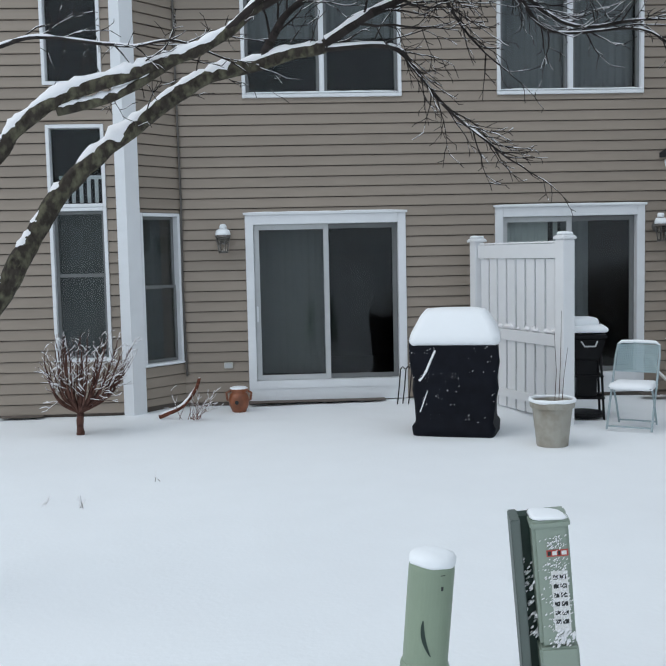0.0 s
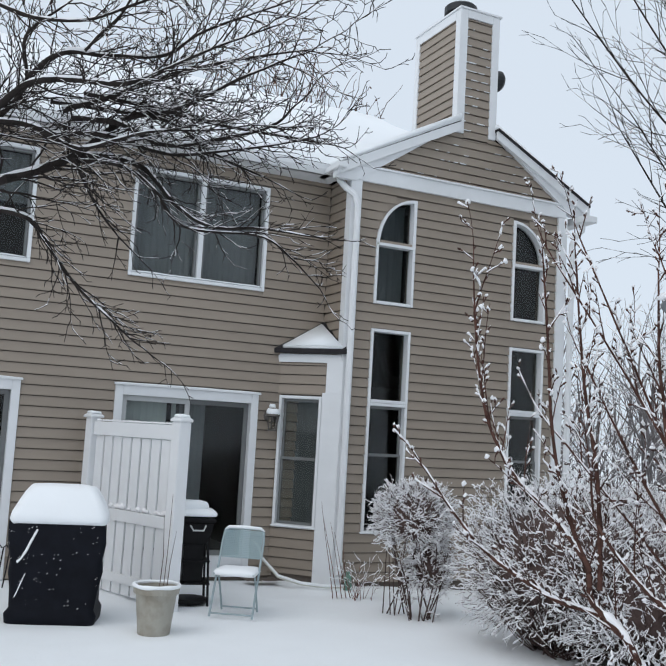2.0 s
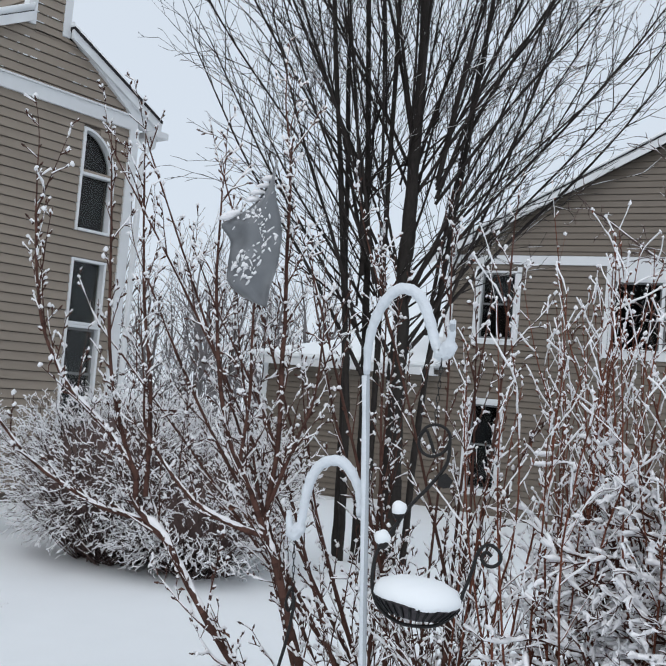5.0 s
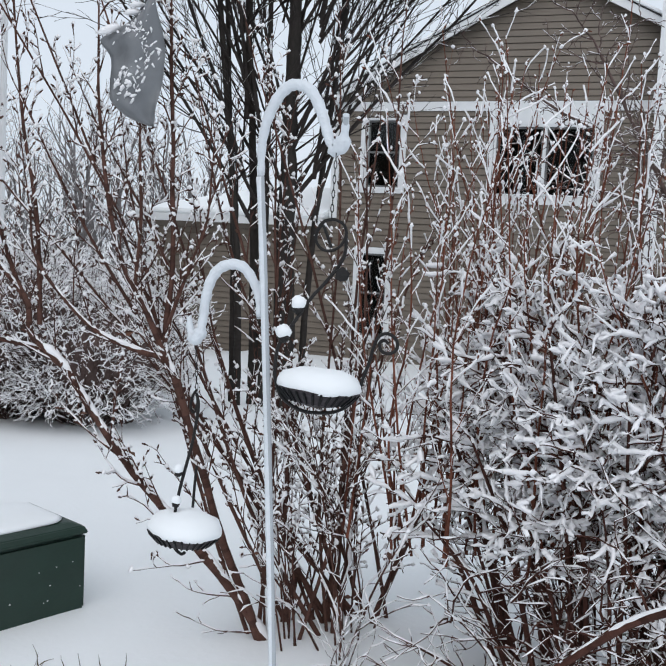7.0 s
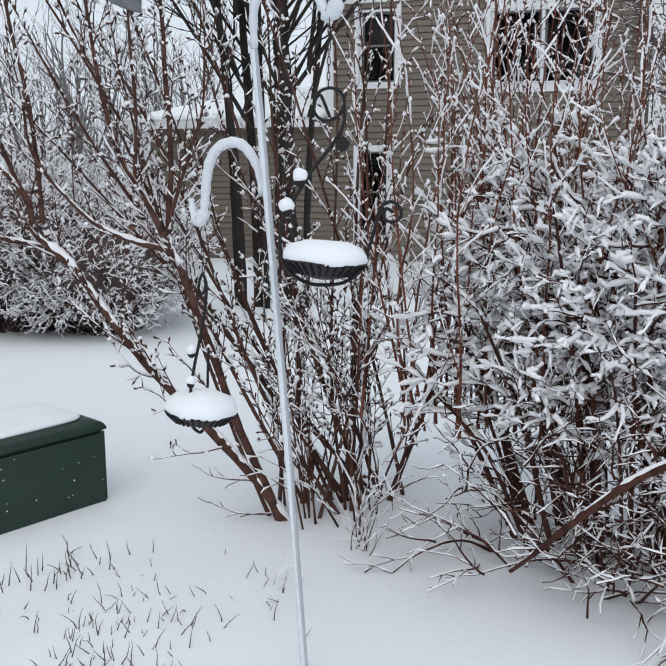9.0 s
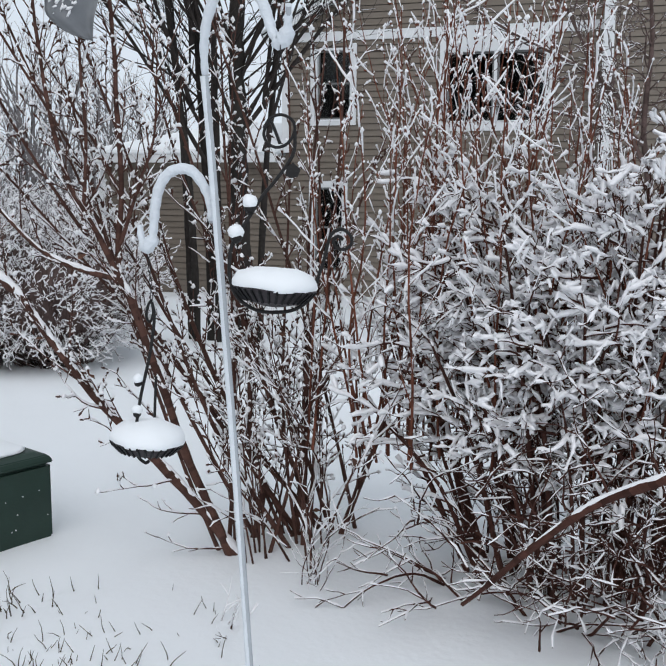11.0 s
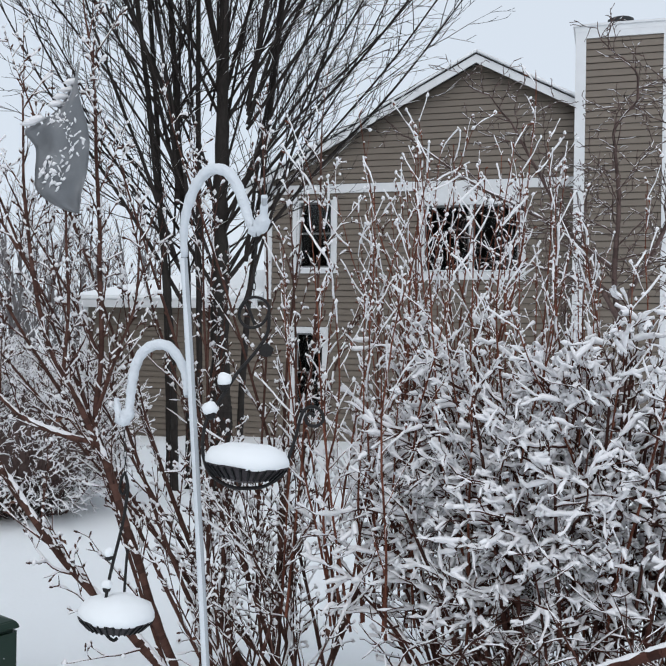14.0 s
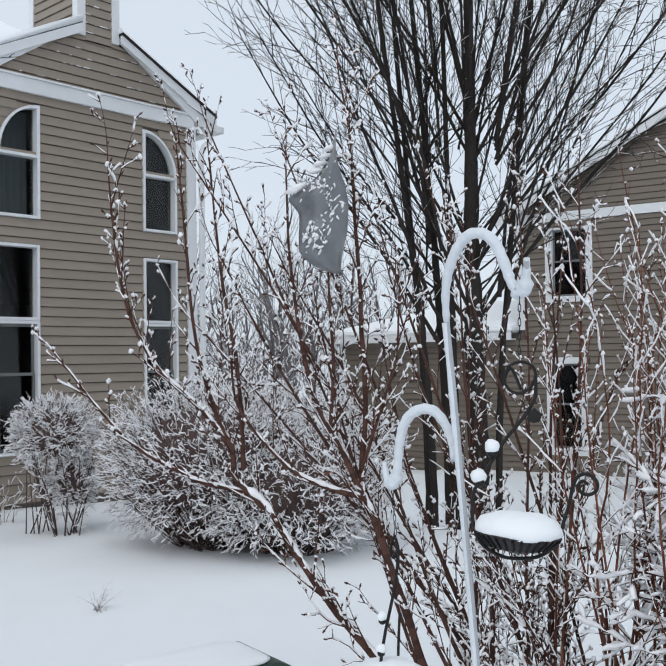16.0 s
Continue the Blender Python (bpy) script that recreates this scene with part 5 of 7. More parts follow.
for i in range(5):
    p = Vector((4.6 + 0.06 * i, -1.45, -0.05))
    fr.shoot(p, Vector((-0.15 - 0.05 * i, -0.1, 1)).normalized(), 1.2 - 0.12 * i, 0.006, [(0.08, 0.03, -0.05, 9, 1, 1, 0.0)])
for i in range(14):
    p = Vector((4.95 + fr.rnd.uniform(-0.15, 0.25), -1.5 + fr.rnd.uniform(-0.15, 0.1), -0.05))
    fr.shoot(p, Vector((fr.rnd.uniform(-0.4, 0.4), -0.1, 1)).normalized(), fr.rnd.uniform(0.3, 0.6), 0.004, [(0.05, 0.12, 0.1, 0.06, 0.7, 0.5, 0.5), (0.03, 0.15, 0.1, 0.05, 0.7, 0.4, 0.5)])
plant("shrub", "spindly bare stalks at the tower corner", "shrub", fr, TWIG_RED, 4, stems="stem")

# ---- utility boxes on the lawn ----
ped = thing("utility_pedestal", "round pale green utility pedestal capped with snow", "utility pedestal")
PM = Matrix.Translation((0.013, -8.46, 0.735)) @ Matrix.Rotation(radians(4.5), 4, "Y") @ Matrix.Rotation(radians(1.5), 4, "X")
bm = bmesh.new()
lathe(bm, [(0.082, -0.42), (0.083, -0.02), (0.08, 0.0), (0.07, 0.01)], (0, 0, 0), 36, m=PM)
part("dome", bm, GREEN, ped)
bm = bmesh.new()
lathe(bm, [(0.09, -0.9), (0.09, -0.385), (0.087, -0.375), (0.083, -0.37)], (0, 0, 0), 36, m=PM)
part("sleeve", bm, GREEN, ped)
bm = bmesh.new()
lathe(bm, [(0.0825, 0.0), (0.0845, 0.008), (0.083, 0.022), (0.074, 0.035), (0.045, 0.042), (0.01, 0.044)], (0, 0, 0), 30, m=PM)
lumpy(bm, 0.008, 18)
part("snow_cap", bm, SNOW, ped, "round cap of snow", smooth=True)


def mark(parent, m, x, z, w, h, r, mat, name="mark"):
    """A small plate bent round the pedestal's face."""
    bm = bmesh.new()
    n = 4
    a0 = x / r
    va, vb = [], []
    for i in range(n + 1):
        a = a0 + (i / n - 0.5) * w / r
        p = Vector((r * math.sin(a), -r * math.cos(a), 0))
        va.append(bm.verts.new(m @ (p + Vector((0, 0, z - h / 2)))))
        vb.append(bm.verts.new(m @ (p + Vector((0, 0, z + h / 2)))))
    for i in range(n):
        bm.faces.new((va[i], va[i + 1], vb[i + 1], vb[i]))
    return part(name, bm, mat, parent)


mark(ped, PM, 0.03, -0.07, 0.009, 0.015, 0.0836, DARK, "hole")
mark(ped, PM, 0.03, -0.022, 0.018, 0.003, 0.0836, DARK, "slot")
mark(ped, PM, 0.0, -0.4, 0.012, 0.022, 0.0906, DARK, "hole")
mark(ped, PM, 0.02, -0.41, 0.012, 0.022, 0.0906, DARK, "hole")
bm = bmesh.new()
n = 12
la, lb = [], []
for i in range(n + 1):
    f = i / n
    z = -0.19 - 0.13 * f
    c = -0.03 + 0.035 * f ** 2
    w = 0.0125 * math.sin(math.pi * min(1, f * 0.9 + 0.05)) ** 0.8
    for lst, x in ((la, c - w), (lb, c + w * 0.3)):
        a = x / 0.0837
        lst.append(bm.verts.new(PM @ Vector((0.0837 * math.sin(a), -0.0837 * math.cos(a), z))))
for i in range(n):
    bm.faces.new((la[i + 1], lb[i + 1], lb[i], la[i]))
part("leaf_mark", bm, DARK_GREEN, ped, "dark sickle-shaped mark")

ped2 = thing("utility_pedestal", "square grey-green utility pedestal with stickers, plastered with snow", "utility pedestal")
QM = Matrix.Translation((0.419, -8.5, 0.905)) @ Matrix.Rotation(radians(-5.5), 4, "Y") @ Matrix.Rotation(radians(5), 4, "X") @ Matrix.Rotation(radians(-7), 4, "Z")
box_part("cover", -0.062, 0.066, -0.055, 0.07, -0.48, -0.012, GREY_GREEN, ped2, QM, bevel=0.012)
box_part("skirt", -0.067, 0.072, -0.062, 0.075, -0.95, -0.482, GREY_GREEN, ped2, QM, bevel=0.008)
box_part("lid", -0.068, 0.072, -0.062, 0.076, -0.03, 0.0, GREY_GREEN, ped2, QM, bevel=0.008)
box_part("back_channel", -0.132, -0.098, -0.03, 0.08, -0.95, 0.0, DULL_GREEN, ped2, QM, bevel=0.004)
box_part("slot_back", -0.1, -0.06, 0.02, 0.07, -0.95, -0.005, DARK_GREEN, ped2, QM)
bm = bmesh.new()
add_box(bm, -0.018, 0.058, -0.0565, -0.0555, -0.135, -0.11, QM)
part("sticker", bm, RED, ped2, "red warning sticker")
for i, (x, w) in enumerate(((-0.014, 0.012), (0.002, 0.016), (0.022, 0.008), (0.034, 0.018))):
    bm = bmesh.new()
    add_box(bm, x, x + w, -0.0575, -0.0566, -0.13, -0.115, QM)
    part("print_bar", bm, WHITE_LABEL if i % 2 else DARK, ped2)
bm = bmesh.new()
add_box(bm, -0.008, 0.05, -0.0565, -0.0555, -0.42, -0.19, QM)
part("sticker", bm, WHITE_LABEL, ped2, "tall white label with dark bars")
for i in range(6):
    z = -0.205 - i * 0.034
    for a, b in ((-0.002, 0.016), (0.022, 0.044)):
        bm = bmesh.new()
        add_box(bm, a, b, -0.0575, -0.0566, z - 0.017, z, QM)
        part("print_bar", bm, DARK, ped2)
sp = Growth(13)
for i in range(520):
    f = sp.rnd.random()
    z = -0.06 - 0.42 * f
    x = 0.01 + 0.022 * sp.rnd.gauss(0, 1) + 0.012 * f
    if abs(x) > 0.06 or (z > -0.14 and z < -0.105 and sp.rnd.random() < 0.8):
        continue
    s = sp.rnd.uniform(0.0012, 0.0036) * (1.9 if f > 0.85 else 1.0)
    v = QM @ Vector((x, -0.058, z))
    sp.lump.append((v.x - s, v.y, v.z - s * 0.5, v.x + s, v.y, v.z + s, s, 0.0, s))
for i in range(50):
    v = QM @ Vector((-0.08 + sp.rnd.uniform(-0.02, 0.02), 0.0 + sp.rnd.uniform(-0.02, 0.02), -0.17 - 0.3 * sp.rnd.random()))
    s = sp.rnd.uniform(0.003, 0.007)
    sp.lump.append((v.x - s, v.y, v.z - s * 0.5, v.x + s, v.y, v.z + s, s, 0.0, s))
sp.snow("snow_fleck", ped2, "wind-blown snow stuck to the face")["kind"] = "stuff"
snow_pad(ped2, rounded(0.13, 0.13, 0.03, QM @ Matrix.Translation((0.002, 0.007, 0))), 0.9, 0.014)

trans = thing("utility_box", "low dark green utility box with snow on its lid", "utility box")
TM = wall_frame(2.63, -8.6, 0.97, -0.2) @ Matrix.Translation((-0.6, 0, 0))
box_part("body", -0.14, 0.6, 0, 0.52, -0.12, 0.33, DARK_GREEN, trans, TM, bevel=0.02)
bm = bmesh.new()
rings = []
for z, k in ((0.325, -0.003), (0.335, -0.003), (0.36, 0.012), (0.375, 0.06)):
    rings.append([bm.verts.new(TM @ Vector(p)) for p in ((k - 0.14, k, z), (0.6 - k, k, z), (0.6 - k, 0.52 - k, z), (k - 0.14, 0.52 - k, z))])
for a, b in zip(rings, rings[1:]):
    for i in range(4):
        j = (i + 1) % 4
        bm.faces.new((a[i], a[j], b[j], b[i]))
bm.faces.new(rings[0][::-1])
bm.faces.new(rings[-1])
part("lid", bm, DARK_GREEN, trans, bevel=0.006)
snow_pad(trans, rounded(0.62, 0.4, 0.08, TM @ Matrix.Translation((0.22, 0.27, 0))), 0.372, 0.03)
fl = Growth(14)
for i in range(14):
    v = TM @ Vector((fl.rnd.uniform(0, 0.6), -0.002, fl.rnd.uniform(0, 0.3)))
    s = fl.rnd.uniform(0.002, 0.004)
    fl.lump.append((v.x - s, v.y, v.z, v.x + s, v.y, v.z, s, 0.0, s))
fl.snow("snow_fleck", trans, "flecks of snow")["kind"] = "stuff"

# ---- shepherd's hook with two hanging dishes ----
hook = thing("shepherd_hook", "double white shepherd's hook plastered with snow", "garden hook")
HP = [(1.754, -10.280, -0.150), (1.765, -10.210, 0.700), (1.788, -10.120, 1.600)]
up_arc = [(1.782, -10.097, 1.892), (1.763, -10.108, 1.966), (1.751, -10.127, 2.028), (1.745, -10.158, 2.089), (1.744, -10.195, 2.128), (1.748, -10.229, 2.139), (1.758, -10.266, 2.125), (1.766, -10.294, 2.082), (1.770, -10.315, 2.028), (1.768, -10.331, 1.989), (1.767, -10.352, 1.961), (1.763, -10.377, 1.979), (1.749, -10.391, 2.014), (1.732, -10.402, 2.050)]
low_arc = [(1.799, -10.102, 1.478), (1.806, -10.091, 1.536), (1.805, -10.070, 1.581), (1.795, -10.040, 1.620), (1.782, -10.007, 1.629), (1.766, -9.972, 1.614), (1.756, -9.948, 1.576), (1.754, -9.934, 1.525), (1.755, -9.926, 1.473), (1.755, -9.918, 1.422), (1.751, -9.902, 1.400), (1.750, -9.883, 1.420), (1.756, -9.870, 1.462)]


def smooth_line(pts, sub=4):
    p = [Vector(q) for q in pts]
    e = [p[0] * 2 - p[1]] + p + [p[-1] * 2 - p[-2]]
    out = []
    for i in range(1, len(e) - 2):
        a, b, c, d = e[i - 1:i + 3]
        for k in range(sub):
            t = k / sub
            out.append(0.5 * (2 * b + (c - a) * t + (2 * a - 5 * b + 4 * c - d) * t * t + (3 * b - a - 3 * c + d) * t ** 3))
    return out + [p[-1]]


bm = bmesh.new()
tube(bm, smooth_line(HP + up_arc[:1]), 0.0095, 10)
part("pole", bm, HOOK_GREY, hook)
for name, arc in (("upper_arm", up_arc), ("lower_arm", low_arc)):
    line = smooth_line(arc)
    bm = bmesh.new()
    tube(bm, line, 0.008, 8)
    arm = part(name, bm, HOOK_GREY, hook)
    bm = bmesh.new()
    n = len(line)
    rr = []
    for i, p in enumerate(line):
        f = i / n
        rr.append((0.0095 + 0.007 * math.sin(math.pi * min(1.0, f * 1.25)) ** 0.7 if f < 0.78 else 0.0135 - 0.006 * max(0, f - 0.85) / 0.15) + 0.0012 * math.sin(i * 2.1))
        if 0.72 < f < 0.86:
            rr[-1] += 0.009
    tube(bm, [p + Vector((0, 0, 0.005)) for p in line], rr, 10)
    part("snow_sleeve", bm, SHADED_SNOW, arm, "snow frozen round the arm", smooth=True)
bm = bmesh.new()
line = smooth_line(HP + up_arc[:1])
tube(bm, [p + Vector((-0.0045, 0.003, 0)) for p in line], [0.0085 + 0.001 * math.sin(i * 1.7) for i in range(len(line))], 10)
part("snow_crust", bm, SHADED_SNOW, hook, "snow crust on the windward side", smooth=True)


def dish(centre, r, label):
    t = thing("hanging_dish", label, "bird feeder", "hanging dishes")
    tilt = Matrix.Translation(centre) @ Matrix.Rotation(radians(4), 4, "Y") @ Matrix.Rotation(radians(3), 4, "X")
    bm = bmesh.new()
    lathe(bm, [(r * 0.25, -r * 0.42), (r * 0.7, -r * 0.3), (r * 0.95, -r * 0.06), (r, 0.0), (r * 0.97, 0.004), (r * 0.9, -r * 0.05), (r * 0.3, -r * 0.3)], (0, 0, 0), 40, m=tilt)
    part("bowl", bm, material("ribbed_bronze", (0.03, 0.024, 0.028), 0.45, 0.3, 20, 0.3, 60, metal=0.5), t, "dark ribbed bowl")
    for k in range(30):
        a = 2 * math.pi * k / 30
        bm = bmesh.new()
        tube(bm, [tilt @ Vector((r * q * math.cos(a), r * q * math.sin(a), z * r)) for q, z in ((0.99, 0.0), (0.96, -0.07), (0.72, -0.3))], 0.004, 4)
        part("rib", bm, BLACK, t)
    bm = bmesh.new()
    lathe(bm, [(r * 0.97, -0.004), (r * 1.03, 0.006), (r * 1.01, 0.02), (r * 0.9, 0.04), (r * 0.55, 0.055), (r * 0.05, 0.06)], (0, 0, 0), 36, m=tilt)
    for v in bm.verts:
        v.co += noise.noise_vector(v.co * 30) * 0.004 + noise.noise_vector(v.co * 8) * 0.006
    part("snow_mound", bm, SNOW, t, "mounded fresh snow", smooth=True)
    return t


def wire(parent, pts, r, name="wire", sub=5):
    bm = bmesh.new()
    tube(bm, smooth_line(pts, sub), r, 6)
    return part(name, bm, IRON, parent)


def chain(parent, a, b, n):
    a, b = Vector(a), Vector(b)
    for i in range(n):
        c = a.lerp(b, (i + 0.5) / n)
        h = (a - b).length / n * 0.62
        side = Vector((0.45, -0.89, 0)) if i % 2 else Vector((0.89, 0.45, 0))
        bm = bmesh.new()
        tube(bm, [c + side * (0.004 * math.cos(q)) + Vector((0, 0, h * math.sin(q))) for q in np.linspace(0, 2 * math.pi, 11)[:-1]], 0.0013, 5, True)
        part("link", bm, IRON, parent)


dish1 = dish([(1.709, -10.372, 1.309)][0], 0.115, "dark bronze bird dish heaped with snow on scrolled wire")
chain(dish1, *[(1.731, -10.378, 1.951), (1.739, -10.368, 1.775)], 9)
wire(dish1, [(1.741, -10.371, 1.697), (1.734, -10.359, 1.733), (1.727, -10.349, 1.756), (1.721, -10.339, 1.744), (1.718, -10.334, 1.720), (1.725, -10.344, 1.697), (1.738, -10.365, 1.688), (1.753, -10.390, 1.701), (1.762, -10.404, 1.734), (1.757, -10.398, 1.761), (1.742, -10.374, 1.774), (1.727, -10.349, 1.765), (1.717, -10.334, 1.738)], 0.0046)
wire(dish1, [(1.762, -10.404, 1.734), (1.761, -10.404, 1.685), (1.753, -10.391, 1.649), (1.733, -10.362, 1.601), (1.713, -10.333, 1.559), (1.691, -10.306, 1.505), (1.666, -10.278, 1.446), (1.655, -10.268, 1.417), (1.648, -10.266, 1.369), (1.645, -10.272, 1.329), (1.651, -10.292, 1.283), (1.674, -10.336, 1.251), (1.702, -10.381, 1.245), (1.731, -10.425, 1.253), (1.760, -10.462, 1.288), (1.774, -10.473, 1.341), (1.788, -10.483, 1.388), (1.798, -10.490, 1.435), (1.806, -10.501, 1.462), (1.818, -10.522, 1.470), (1.828, -10.542, 1.454), (1.827, -10.546, 1.431), (1.818, -10.531, 1.416), (1.807, -10.511, 1.420), (1.804, -10.503, 1.439), (1.811, -10.512, 1.451), (1.817, -10.526, 1.442)], 0.0052)
bm = bmesh.new()
q = [bm.verts.new(p) for p in [(1.740, -10.388, 1.614), (1.742, -10.391, 1.637), (1.752, -10.405, 1.648), (1.762, -10.423, 1.630), (1.757, -10.417, 1.610), (1.748, -10.402, 1.606)]]
r2 = [bm.verts.new(v.co + Vector((0.003, 0.002, 0.0))) for v in q]
bm.faces.new(q)
bm.faces.new(r2[::-1])
for i in range(6):
    bm.faces.new((q[i], r2[i], r2[(i + 1) % 6], q[(i + 1) % 6]))
part("leaf", bm, IRON, dish1, "stamped dark metal leaf")
for c in [(1.692, -10.305, 1.526), (1.666, -10.278, 1.446)]:
    bm = bmesh.new()
    bmesh.ops.create_icosphere(bm, subdivisions=2, radius=0.017, matrix=Matrix.Translation(c))
    part("berry", bm, IRON, dish1, "round black finial")
    bm = bmesh.new()
    bmesh.ops.create_icosphere(bm, subdivisions=2, radius=0.021, matrix=Matrix.Translation(Vector(c) + Vector((0, 0, 0.016))))
    lumpy(bm, 0.007, 40)
    part("snow_tuft", bm, SNOW, dish1, "tuft of snow", smooth=True)
dish2 = dish([(1.660, -9.962, 0.838)][0], 0.108, "smaller dark bird dish heaped with snow")
chain(dish2, *[(1.757, -9.898, 1.411), (1.747, -9.918, 1.248)], 8)
wire(dish2, [(1.747, -9.918, 1.248), (1.737, -9.911, 1.228), (1.729, -9.911, 1.196), (1.735, -9.920, 1.181), (1.744, -9.925, 1.209), (1.746, -9.919, 1.240)], 0.0046)
wire(dish2, [(1.730, -9.933, 1.237), (1.729, -9.941, 1.199), (1.709, -9.943, 1.113), (1.686, -9.941, 1.040), (1.666, -9.939, 0.982), (1.645, -9.941, 0.924), (1.632, -9.944, 0.878), (1.620, -9.952, 0.832), (1.616, -9.963, 0.800), (1.625, -9.981, 0.782), (1.633, -9.990, 0.788)], 0.0052)
wire(dish2, [(1.758, -9.920, 1.011), (1.745, -9.926, 0.962), (1.728, -9.935, 0.890), (1.717, -9.943, 0.843)], 0.0046)
for c in [(1.664, -9.928, 1.008), (1.643, -9.939, 0.920)]:
    bm = bmesh.new()
    bmesh.ops.create_icosphere(bm, subdivisions=2, radius=0.012, matrix=Matrix.Translation(c))
    part("berry", bm, IRON, dish2, "round black finial")
    bm = bmesh.new()
    bmesh.ops.create_icosphere(bm, subdivisions=2, radius=0.016, matrix=Matrix.Translation(Vector(c) + Vector((0, 0, 0.012))))
    lumpy(bm, 0.005, 40)
    part("snow_tuft", bm, SNOW, dish2, "tuft of snow", smooth=True)

# torn plastic sheet caught in the shrub
sheet = thing("plastic_sheet", "torn grey plastic sheet caught on a shrub, flecked with snow", "plastic sheet")
sl = [(2.484, -9.031, 2.784), (2.468, -9.014, 2.691), (2.426, -8.968, 2.594), (2.375, -8.915, 2.527), (2.334, -8.874, 2.490), (2.361, -8.901, 2.435), (2.371, -8.911, 2.389), (2.366, -8.906, 2.315), (2.373, -8.913, 2.251), (2.422, -8.964, 2.190), (2.484, -9.031, 2.157)]
sr = [(2.445, -9.078, 2.769), (2.441, -9.073, 2.687), (2.446, -9.079, 2.623), (2.454, -9.088, 2.568), (2.463, -9.098, 2.513), (2.467, -9.103, 2.459), (2.469, -9.105, 2.413), (2.463, -9.097, 2.341), (2.456, -9.090, 2.278), (2.449, -9.083, 2.215), (2.445, -9.078, 2.151)]
bm = bmesh.new()
away = Vector((0.9, 0.44, 0))
grid = []
n = 12
for j, (a, b) in enumerate(zip(smooth_line(sl, 3), smooth_line(sr, 3))):
    row = []
    for i in range(n + 1):
        f = i / n
        p = a.lerp(b, f)
        p += away * (0.03 * math.sin(f * 5.5 + j * 0.12) * min(1, j / 6) + 0.02 * noise.noise(Vector((f * 3, j * 0.25, 0))))
        row.append(bm.verts.new(p))
    grid.append(row)
for a, b in zip(grid, grid[1:]):
    for i in range(n):
        bm.faces.new((a[i], a[i + 1], b[i + 1], b[i]))
ob = part("film", bm, FILM_SHEET, sheet, "thin grey plastic", smooth=True)
mod = ob.modifiers.new("thick", "SOLIDIFY")
mod.thickness = 0.002
fs = Growth(15)
edge_l, edge_r = smooth_line(sl, 3), smooth_line(sr, 3)
for i in range(130):
    upper = fs.rnd.random() < 0.65
    w = min(max(fs.rnd.gauss(0.66, 0.16) if upper else fs.rnd.gauss(0.4, 0.14), 0.05), 0.95)
    h = fs.rnd.uniform(5, 20) if upper else fs.rnd.gauss(22, 1.8)
    j = min(int(h), 28)
    p = edge_l[j].lerp(edge_r[j], w).lerp(edge_l[j + 1].lerp(edge_r[j + 1], w), h - j) - away * 0.03
    s = fs.rnd.uniform(0.003, 0.011) * (1.0 if upper else 1.5)
    o = fs.turn(Vector((0.3, -0.5, 0.5)), 0.5) * s
    fs.lump.append((*(p - o), *(p + o), s * 0.6, 0.0, s * 0.6))
for i in range(10):
    p = Vector(sl[3]).lerp(Vector(sl[4]), i / 9) if i < 6 else Vector(sl[1]).lerp(Vector(sl[2]), (i - 6) / 3)
    fs.lump.append((p.x - 0.02, p.y + 0.02, p.z, p.x + 0.02, p.y - 0.02, p.z + 0.01, 0.014, 0.006, 0.014))
fs.snow("snow_fleck", sheet, "stuck flakes of snow")["kind"] = "stuff"

# grass and weeds poking through the snow
gr = Growth(16)
for cx, cy, n, sp_ in ((1.84, -9.06, 40, 0.2), (1.62, -9.55, 80, 0.22), (1.75, -9.3, 20, 0.25), (1.55, -9.75, 60, 0.25), (2.05, -9.75, 8, 0.25)):
    for i in range(n):
        p = Vector((cx + gr.rnd.gauss(0, sp_), cy + gr.rnd.gauss(0, sp_ * 0.6), -0.02))
        gr.shoot(p, Vector((gr.rnd.uniform(-0.6, 0.6), gr.rnd.uniform(-0.5, 0.5), 1)).normalized(), gr.rnd.uniform(0.04, 0.11), 0.003, [(0.025, 0.15, -2.0, 9, 1, 1, 0.0)])
tagged(gr.bark("grass_blades", DRY_GRASS, None, 3), "dry grass blades poking out of the snow", "grass", kind="stuff")
weed = [(0.035, 0.12, 0.3, 0.04, 0.75, 0.55, 0.45), (0.025, 0.15, 0.4, 0.04, 0.7, 0.5, 0.4)]
for cx, cy, n, ln in ((3.43, -5.75, 12, 0.17), (-2.09, -4.72, 4, 0.1), (-2.38, -4.62, 3, 0.1), (2.2, -9.87, 5, 0.2), (2.68, -9.95, 9, 0.4), (-1.6, -4.0, 2, 0.08)):
    gw = Growth(int(abs(cx * 100)))
    gw.thick = 0.004
    for i in range(n):
        gw.shoot(Vector((cx + gw.rnd.gauss(0, 0.03), cy + gw.rnd.gauss(0, 0.03), -0.03)), Vector((gw.rnd.uniform(-0.9, 0.9), gw.rnd.uniform(-0.4, 0.4), 0.7)).normalized(), ln * gw.rnd.uniform(0.6, 1.2), 0.0032, weed)
    plant("weed", "small bare weed sticking out of the snow", "weed", gw, TWIG, 3, group="weeds on the lawn", stems="stem")


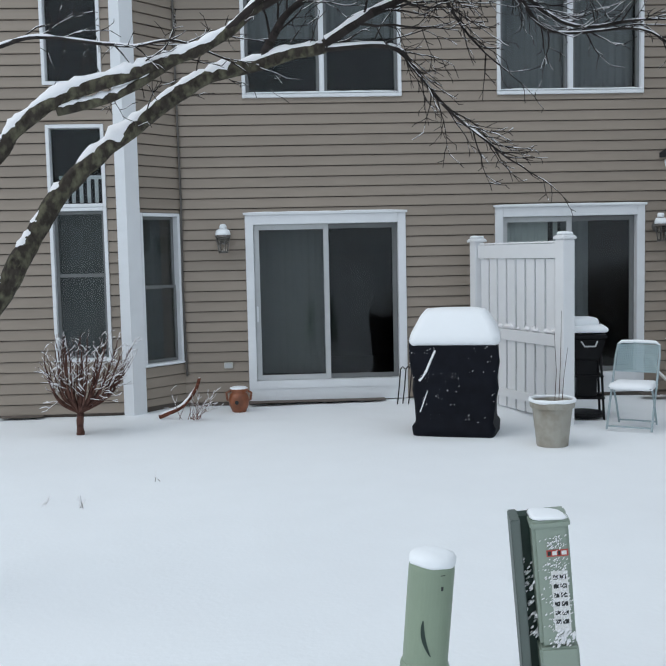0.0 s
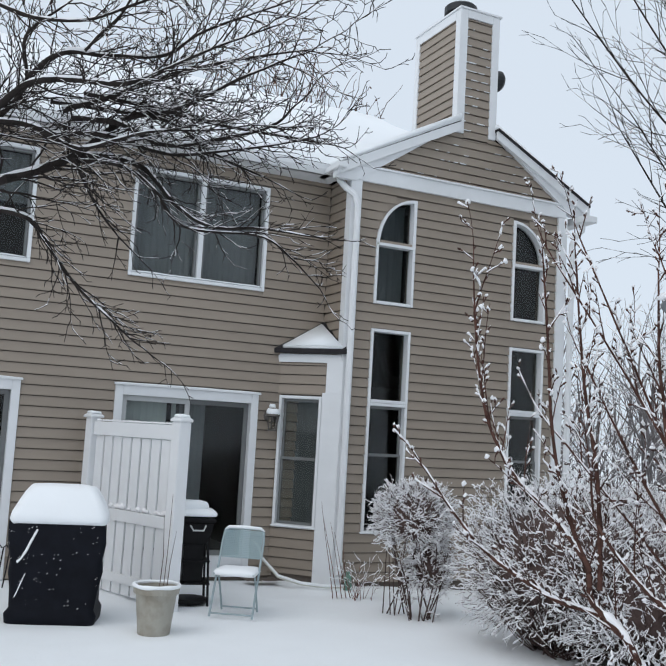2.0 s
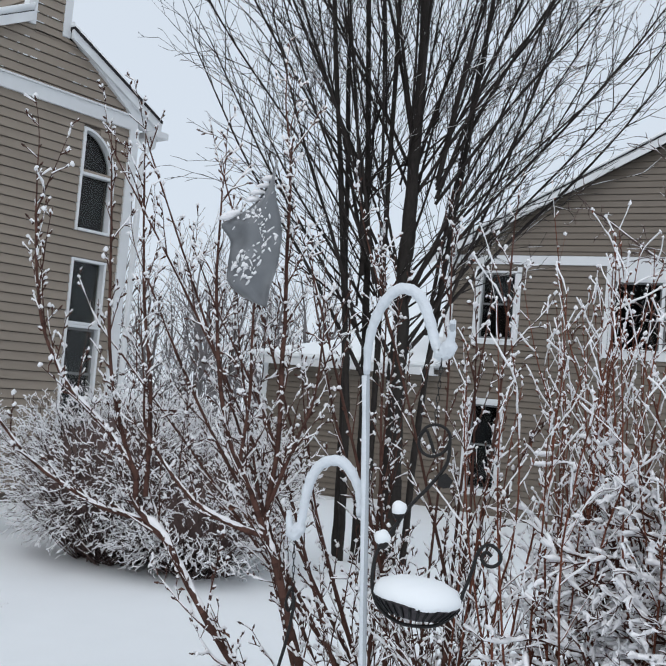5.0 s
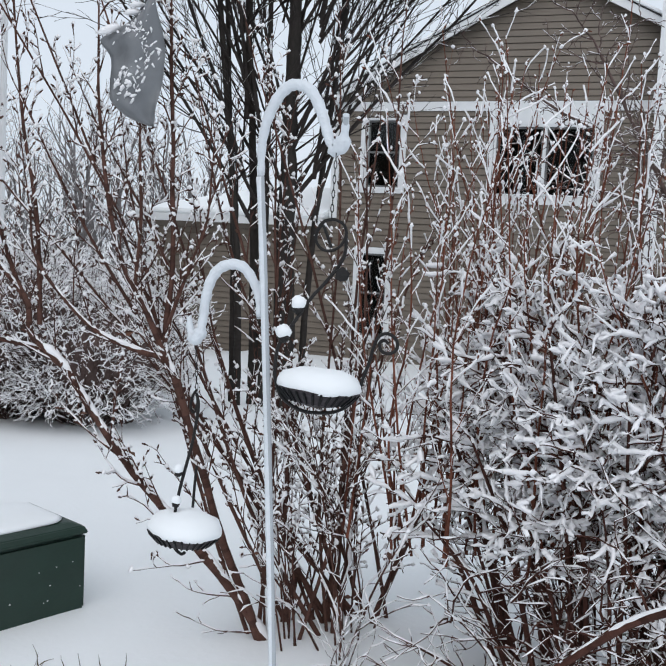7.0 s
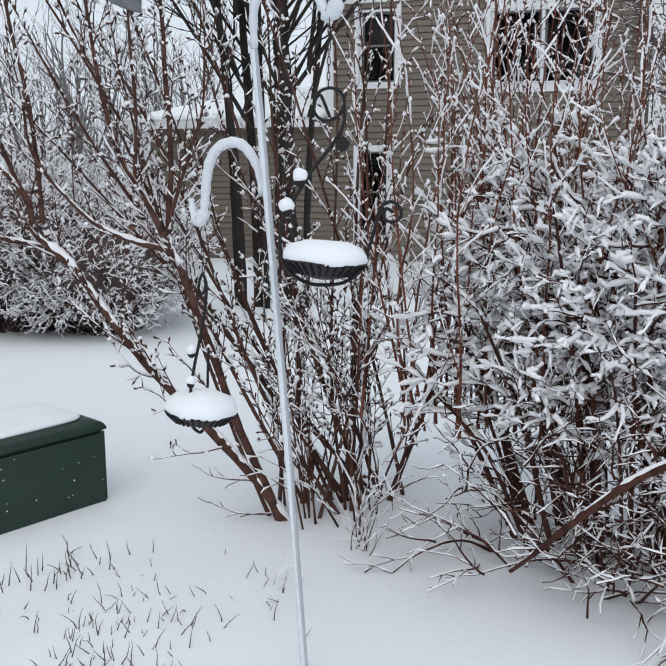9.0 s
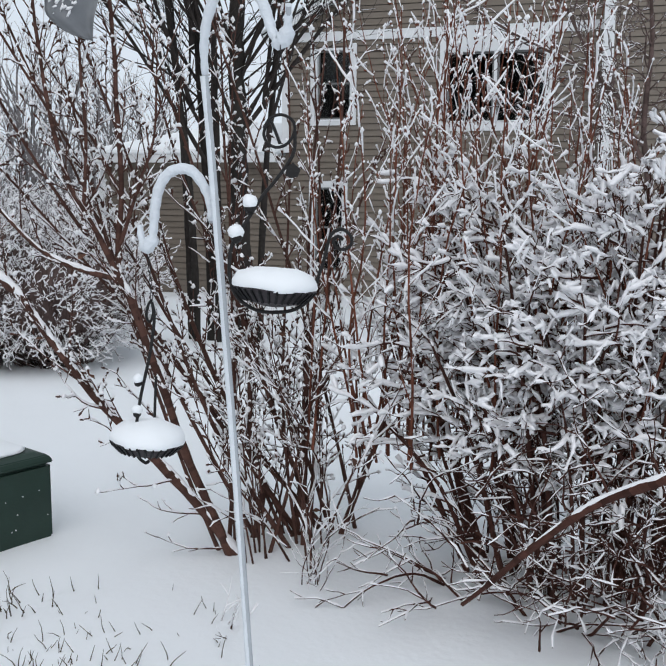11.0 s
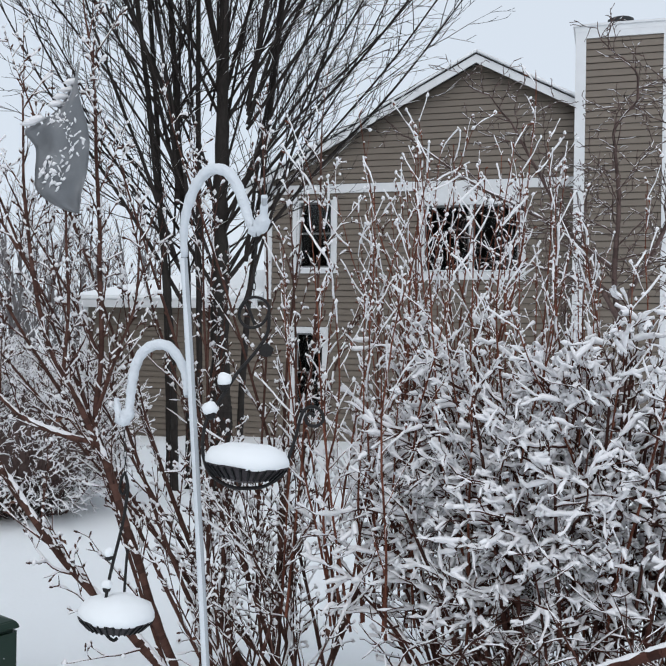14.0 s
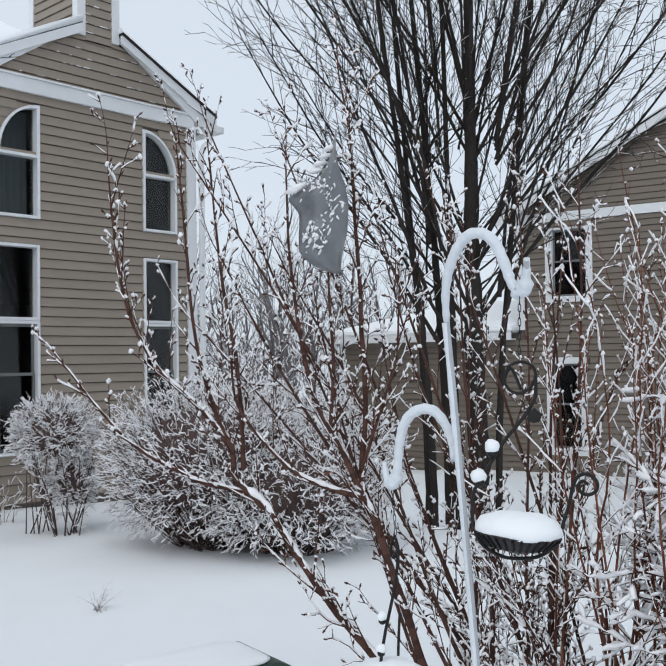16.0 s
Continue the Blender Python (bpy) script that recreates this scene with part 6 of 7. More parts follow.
# the old tree whose limbs reach across the facade
g = Growth(11)
g.min_r = 0.0029
fine_twig = [(0.05, 0.13, 0.25, 0.047, 0.7, 0.55, 0.34), (0.04, 0.18, 0.1, 0.047, 0.8, 0.5, 0.18), (0.03, 0.2, 0.0, 0.04, 0.7, 0.45, 0.0)]
hang_twig = [(0.05, 0.12, -0.5, 0.05, 0.6, 0.5, 0.25), (0.04, 0.18, -0.3, 0.05, 0.7, 0.45, 0.1), (0.03, 0.2, 0.0, 0.04, 0.7, 0.4, 0.0)]
limbs = Growth(12)
limbs.path([(-2.75, -6.5, -0.2), (-2.7, -6.48, 0.5), (-2.5, -6.5, 1.1)] + [(-2.08, -6.50, 1.63), (-1.95, -6.46, 1.86), (-1.80, -6.33, 2.14), (-1.51, -6.30, 2.44), (-1.18, -6.29, 2.69), (-0.91, -6.29, 2.85), (-0.57, -6.30, 2.94), (-0.26, -6.32, 3.01)], 0.072, 0.033, None, snow=0, sub=9, ridge=0.98)
limbs.path([(-2.72, -6.48, 0.4), (-2.6, -6.6, 1.3), (-2.25, -6.7, 2.0)] + [(-1.98, -6.71, 2.39), (-1.82, -6.70, 2.57), (-1.59, -6.67, 2.71), (-1.26, -6.63, 2.82), (-1.02, -6.62, 2.90), (-0.79, -6.63, 3.01), (-0.58, -6.66, 3.15)], 0.05, 0.024, None, snow=0, sub=9, ridge=1.0)
limbs.path([(-1.66, -6.67, 2.62), (-1.44, -6.63, 2.68), (-1.27, -6.62, 2.75), (-1.04, -6.62, 2.88)], 0.028, 0.02, None, snow=0, sub=9, ridge=0.9)
g.thick = 0.0035
for points, r0, kind, gap, length in (([(-0.24, -6.36, 3.02), (0.02, -6.42, 3.17), (0.33, -6.50, 3.31), (0.62, -6.57, 3.59), (0.86, -6.75, 3.64), (1.14, -6.90, 3.82), (1.38, -7.04, 3.95)], 0.03, fine_twig, 0.07, 0.7), ([(-0.24, -6.36, 2.99), (0.13, -6.39, 2.99), (0.27, -6.38, 2.86), (0.43, -6.42, 2.65), (0.60, -6.48, 2.49), (0.75, -6.50, 2.36)], 0.017, hang_twig, 0.035, 0.42), ([(0.33, -6.50, 3.31), (0.60, -6.55, 3.32), (0.80, -6.57, 3.21), (0.93, -6.56, 3.06), (1.07, -6.59, 3.01), (1.43, -6.71, 3.00), (1.62, -6.76, 2.87)], 0.014, fine_twig, 0.08, 0.4), ([(-0.58, -6.66, 3.15), (-0.18, -6.71, 3.37), (0.04, -6.79, 3.58), (0.22, -6.84, 3.64), (0.54, -6.90, 3.67), (0.83, -7.03, 3.83), (1.12, -7.19, 3.98)], 0.026, fine_twig, 0.07, 0.7),
                                      ([(-0.60, -6.30, 2.95), (-0.52, -6.33, 3.08), (-0.42, -6.36, 3.21), (-0.13, -6.50, 3.39), (0.06, -6.60, 3.65), (0.03, -6.69, 3.88), (0.21, -6.79, 4.07)], 0.026, fine_twig, 0.08, 0.6), ([(-0.79, -6.63, 3.01), (-0.44, -6.73, 3.27), (0.04, -6.73, 3.40), (0.34, -6.74, 3.32), (0.67, -6.85, 3.44), (1.05, -6.97, 3.50)], 0.022, fine_twig, 0.08, 0.6), ([(-1.93, -6.80, 2.92), (-1.73, -6.76, 2.98), (-1.42, -6.69, 2.96), (-1.25, -6.66, 2.95), (-1.03, -6.64, 2.98), (-0.76, -6.50, 2.90)], 0.012, fine_twig, 0.12, 0.3),
                                      ([(0.07, -6.67, 3.68), (0.22, -6.74, 3.82), (0.46, -6.79, 3.84), (0.73, -6.87, 3.88), (0.91, -6.97, 4.02), (1.32, -7.20, 4.21)], 0.017, fine_twig, 0.08, 0.5), ([(0.27, -6.56, 3.57), (0.48, -6.62, 3.66), (0.65, -6.68, 3.75), (0.86, -6.77, 3.85), (1.13, -6.89, 3.94), (1.43, -7.03, 4.01)], 0.018, fine_twig, 0.07, 0.5), ([(0.32, -6.60, 3.52), (0.56, -6.64, 3.53), (0.80, -6.67, 3.45), (1.02, -6.74, 3.48), (1.36, -6.90, 3.60), (1.47, -6.98, 3.72)], 0.018, fine_twig, 0.07, 0.5), ([(0.35, -6.45, 3.36), (0.56, -6.49, 3.37), (0.75, -6.52, 3.33), (0.96, -6.53, 3.14), (1.16, -6.56, 3.05), (1.44, -6.66, 3.06), (1.67, -6.75, 3.04)], 0.018, hang_twig, 0.08, 0.35),
                                      ([(0.18, -6.55, 3.41), (0.50, -6.61, 3.46), (0.85, -6.67, 3.40), (1.20, -6.79, 3.46), (1.51, -6.93, 3.53)], 0.016, fine_twig, 0.07, 0.45), ([(0.37, -6.60, 3.67), (0.71, -6.66, 3.65), (1.06, -6.74, 3.60), (1.41, -6.85, 3.57), (1.54, -6.90, 3.56)], 0.014, fine_twig, 0.07, 0.45), ([(0.21, -6.51, 3.62), (0.52, -6.56, 3.62), (0.85, -6.62, 3.60), (1.15, -6.66, 3.44), (1.35, -6.71, 3.37)], 0.014, hang_twig, 0.07, 0.35),
                                      ([(0.32, -6.81, 3.83), (0.37, -6.85, 3.90), (0.48, -6.93, 4.04), (0.53, -7.01, 4.20)], 0.01, fine_twig, 0.08, 0.4), ([(-0.16, -6.82, 3.97), (0.05, -6.82, 3.94), (0.30, -6.87, 3.97), (0.53, -6.96, 4.08), (0.75, -7.06, 4.19)], 0.012, fine_twig, 0.08, 0.5), ([(0.28, -6.54, 3.51), (0.38, -6.49, 3.30), (0.52, -6.46, 3.08), (0.65, -6.46, 2.93)], 0.012, hang_twig, 0.08, 0.35)):
    g.path(points, r0, 0.005, kind, gap * 0.6, 0.75, length * 1.05, 0, 6, start=0.08, ridge=0.85)
g.path([(-2.08, -6.50, 1.63), (-1.95, -6.46, 1.86), (-1.80, -6.33, 2.14), (-1.51, -6.30, 2.44), (-1.18, -6.29, 2.69), (-0.91, -6.29, 2.85), (-0.57, -6.30, 2.94), (-0.26, -6.32, 3.01)], 0.01, 0.01, fine_twig, 0.1, 1.0, 0.3, 0.0, 4, start=0.45)
g.path([(-1.98, -6.71, 2.39), (-1.82, -6.70, 2.57), (-1.59, -6.67, 2.71), (-1.26, -6.63, 2.82), (-1.02, -6.62, 2.90), (-0.79, -6.63, 3.01), (-0.58, -6.66, 3.15)], 0.01, 0.01, fine_twig, 0.1, 1.0, 0.35, 0.0, 4, start=0.2)
tree = thing("tree", "bare old tree with snow lying along its limbs", "tree")
limbs.bark("trunk", BARK, tree, 10, "rough grey-brown bark with moss")
limbs.ridge_mesh("limb_snow", tree, "thick ridge of snow")
g.bark("bough", TWIG_DARK, tree, 4, fine="crown")
g.ridge_mesh("bough_snow", tree, "thin ridge of snow")
g.snow("snow", tree, "thin clinging snow")
# pruned knot on the limb
bm = bmesh.new()
lathe(bm, [(0.03, -0.03), (0.033, 0.0), (0.024, 0.012), (0.012, 0.004)], (0, 0, 0), 14, m=Matrix.Translation((-1.97, -6.53, 1.83)) @ Matrix.Rotation(radians(80), 4, "X"))
part("knot", bm, BARK, tree, "healed pruning knot")

# tall upright shrub with seed pods
g = Growth(21)
g.min_r = 0.0028
g.thick = 0.006
pod = [(0.04, 0.05, 0.7, 0.06, 0.75, 0.34, 0.4), (0.028, 0.12, 0.6, 0.045, 0.8, 0.4, 0.42), (0.02, 0.15, 0.3, 0.05, 0.8, 0.4, 0.5)]
rise = [(0.045, 0.04, 0.9, 0.075, 0.7, 0.3, 0.38), (0.028, 0.11, 0.8, 0.05, 0.75, 0.4, 0.42), (0.02, 0.14, 0.3, 0.05, 0.8, 0.4, 0.5)]
left_stem = [(2.79, -9.53, -0.03), (2.65, -9.39, 0.26), (2.56, -9.27, 0.44), (2.45, -9.15, 0.63), (2.36, -9.05, 0.8), (2.29, -8.95, 0.98), (2.24, -8.82, 1.17), (2.17, -8.72, 1.28), (2.17, -8.68, 1.41), (2.08, -8.59, 1.59), (1.96, -8.48, 1.74), (1.89, -8.42, 1.9), (1.84, -8.37, 2.1), (1.81, -8.34, 2.45)]
g.path(left_stem, 0.022, 0.005, rise, 0.085, 0.75, 0.46, 0.35, 10, start=0.2, lift=0.5, ridge=1.15)
g.path([(2.24, -8.81, 1.17), (2.19, -8.73, 1.23), (2.06, -8.6, 1.28), (1.88, -8.43, 1.42), (1.76, -8.33, 1.58), (1.66, -8.24, 1.76)], 0.012, 0.004, pod, 0.13, 0.75, 0.22, 0.6, 8, lift=0.4, ridge=0.85)
g.path([(2.19, -8.74, 1.33), (2.21, -8.71, 1.5), (2.22, -8.67, 1.79), (2.21, -8.61, 2.07), (2.21, -8.56, 2.34), (2.21, -8.51, 2.72)], 0.011, 0.004, pod, 0.09, 0.65, 0.24, 0.3, 8, lift=0.4)
g.path([(2.17, -8.7, 1.4), (2.14, -8.63, 1.55), (2.1, -8.54, 1.88), (2.1, -8.48, 2.33), (2.1, -8.43, 2.68)], 0.011, 0.004, pod, 0.09, 0.65, 0.22, 0.3, 8, lift=0.4)
mid_stem = [(2.77, -9.51, -0.03), (2.68, -9.43, 0.27), (2.62, -9.37, 0.48), (2.57, -9.34, 0.67), (2.53, -9.29, 0.87), (2.51, -9.21, 1.09), (2.5, -9.15, 1.22), (2.52, -9.12, 1.33), (2.56, -9.11, 1.6), (2.58, -9.08, 1.97), (2.6, -9.05, 2.25), (2.62, -9.01, 2.53), (2.64, -8.98, 2.75), (2.64, -8.94, 2.99)]
g.path(mid_stem, 0.022, 0.005, pod, 0.085, 0.7, 0.38, 0.35, 10, start=0.2, lift=0.45, ridge=1.05)
g.path([(2.49, -9.16, 1.2), (2.44, -9.07, 1.42), (2.4, -8.99, 1.58), (2.38, -8.93, 1.78), (2.37, -8.88, 2.06), (2.38, -8.84, 2.32), (2.39, -8.82, 2.63)], 0.014, 0.004, pod, 0.09, 0.7, 0.32, 0.4, 8, lift=0.45, ridge=0.75)
g.path([(2.49, -9.16, 1.21), (2.39, -9.04, 1.25), (2.3, -8.93, 1.32), (2.22, -8.83, 1.45), (2.15, -8.75, 1.61), (2.14, -8.72, 1.8)], 0.013, 0.004, rise, 0.11, 0.7, 0.42, 0.6, 8, lift=0.6, ridge=0.9)
g.path([(2.42, -9.03, 1.45), (2.45, -9.03, 1.78), (2.46, -9.0, 2.06), (2.48, -8.98, 2.25)], 0.009, 0.004, pod, 0.09, 0.7, 0.3, 0.4, 8, lift=0.4)
g.path([(2.51, -9.13, 1.32), (2.57, -9.19, 1.58), (2.64, -9.22, 1.78), (2.68, -9.21, 2.05)], 0.009, 0.004, pod, 0.09, 0.7, 0.3, 0.5, 8, lift=0.4, ridge=0.7)
g.path([(2.98, -9.47, -0.03), (3.02, -9.5, 0.21), (2.98, -9.46, 0.45), (3.03, -9.42, 0.8), (3.06, -9.3, 1.5), (3.05, -9.27, 2.19)], 0.019, 0.004, pod, 0.12, 0.6, 0.4, 0.4, 7, start=0.25, lift=0.35, ridge=0.5)
g.path([(3.1, -9.62, -0.03), (3.12, -9.66, 0.3), (3.1, -9.68, 0.72), (3.12, -9.7, 1.0), (3.15, -9.72, 1.34), (3.14, -9.7, 2.0)], 0.021, 0.004, pod, 0.12, 0.6, 0.4, 0.4, 7, start=0.25, lift=0.35, ridge=0.5)
g.path([(3.2, -9.8, -0.03), (3.3, -9.86, 0.25), (3.46, -9.93, 0.6), (3.55, -9.95, 1.1)], 0.02, 0.006, pod, 0.12, 0.6, 0.4, 0.5, 7, start=0.3, lift=0.35, ridge=0.6)
tops = [(2.31, -8.18, 2.83), (2.49, -8.2, 2.9), (2.72, -8.5, 2.77), (2.5, -8.7, 2.2), (2.76, -9.07, 2.3), (2.96, -9.2, 2.5), (3.1, -9.3, 2.1), (3.27, -9.46, 2.45),
        (3.3, -9.75, 2.55), (2.2, -8.5, 1.9), (2.6, -8.8, 2.0), (3.0, -8.9, 2.2), (3.4, -9.6, 2.2), (2.4, -8.35, 2.3), (2.86, -9.0, 1.7), (3.2, -9.3, 1.7), (3.5, -9.9, 1.9)]
for i, top in enumerate(tops):
    top = Vector(top)
    f = g.rnd.random()
    base = Vector((2.82 + 0.5 * f, -9.5 - 0.35 * f, -0.06)) + Vector((g.rnd.uniform(-0.1, 0.1), g.rnd.uniform(-0.12, 0.12), 0))
    low = base.lerp(top, 0.3) + Vector((g.rnd.uniform(-0.05, 0.05), g.rnd.uniform(-0.05, 0.05), -0.05))
    high = base.lerp(top, 0.7) + Vector((g.rnd.uniform(-0.06, 0.06), g.rnd.uniform(-0.06, 0.06), 0.03))
    g.path([base, low, high, top], g.rnd.uniform(0.009, 0.014), 0.004, pod, 0.12, 0.6, 0.34, 0.4, 7, start=0.28, lift=0.35, ridge=0.5)
for i in range(26):
    base = Vector((2.85 + g.rnd.uniform(-0.2, 0.5), -9.65 + g.rnd.uniform(-0.3, 0.2), -0.06))
    way = Vector((g.rnd.uniform(-0.35, 0.35), g.rnd.uniform(-0.3, 0.35), 1.0)).normalized()
    g.shoot(base, way, g.rnd.uniform(0.7, 1.5), 0.006, [(0.08, 0.07, 0.3, 0.13, 0.6, 0.35, 0.3), (0.05, 0.12, 0.4, 0.08, 0.7, 0.4, 0.5), (0.03, 0.14, 0.3, 0.08, 0.7, 0.4, 0.4)])
low_side = [(0.035, 0.1, 0.9, 0.05, 0.7, 0.4, 0.4), (0.025, 0.14, 0.6, 0.05, 0.7, 0.4, 0.4)]
for b, w, ln in (((2.74, -9.49, 0.04), (-0.6, 0.3, 0.1), 0.3), ((2.68, -9.42, 0.2), (-0.55, 0.3, 0.25), 0.28), ((2.6, -9.33, 0.36), (-0.5, 0.35, 0.2), 0.3), ((2.52, -9.23, 0.5), (-0.5, 0.35, 0.3), 0.32), ((2.42, -9.12, 0.68), (-0.5, 0.3, 0.2), 0.28)):
    g.shoot(Vector(b), Vector(w).normalized(), ln, 0.005, low_side)
g.spurs(0.45, 0.026, 0.0135, 0.4, 0.003)
g.buds(0.55, 0.014)
shrub = plant("shrub", "tall bare upright shrub with snow-tipped seed pods", "shrub", g, TWIG_BROWN, 4, stems="stem")
lv = Growth(5)
bm = bmesh.new()
for i in range(60):
    p = Vector(g.seg[lv.rnd.randrange(len(g.seg))][0:3])
    if p.z > 1.4:
        continue
    m = Matrix.Translation(p) @ Euler((lv.rnd.uniform(0, 6), lv.rnd.uniform(0, 6), lv.rnd.uniform(0, 6))).to_matrix().to_4x4()
    s = lv.rnd.uniform(0.012, 0.028)
    q = [bm.verts.new(m @ Vector(c)) for c in ((0, 0, 0), (s * 0.5, s, s * 0.2), (0, s * 2, -s * 0.3), (-s * 0.5, s, s * 0.3))]
    bm.faces.new(q)
g.ridge_mesh("stem_snow", shrub, "snow lying along the stems")
leaf_ob = part("withered_leaf", bm, LEAF, shrub, "curled brown leaves")
leaf_ob["kind"] = "stuff"

# broad dense shrub bowed under snow
g = Growth(31)
g.min_r = 0.0032
g.thick = 0.0125
g.clump = 21.0
bow = [(0.026, 0.15, -0.25, 0.07, 0.85, 0.55, 0.38), (0.022, 0.18, -0.1, 0.06, 0.85, 0.5, 0.4), (0.02, 0.2, 0.1, 0.06, 0.8, 0.5, 0.36)]
for i in range(52):
    a = g.rnd.uniform(0, 2 * math.pi)
    k = math.sqrt(g.rnd.random())
    base = Vector((3.2 + 0.3 * k * math.cos(a), -10.95 + 0.5 * k * math.sin(a), -0.06))
    top = Vector((3.2 + 0.6 * k * math.cos(a), -10.95 + 1.0 * k * math.sin(a), g.rnd.uniform(1.0, 1.65) - 0.35 * k * k))
    g.path([base, base.lerp(top, 0.5) + Vector((0, 0, 0.12)), top], g.rnd.uniform(0.009, 0.017), 0.005, bow, 0.14, 0.9, 0.3, 0.3, 6, start=0.3)
for i in range(640):
    n = Vector((g.rnd.gauss(0, 1), g.rnd.gauss(0, 1), g.rnd.gauss(0.2, 0.8))).normalized()
    f = g.rnd.uniform(0.25, 0.82) * (1 + 0.25 * noise.noise(n * 2.3))
    p = Vector((3.2 + 0.62 * n.x * f, -10.95 + 1.02 * n.y * f, 0.97 + 0.78 * n.z * f))
    if p.z < 0.5:
        continue
    out = Vector((n.x + g.rnd.gauss(0, 0.6), n.y + g.rnd.gauss(0, 0.6), 0.35 * n.z + g.rnd.gauss(0.25, 0.35))).normalized()
    g.shoot(p, out, g.rnd.uniform(0.24, 0.42), 0.0065, bow)
g.thick = 0.006
thin = [(0.04, 0.16, 0.1, 0.07, 0.85, 0.6, 0.22), (0.035, 0.2, 0.1, 0.06, 0.85, 0.55, 0.22)]
for i in range(300):
    p = Vector((2.9 + g.rnd.gauss(0, 0.25), -11.1 + g.rnd.gauss(0, 0.36), g.rnd.uniform(0.05, 0.65)))
    g.shoot(p, Vector((g.rnd.gauss(-0.2, 0.6), g.rnd.gauss(0, 0.6), g.rnd.uniform(0.0, 1.0))).normalized(), g.rnd.uniform(0.2, 0.4), 0.0055, thin)
for i in range(34):
    a = g.rnd.uniform(0, 2 * math.pi)
    base = Vector((3.05 + g.rnd.uniform(-0.3, 0.4), -10.95 + g.rnd.uniform(-0.6, 0.6), -0.06))
    way = Vector((math.cos(a) * 0.9 - 0.35, math.sin(a) * 0.9, 0.9)).normalized()
    g.shoot(base, way, g.rnd.uniform(0.5, 0.9), 0.009, [(0.05, 0.1, -0.4, 0.08, 0.8, 0.45, 0.45), (0.04, 0.15, -0.2, 0.06, 0.8, 0.5, 0.45), (0.03, 0.18, 0, 0.05, 0.8, 0.4, 0.3)])
g.path([(2.47, -10.67, 0.16), (2.40, -10.79, 0.29), (2.34, -10.94, 0.46), (2.29, -11.14, 0.65), (2.22, -11.34, 0.78), (2.18, -11.49, 0.86)], 0.009, 0.018, None, 0.2, 0.9, 0.15, 0.0, 9, ridge=0.65)
dense = plant("shrub", "broad dense shrub bowed under thick clumps of snow", "shrub", g, TWIG, 3, "thick clumps of snow", stems="stem")
g.ridge_mesh("bough_snow", dense, "thick ridge of snow")
# reddish whips standing out of it
g = Growth(33)
g.thick = 0.0045
for i in range(68):
    base = Vector((3.3 + g.rnd.uniform(-0.5, 0.5), -10.7 + g.rnd.uniform(-0.6, 0.9), 0.5))
    way = Vector((g.rnd.uniform(-0.22, 0.22), g.rnd.uniform(-0.2, 0.25), 1)).normalized()
    g.shoot(base, way, g.rnd.uniform(1.2, 1.9), 0.0065, [(0.07, 0.045, 0.4, 0.11, 0.55, 0.2, 0.2), (0.035, 0.1, 0.6, 0.08, 0.6, 0.4, 0.7)])
for i in range(18):
    base = Vector((3.45 + g.rnd.uniform(-0.2, 0.25), -10.3 + g.rnd.uniform(-0.45, 0.45), 0.4))
    way = Vector((g.rnd.uniform(-0.14, 0.1), g.rnd.uniform(-0.14, 0.14), 1)).normalized()
    g.shoot(base, way, g.rnd.uniform(1.8, 2.5), 0.0075, [(0.07, 0.04, 0.3, 0.12, 0.5, 0.16, 0.2), (0.035, 0.1, 0.6, 0.08, 0.6, 0.4, 0.7)])
g.spurs(0.4, 0.016, 0.011, 1.2)
g.buds(0.7, 0.012)
plant("shrub", "reddish upright whips dotted with snow", "shrub", g, TWIG_RED, 4, stems="stem")


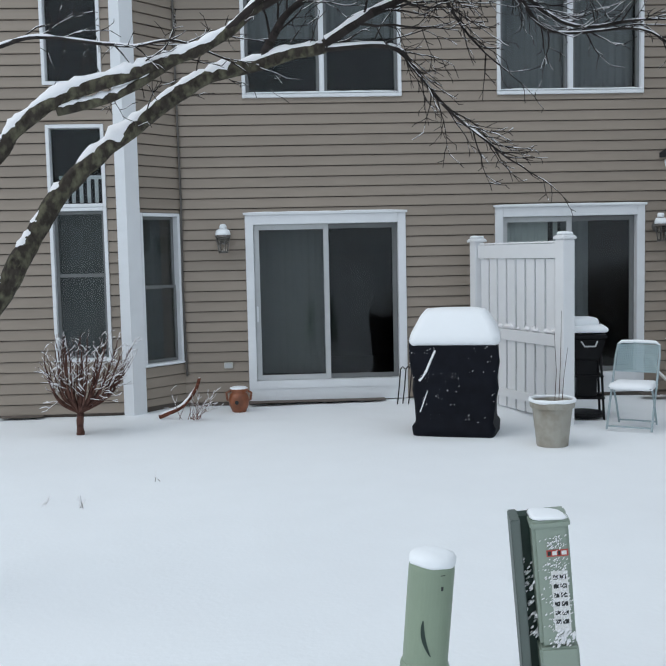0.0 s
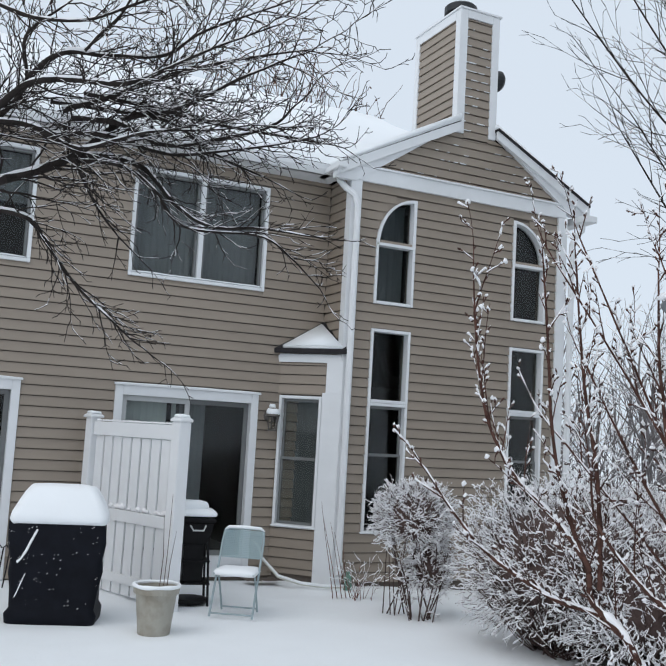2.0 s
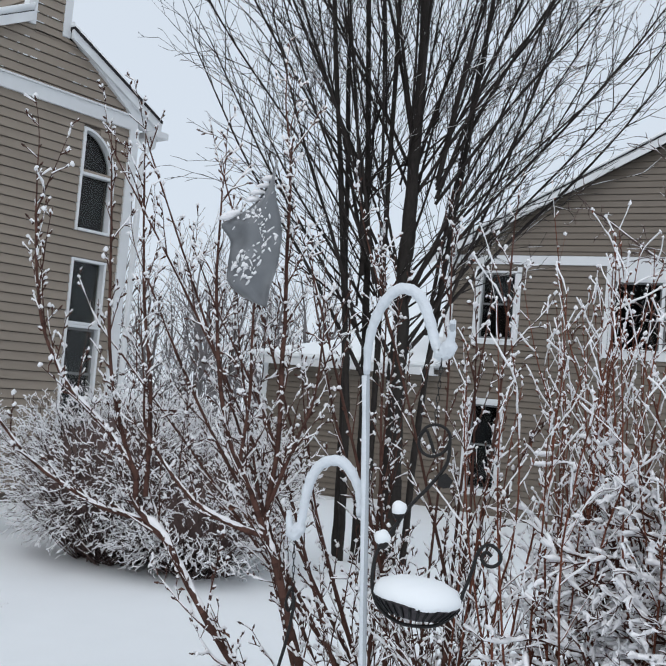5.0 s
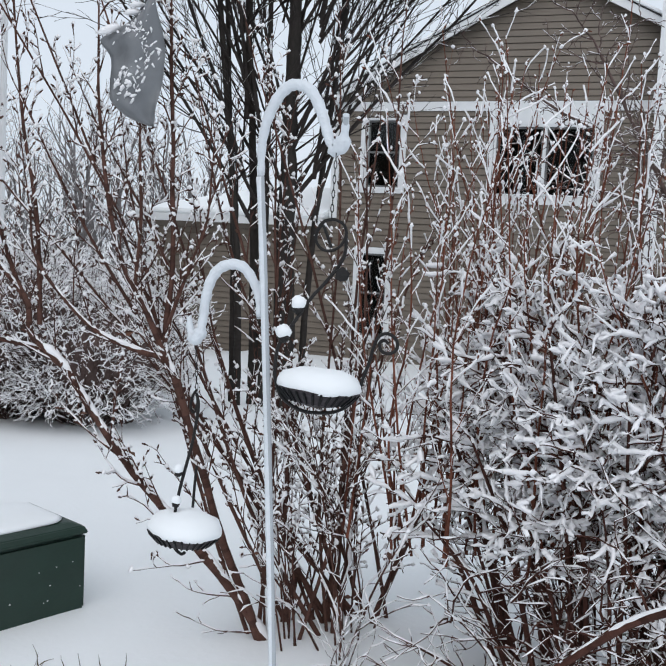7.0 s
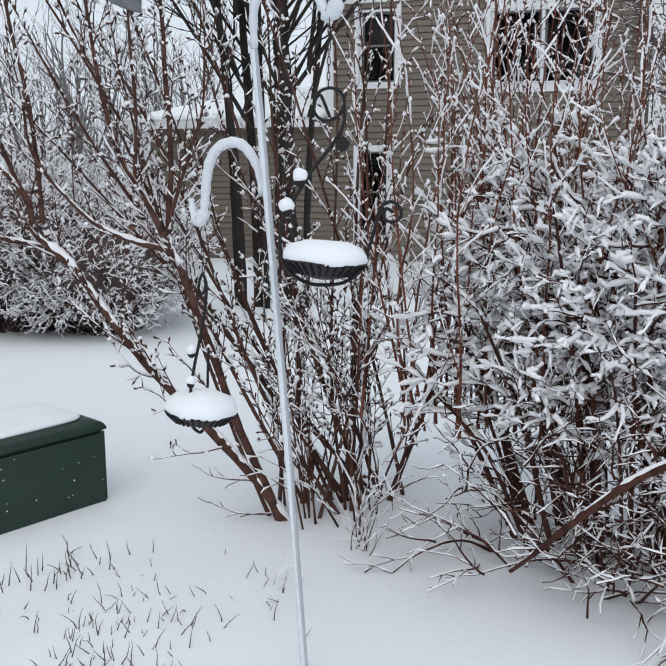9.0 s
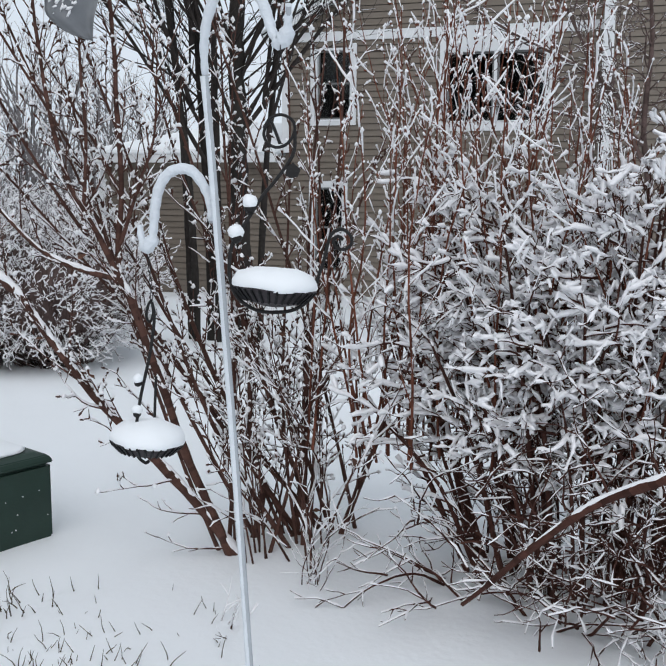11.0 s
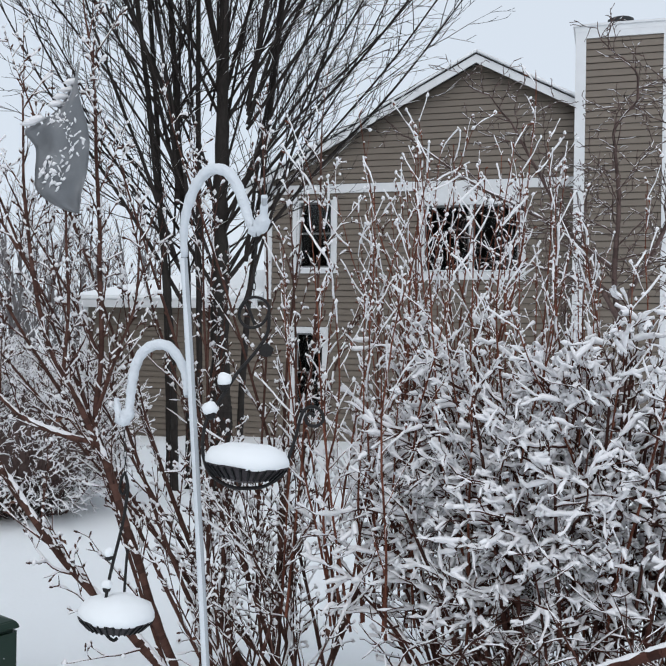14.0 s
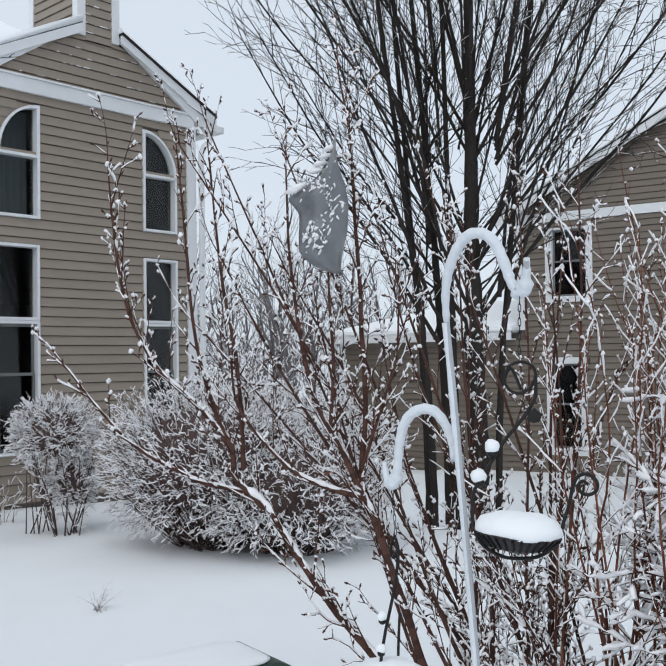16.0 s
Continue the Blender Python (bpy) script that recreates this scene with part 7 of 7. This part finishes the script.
# rounded hedges by the tower
def hedge(seed, lobes, label, twigs, length, snow_amount=0.8, stems=()):
    """Fine twigs standing out of a rounded mass; lobes: centre and half axes."""
    g = Growth(seed)
    g.joined = True
    g.thick = 0.0075
    g.min_r = 0.0018
    g.clump = 18.0
    lev = [(0.04, 0.3, 0.5, 0.05, 0.8, 0.6, snow_amount), (0.032, 0.32, 0.4, 0.05, 0.8, 0.5, snow_amount)]
    weights = [l[1][0] * l[1][1] + l[1][0] * l[1][2] for l in lobes]
    for (c, ax), wgt in zip(lobes, weights):
        c, ax = Vector(c), Vector(ax)
        for i in range(int(twigs * wgt / sum(weights))):
            z = g.rnd.uniform(-0.8, 1)
            a = g.rnd.uniform(0, 2 * math.pi)
            s = math.sqrt(1 - z * z)
            n = Vector((s * math.cos(a), s * math.sin(a), z))
            f = g.rnd.uniform(0.58, 0.95) * (1 + 0.12 * noise.noise(n * 2.5 + c))
            p = c + Vector((n.x * ax.x, n.y * ax.y, n.z * ax.z)) * f
            if p.z < 0.02:
                continue
            out = Vector((n.x / ax.x, n.y / ax.y, n.z / ax.z)).normalized()
            out.z += 0.35
            g.shoot(p, out.normalized(), length * g.rnd.uniform(0.5, 1.15), 0.0042, lev)
        for i in range(int(twigs * wgt / sum(weights) * (0.12 if len(lobes) > 2 else 0.008))):
            n = Vector((g.rnd.gauss(0, 1), g.rnd.gauss(0, 1), g.rnd.uniform(-0.6, 1))).normalized()
            q = c + Vector((n.x * ax.x, n.y * ax.y, n.z * ax.z)) * 0.85
            p = Vector((c.x + g.rnd.uniform(-0.25, 0.25), c.y + g.rnd.uniform(-0.25, 0.25), -0.08))
            g.path([p, p.lerp(q, 0.5) + Vector((0, 0, -0.05)), q], 0.009, 0.004, None, snow=0.2, sub=3)
    for p, q in stems:
        g.path([p, Vector(p).lerp(Vector(q), 0.5) + Vector((0.03, -0.02, 0)), q], 0.011, 0.006, lev, 0.05, 0.7, 0.22, 0.5, 5)
    t = thing("hedge_bush", label, "bush", "clipped bushes by the house")
    g.bark("crown", TWIG_GREY, t, 3)
    g.snow("snow", t, "dusting of snow")
    for c, ax in lobes:
        bm = bmesh.new()
        bmesh.ops.create_icosphere(bm, subdivisions=3, radius=1.0)
        for v in bm.verts:
            k = 0.6 + 0.12 * noise.noise(v.co * 3 + Vector(c))
            v.co = Vector((c[0] + v.co.x * ax[0] * k, c[1] + v.co.y * ax[1] * k, max(c[2] + v.co.z * ax[2] * k, -0.05)))
        part("core", bm, TWIG_GREY, t, "dark tangle of inner twigs")
    return t


hedge(41, [((5.6, -4.5, 0.8), (1.12, 1.3, 0.88)), ((5.95, -5.3, 0.6), (1.1, 0.9, 0.75)), ((6.6, -4.6, 0.7), (1.2, 1.3, 0.85))], "large rounded hedge dusted with snow beside the tower", 8200, 0.16, 0.46)
hedge(42, [((4.98, -2.62, 1.03), (0.46, 0.45, 0.4)), ((5.12, -2.75, 0.5), (0.24, 0.24, 0.34))], "small round-topped bush on bare stems, dusted with snow", 1900, 0.14, 0.46,
      stems=[((5.0 + 0.1 * math.cos(k * 2.4), -2.75 + 0.1 * math.sin(k * 2.4), -0.05), (5.0 + 0.34 * math.cos(k * 2.4), -2.7 + 0.32 * math.sin(k * 2.4), 0.75)) for k in range(8)])

# small clipped shrub by the neighbour's bay
g = Growth(51)
g.min_r = 0.003
g.thick = 0.006
cup = [(0.06, 0.14, 0.3, 0.06, 0.7, 0.5, 0.6), (0.04, 0.18, 0.3, 0.05, 0.7, 0.5, 0.5), (0.03, 0.2, 0.2, 0.05, 0.7, 0.4, 0.3)]
root = Vector((-2.74, -1.72, -0.06))
g.path([root, root + Vector((0.0, 0, 0.15)), root + Vector((0.02, 0, 0.3))], 0.045, 0.035, None, snow=0.0)
for i in range(38):
    a = i * 2.4
    k = 0.16 + 0.36 * g.rnd.random()
    tip = root + Vector((math.cos(a) * k + 0.08, math.sin(a) * k * 0.8, g.rnd.uniform(0.62, 0.95)))
    p = root + Vector((0, 0, 0.26))
    g.path([p, p.lerp(tip, 0.5) + Vector((math.cos(a) * 0.06, math.sin(a) * 0.06, -0.06)), tip], 0.017, 0.007, cup, 0.045, 0.8, 0.2, 0.5, 5, start=0.35)
plant("shrub", "small cup-shaped bare shrub with a stout stem, dusted with snow", "shrub", g, TWIG_BROWN, 4, stems="stem")

# big many-stemmed tree behind the shrubs
g = Growth(61)
g.min_r = 0.0046
g.thick = 0.006
fan = [(0.16, 0.05, 0.05, 0.24, 0.5, 0.5, 0.12), (0.11, 0.09, 0.12, 0.17, 0.55, 0.5, 0.06), (0.09, 0.12, 0.1, 0.2, 0.55, 0.5, 0.0)]
root = Vector((8.72, -5.6, -0.45))
trunk = Growth(62)
trunk.thick = 0.01
across = Vector((0.5, -0.86, 0))
depth = Vector((0.87, 0.5, 0))
trunk.path([root, root + Vector((-0.02, 0, 1.6)), root + Vector((-0.1, -0.02, 3.3)), root + Vector((-0.2, -0.1, 5.0)), root + Vector((-0.25, -0.1, 8.0))], 0.14, 0.045, None, snow=0.15, sub=8)
for near_, x0, x1, r0 in ((0.1, -0.35, -0.75, 0.07), (-0.15, -0.5, -1.15, 0.045), (0.2, -0.62, -1.0, 0.04), (0.1, 0.2, 0.75, 0.045), (-0.1, -0.25, -0.35, 0.045)):
    foot = root + across * x0 + depth * near_
    trunk.path([foot, foot + across * (x1 - x0) * 0.1 + Vector((0, 0, 1.8)), foot + across * (x1 - x0) * 0.45 + Vector((0, 0, 4.0)), foot + across * (x1 - x0) * 1.2 + Vector((0, 0, 8.0))], r0, 0.025, None, snow=0.2, sub=8)
for i in range(46):
    spread = -0.95 + 2.05 * (i + g.rnd.random()) / 46
    z0 = g.rnd.uniform(2.7, 5.6) - 0.7 * abs(spread)
    start = root + Vector((-0.12, -0.03, z0)) + across * (g.rnd.choice((-0.5, -0.35, -0.05)) if spread < 0 else g.rnd.choice((0.0, 0.0, 0.3)))
    out = across * spread * 1.05 + depth * g.rnd.uniform(-0.5, 0.5)
    reach = g.rnd.uniform(3.2, 4.6)
    g.path([start, start + out * 0.42 * reach * 0.5 + Vector((0, 0, reach * 0.3)), start + out * 0.78 * reach * 0.6 + Vector((0, 0, reach * 0.62)), start + out * reach * 0.72 + Vector((0, 0, reach))],
           g.rnd.uniform(0.016, 0.03), 0.008, fan, 0.12, 0.55, 1.6, 0.2, 6, start=0.12, lift=0.1)
for i in range(26):
    start = root + Vector((-0.1, 0.1, g.rnd.uniform(2.2, 5.0))) + across * g.rnd.uniform(-0.6, 0.1)
    way = across * g.rnd.uniform(-0.9, 1.1) + depth * g.rnd.uniform(-0.6, 0.6) + Vector((0, 0, g.rnd.uniform(0.4, 0.9)))
    g.shoot(start, way.normalized(), g.rnd.uniform(1.4, 2.6), 0.016, fan)
big = thing("tree", "bare many-limbed tree with dark upright branches", "tree")
trunk.bark("trunk", TRUNK_DARK, big, 9)
g.bark("limb", TWIG_DARK, big, 3, fine="crown")
g.snow("snow", big, "thin clinging snow")
trunk.snow("trunk_snow", big, "thin clinging snow")

# slender snowy tree in front of the far chimney
g = Growth(71)
g.min_r = 0.007
g.thick = 0.0065
slim = [(0.08, 0.2, 0.1, 0.11, 0.85, 0.5, 0.34), (0.06, 0.24, 0.15, 0.1, 0.85, 0.5, 0.34), (0.05, 0.26, 0.1, 0.1, 0.8, 0.5, 0.25)]
g.path([(12.4, -9.6, -0.5), (12.35, -9.55, 1.4), (12.2, -9.45, 2.4), (12.15, -9.5, 3.4), (12.0, -9.45, 4.3)], 0.055, 0.02, slim, 0.11, 0.95, 1.9, 0.3, 7, start=0.36, ridge=0.7)
g.path([(12.25, -9.5, 1.9), (12.0, -9.1, 2.7), (11.8, -8.7, 3.5), (11.55, -8.2, 4.5)], 0.036, 0.014, slim, 0.11, 0.9, 1.3, 0.8, 7, ridge=0.9)
g.path([(12.3, -9.6, 2.2), (12.3, -10.1, 3.2), (12.2, -10.4, 4.4)], 0.036, 0.014, slim, 0.11, 0.9, 1.3, 0.6, 7, ridge=0.9)
g.path([(12.2, -9.4, 2.6), (11.9, -8.6, 3.2), (11.6, -7.7, 3.7), (11.4, -6.9, 4.3)], 0.032, 0.012, slim, 0.13, 0.9, 1.0, 0.8, 7, ridge=0.9)
g.path([(12.2, -9.45, 2.2), (11.9, -8.8, 2.5), (11.7, -8.1, 2.7), (11.6, -7.5, 3.1)], 0.028, 0.012, slim, 0.13, 0.9, 0.9, 0.8, 7, ridge=0.9)
slender = plant("tree", "slender young tree with snow-lined branches", "tree", g, TWIG_GREY, 4)
g.ridge_mesh("bough_snow", slender, "snow lying along the boughs")

# woods behind the houses
g = Growth(81)
g.min_r = 0.011
g.thick = 0.02
wood = [(0.45, 0.07, 0.1, 0.3, 0.6, 0.5, 0.3), (0.32, 0.1, 0.12, 0.28, 0.6, 0.5, 0.35), (0.22, 0.12, 0.1, 0.25, 0.6, 0.5, 0.3)]
for i in range(30):
    f, far = (i + g.rnd.random()) / 30, g.rnd.uniform(29, 46)
    way = Vector((0.6, 0.795, 0)).lerp(Vector((0.8, 0.6, 0)), f)
    x, y = -0.45 + way.x * far, -11.73 + way.y * far
    h = far * 0.205 * g.rnd.uniform(0.75, 1.0)
    g.shoot(Vector((x, y, -0.9)), Vector((g.rnd.uniform(-0.05, 0.05), g.rnd.uniform(-0.05, 0.05), 1)), h, 0.11, wood)
    for k in range(3):
        g.shoot(Vector((x + g.rnd.uniform(-1.5, 1.5), y + g.rnd.uniform(-1.5, 1.5), -0.9)), Vector((g.rnd.uniform(-0.4, 0.4), g.rnd.uniform(-0.4, 0.4), 1)).normalized(), h * 0.5, 0.04, wood)
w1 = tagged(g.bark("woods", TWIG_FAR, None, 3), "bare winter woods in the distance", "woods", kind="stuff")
w2 = tagged(g.snow("woods_snow", None), "snow on the distant woods", "snow", kind="stuff")
g = Growth(82)
g.joined = True
g.min_r = 0.015
g.thick = 0.012
for x, y, h in ((10.4, 15.5, 13.8), (12.0, 15.0, 12.9), (13.0, 15.2, 12.3), (9.0, 15.8, 14.2), (11.2, 16.2, 13.6)):
    g.path([(x, y, -0.5), (x + 0.1, y, 5), (x, y, h - 4.2)], 0.2, 0.09, None, snow=0.0)
    for k in range(9):
        g.shoot(Vector((x, y, h - 4.4)), Vector((g.rnd.uniform(-0.45, 0.45), g.rnd.uniform(-0.45, 0.45), 1)).normalized(), g.rnd.uniform(3.2, 4.6), 0.05, [(0.5, 0.05, 0.05, 0.3, 0.5, 0.26, 0.1), (0.3, 0.12, 0.2, 0.26, 0.6, 0.5, 0.1), (0.2, 0.14, 0.1, 0.25, 0.6, 0.5, 0.0)])
g2 = Growth(83)
bm = bmesh.new()
for p in g.tips:
    if g2.rnd.random() < 0.1 and p.z > 9:
        s = 0.07
        m = Matrix.Translation(p) @ Euler((g2.rnd.uniform(0, 6), g2.rnd.uniform(0, 6), 0)).to_matrix().to_4x4()
        bm.faces.new([bm.verts.new(m @ Vector(c)) for c in ((0, 0, 0), (s * 0.5, 0, -s * 0.7), (0, 0.01, -s * 1.5), (-s * 0.5, 0, -s * 0.7))])
part("withered_leaf", bm, LEAF, plant("tree", "bare tree tops behind the snowy roof", "tree", g, TWIG_BROWN, 3))["kind"] = "stuff"


# ---- siding courses, one board each ----
siding(facade, MF, -1.8, 4.93, 0.0, 5.4, [(o[0] + 0.01, o[1] - 0.01, o[2], o[3] - 0.005) for o in opens], SIDING)
def stepped(o, curved, flip):
    """An opening as one hole, or with its curved top stepped course by course."""
    s0, s1, z0, z1 = o
    if not curved:
        return [(s0 + 0.01, s1 - 0.01, z0 + 0.01, z1 - 0.005)]
    holes, z = [(s0 + 0.01, s1 - 0.01, z0 + 0.01, 4.5)], math.floor(4.5 / EXPOSURE) * EXPOSURE
    while z < z1:
        f = min(max((z - 4.5) / (z1 - 4.5), 0), 1)
        run = (s1 - s0) * math.sqrt(1 - f * f) - 0.01
        holes.append((s1 - run, s1 - 0.01, z, z + EXPOSURE) if not flip else (s0 + 0.01, s0 + run, z, z + EXPOSURE))
        z += EXPOSURE
    return holes


siding(tower, MT, 5.07, 8.405, 0.0, 5.33, [h for i, o in enumerate(tower_opens) for h in stepped(o, i % 2 == 0, i == 2)], SIDING)


def gable_span(z):
    half = (6.47 - z) / PITCH
    return max(5.08, RIDGE - half), min(8.4, RIDGE + half)


siding(tower, MT, 5.1, 8.38, 5.546, 6.3, [], SIDING, gable_span)
siding(tower_side, MR, 0.0, 0.6, 2.6, 5.4, [], SIDING)
siding(bayB, MB, 0.0, 0.7, 2.4, 2.84, [], SIDING)
siding(bayB, MB, 0.0, 0.65, 0.05, 0.655, [], SIDING)
siding(towerA, MTA, -6.2, -2.46, 0.0, 5.4, [(o[0] + 0.01, o[1] - 0.01, o[2] + 0.01, o[3] - 0.005) for o in left_opens], SIDING)
siding(wA2, MBA, 0.175, 0.82, 0.03, 5.4, [(0.17, 0.8, 0.525, 2.365)], SIDING)
siding(chimney, MT, CX0 + 0.1, CX1 - 0.11, 6.2, CZ - 0.12, [], SIDING)
siding(chimney, MCL, 0.12, CYB - 0.1, 6.48, CZ - 0.14, [], SIDING)
siding(wallB, MBB, -4.24, 4.4, -0.9, 4.56, [(o[0] + 0.01, o[1] - 0.01, o[2] + 0.01, o[3] - 0.005) for o in bw], SIDING_B)
siding(wallB, MBB, -4.2, 4.3, 4.74, 7.0, [], SIDING_B, lambda z: (max(-4.3, 0.05 - (7.04 - z) / 0.52), min(4.3, 0.05 + (7.04 - z) / 0.52)))
siding(chim_b, MCB, 2.14, 3.5, -0.6, 7.2, [], SIDING_B)
siding(wing, MBB, -8.62, -4.24, -0.9, 2.16, [], SIDING_B)

# wind-blown snow caught on the laps of the gable and the chimney
lap = random.Random(9)
bm = bmesh.new()
for z_low, z_high, span, share in ((5.55, 6.3, gable_span, 0.3), (6.3, 8.0, lambda z: (CX0 + 0.1, CX1 - 0.11), 0.6)):
    z = math.ceil(z_low / EXPOSURE) * EXPOSURE
    while z < z_high:
        s, end = span(z)
        while s < end - 0.04:
            run = min(lap.uniform(0.01, 0.13), end - s)
            if lap.random() < share:
                h = lap.uniform(-0.003, 0.006)
                add_box(bm, s, s + run, -0.026, -0.004, z + 0.009, z + 0.014 + h, MT)
            s += run + lap.uniform(0.0, 0.11)
        z += EXPOSURE
part("lap_snow", bm, SNOW, house, "snow caught on the siding laps", bevel=0.002)["kind"] = "stuff"
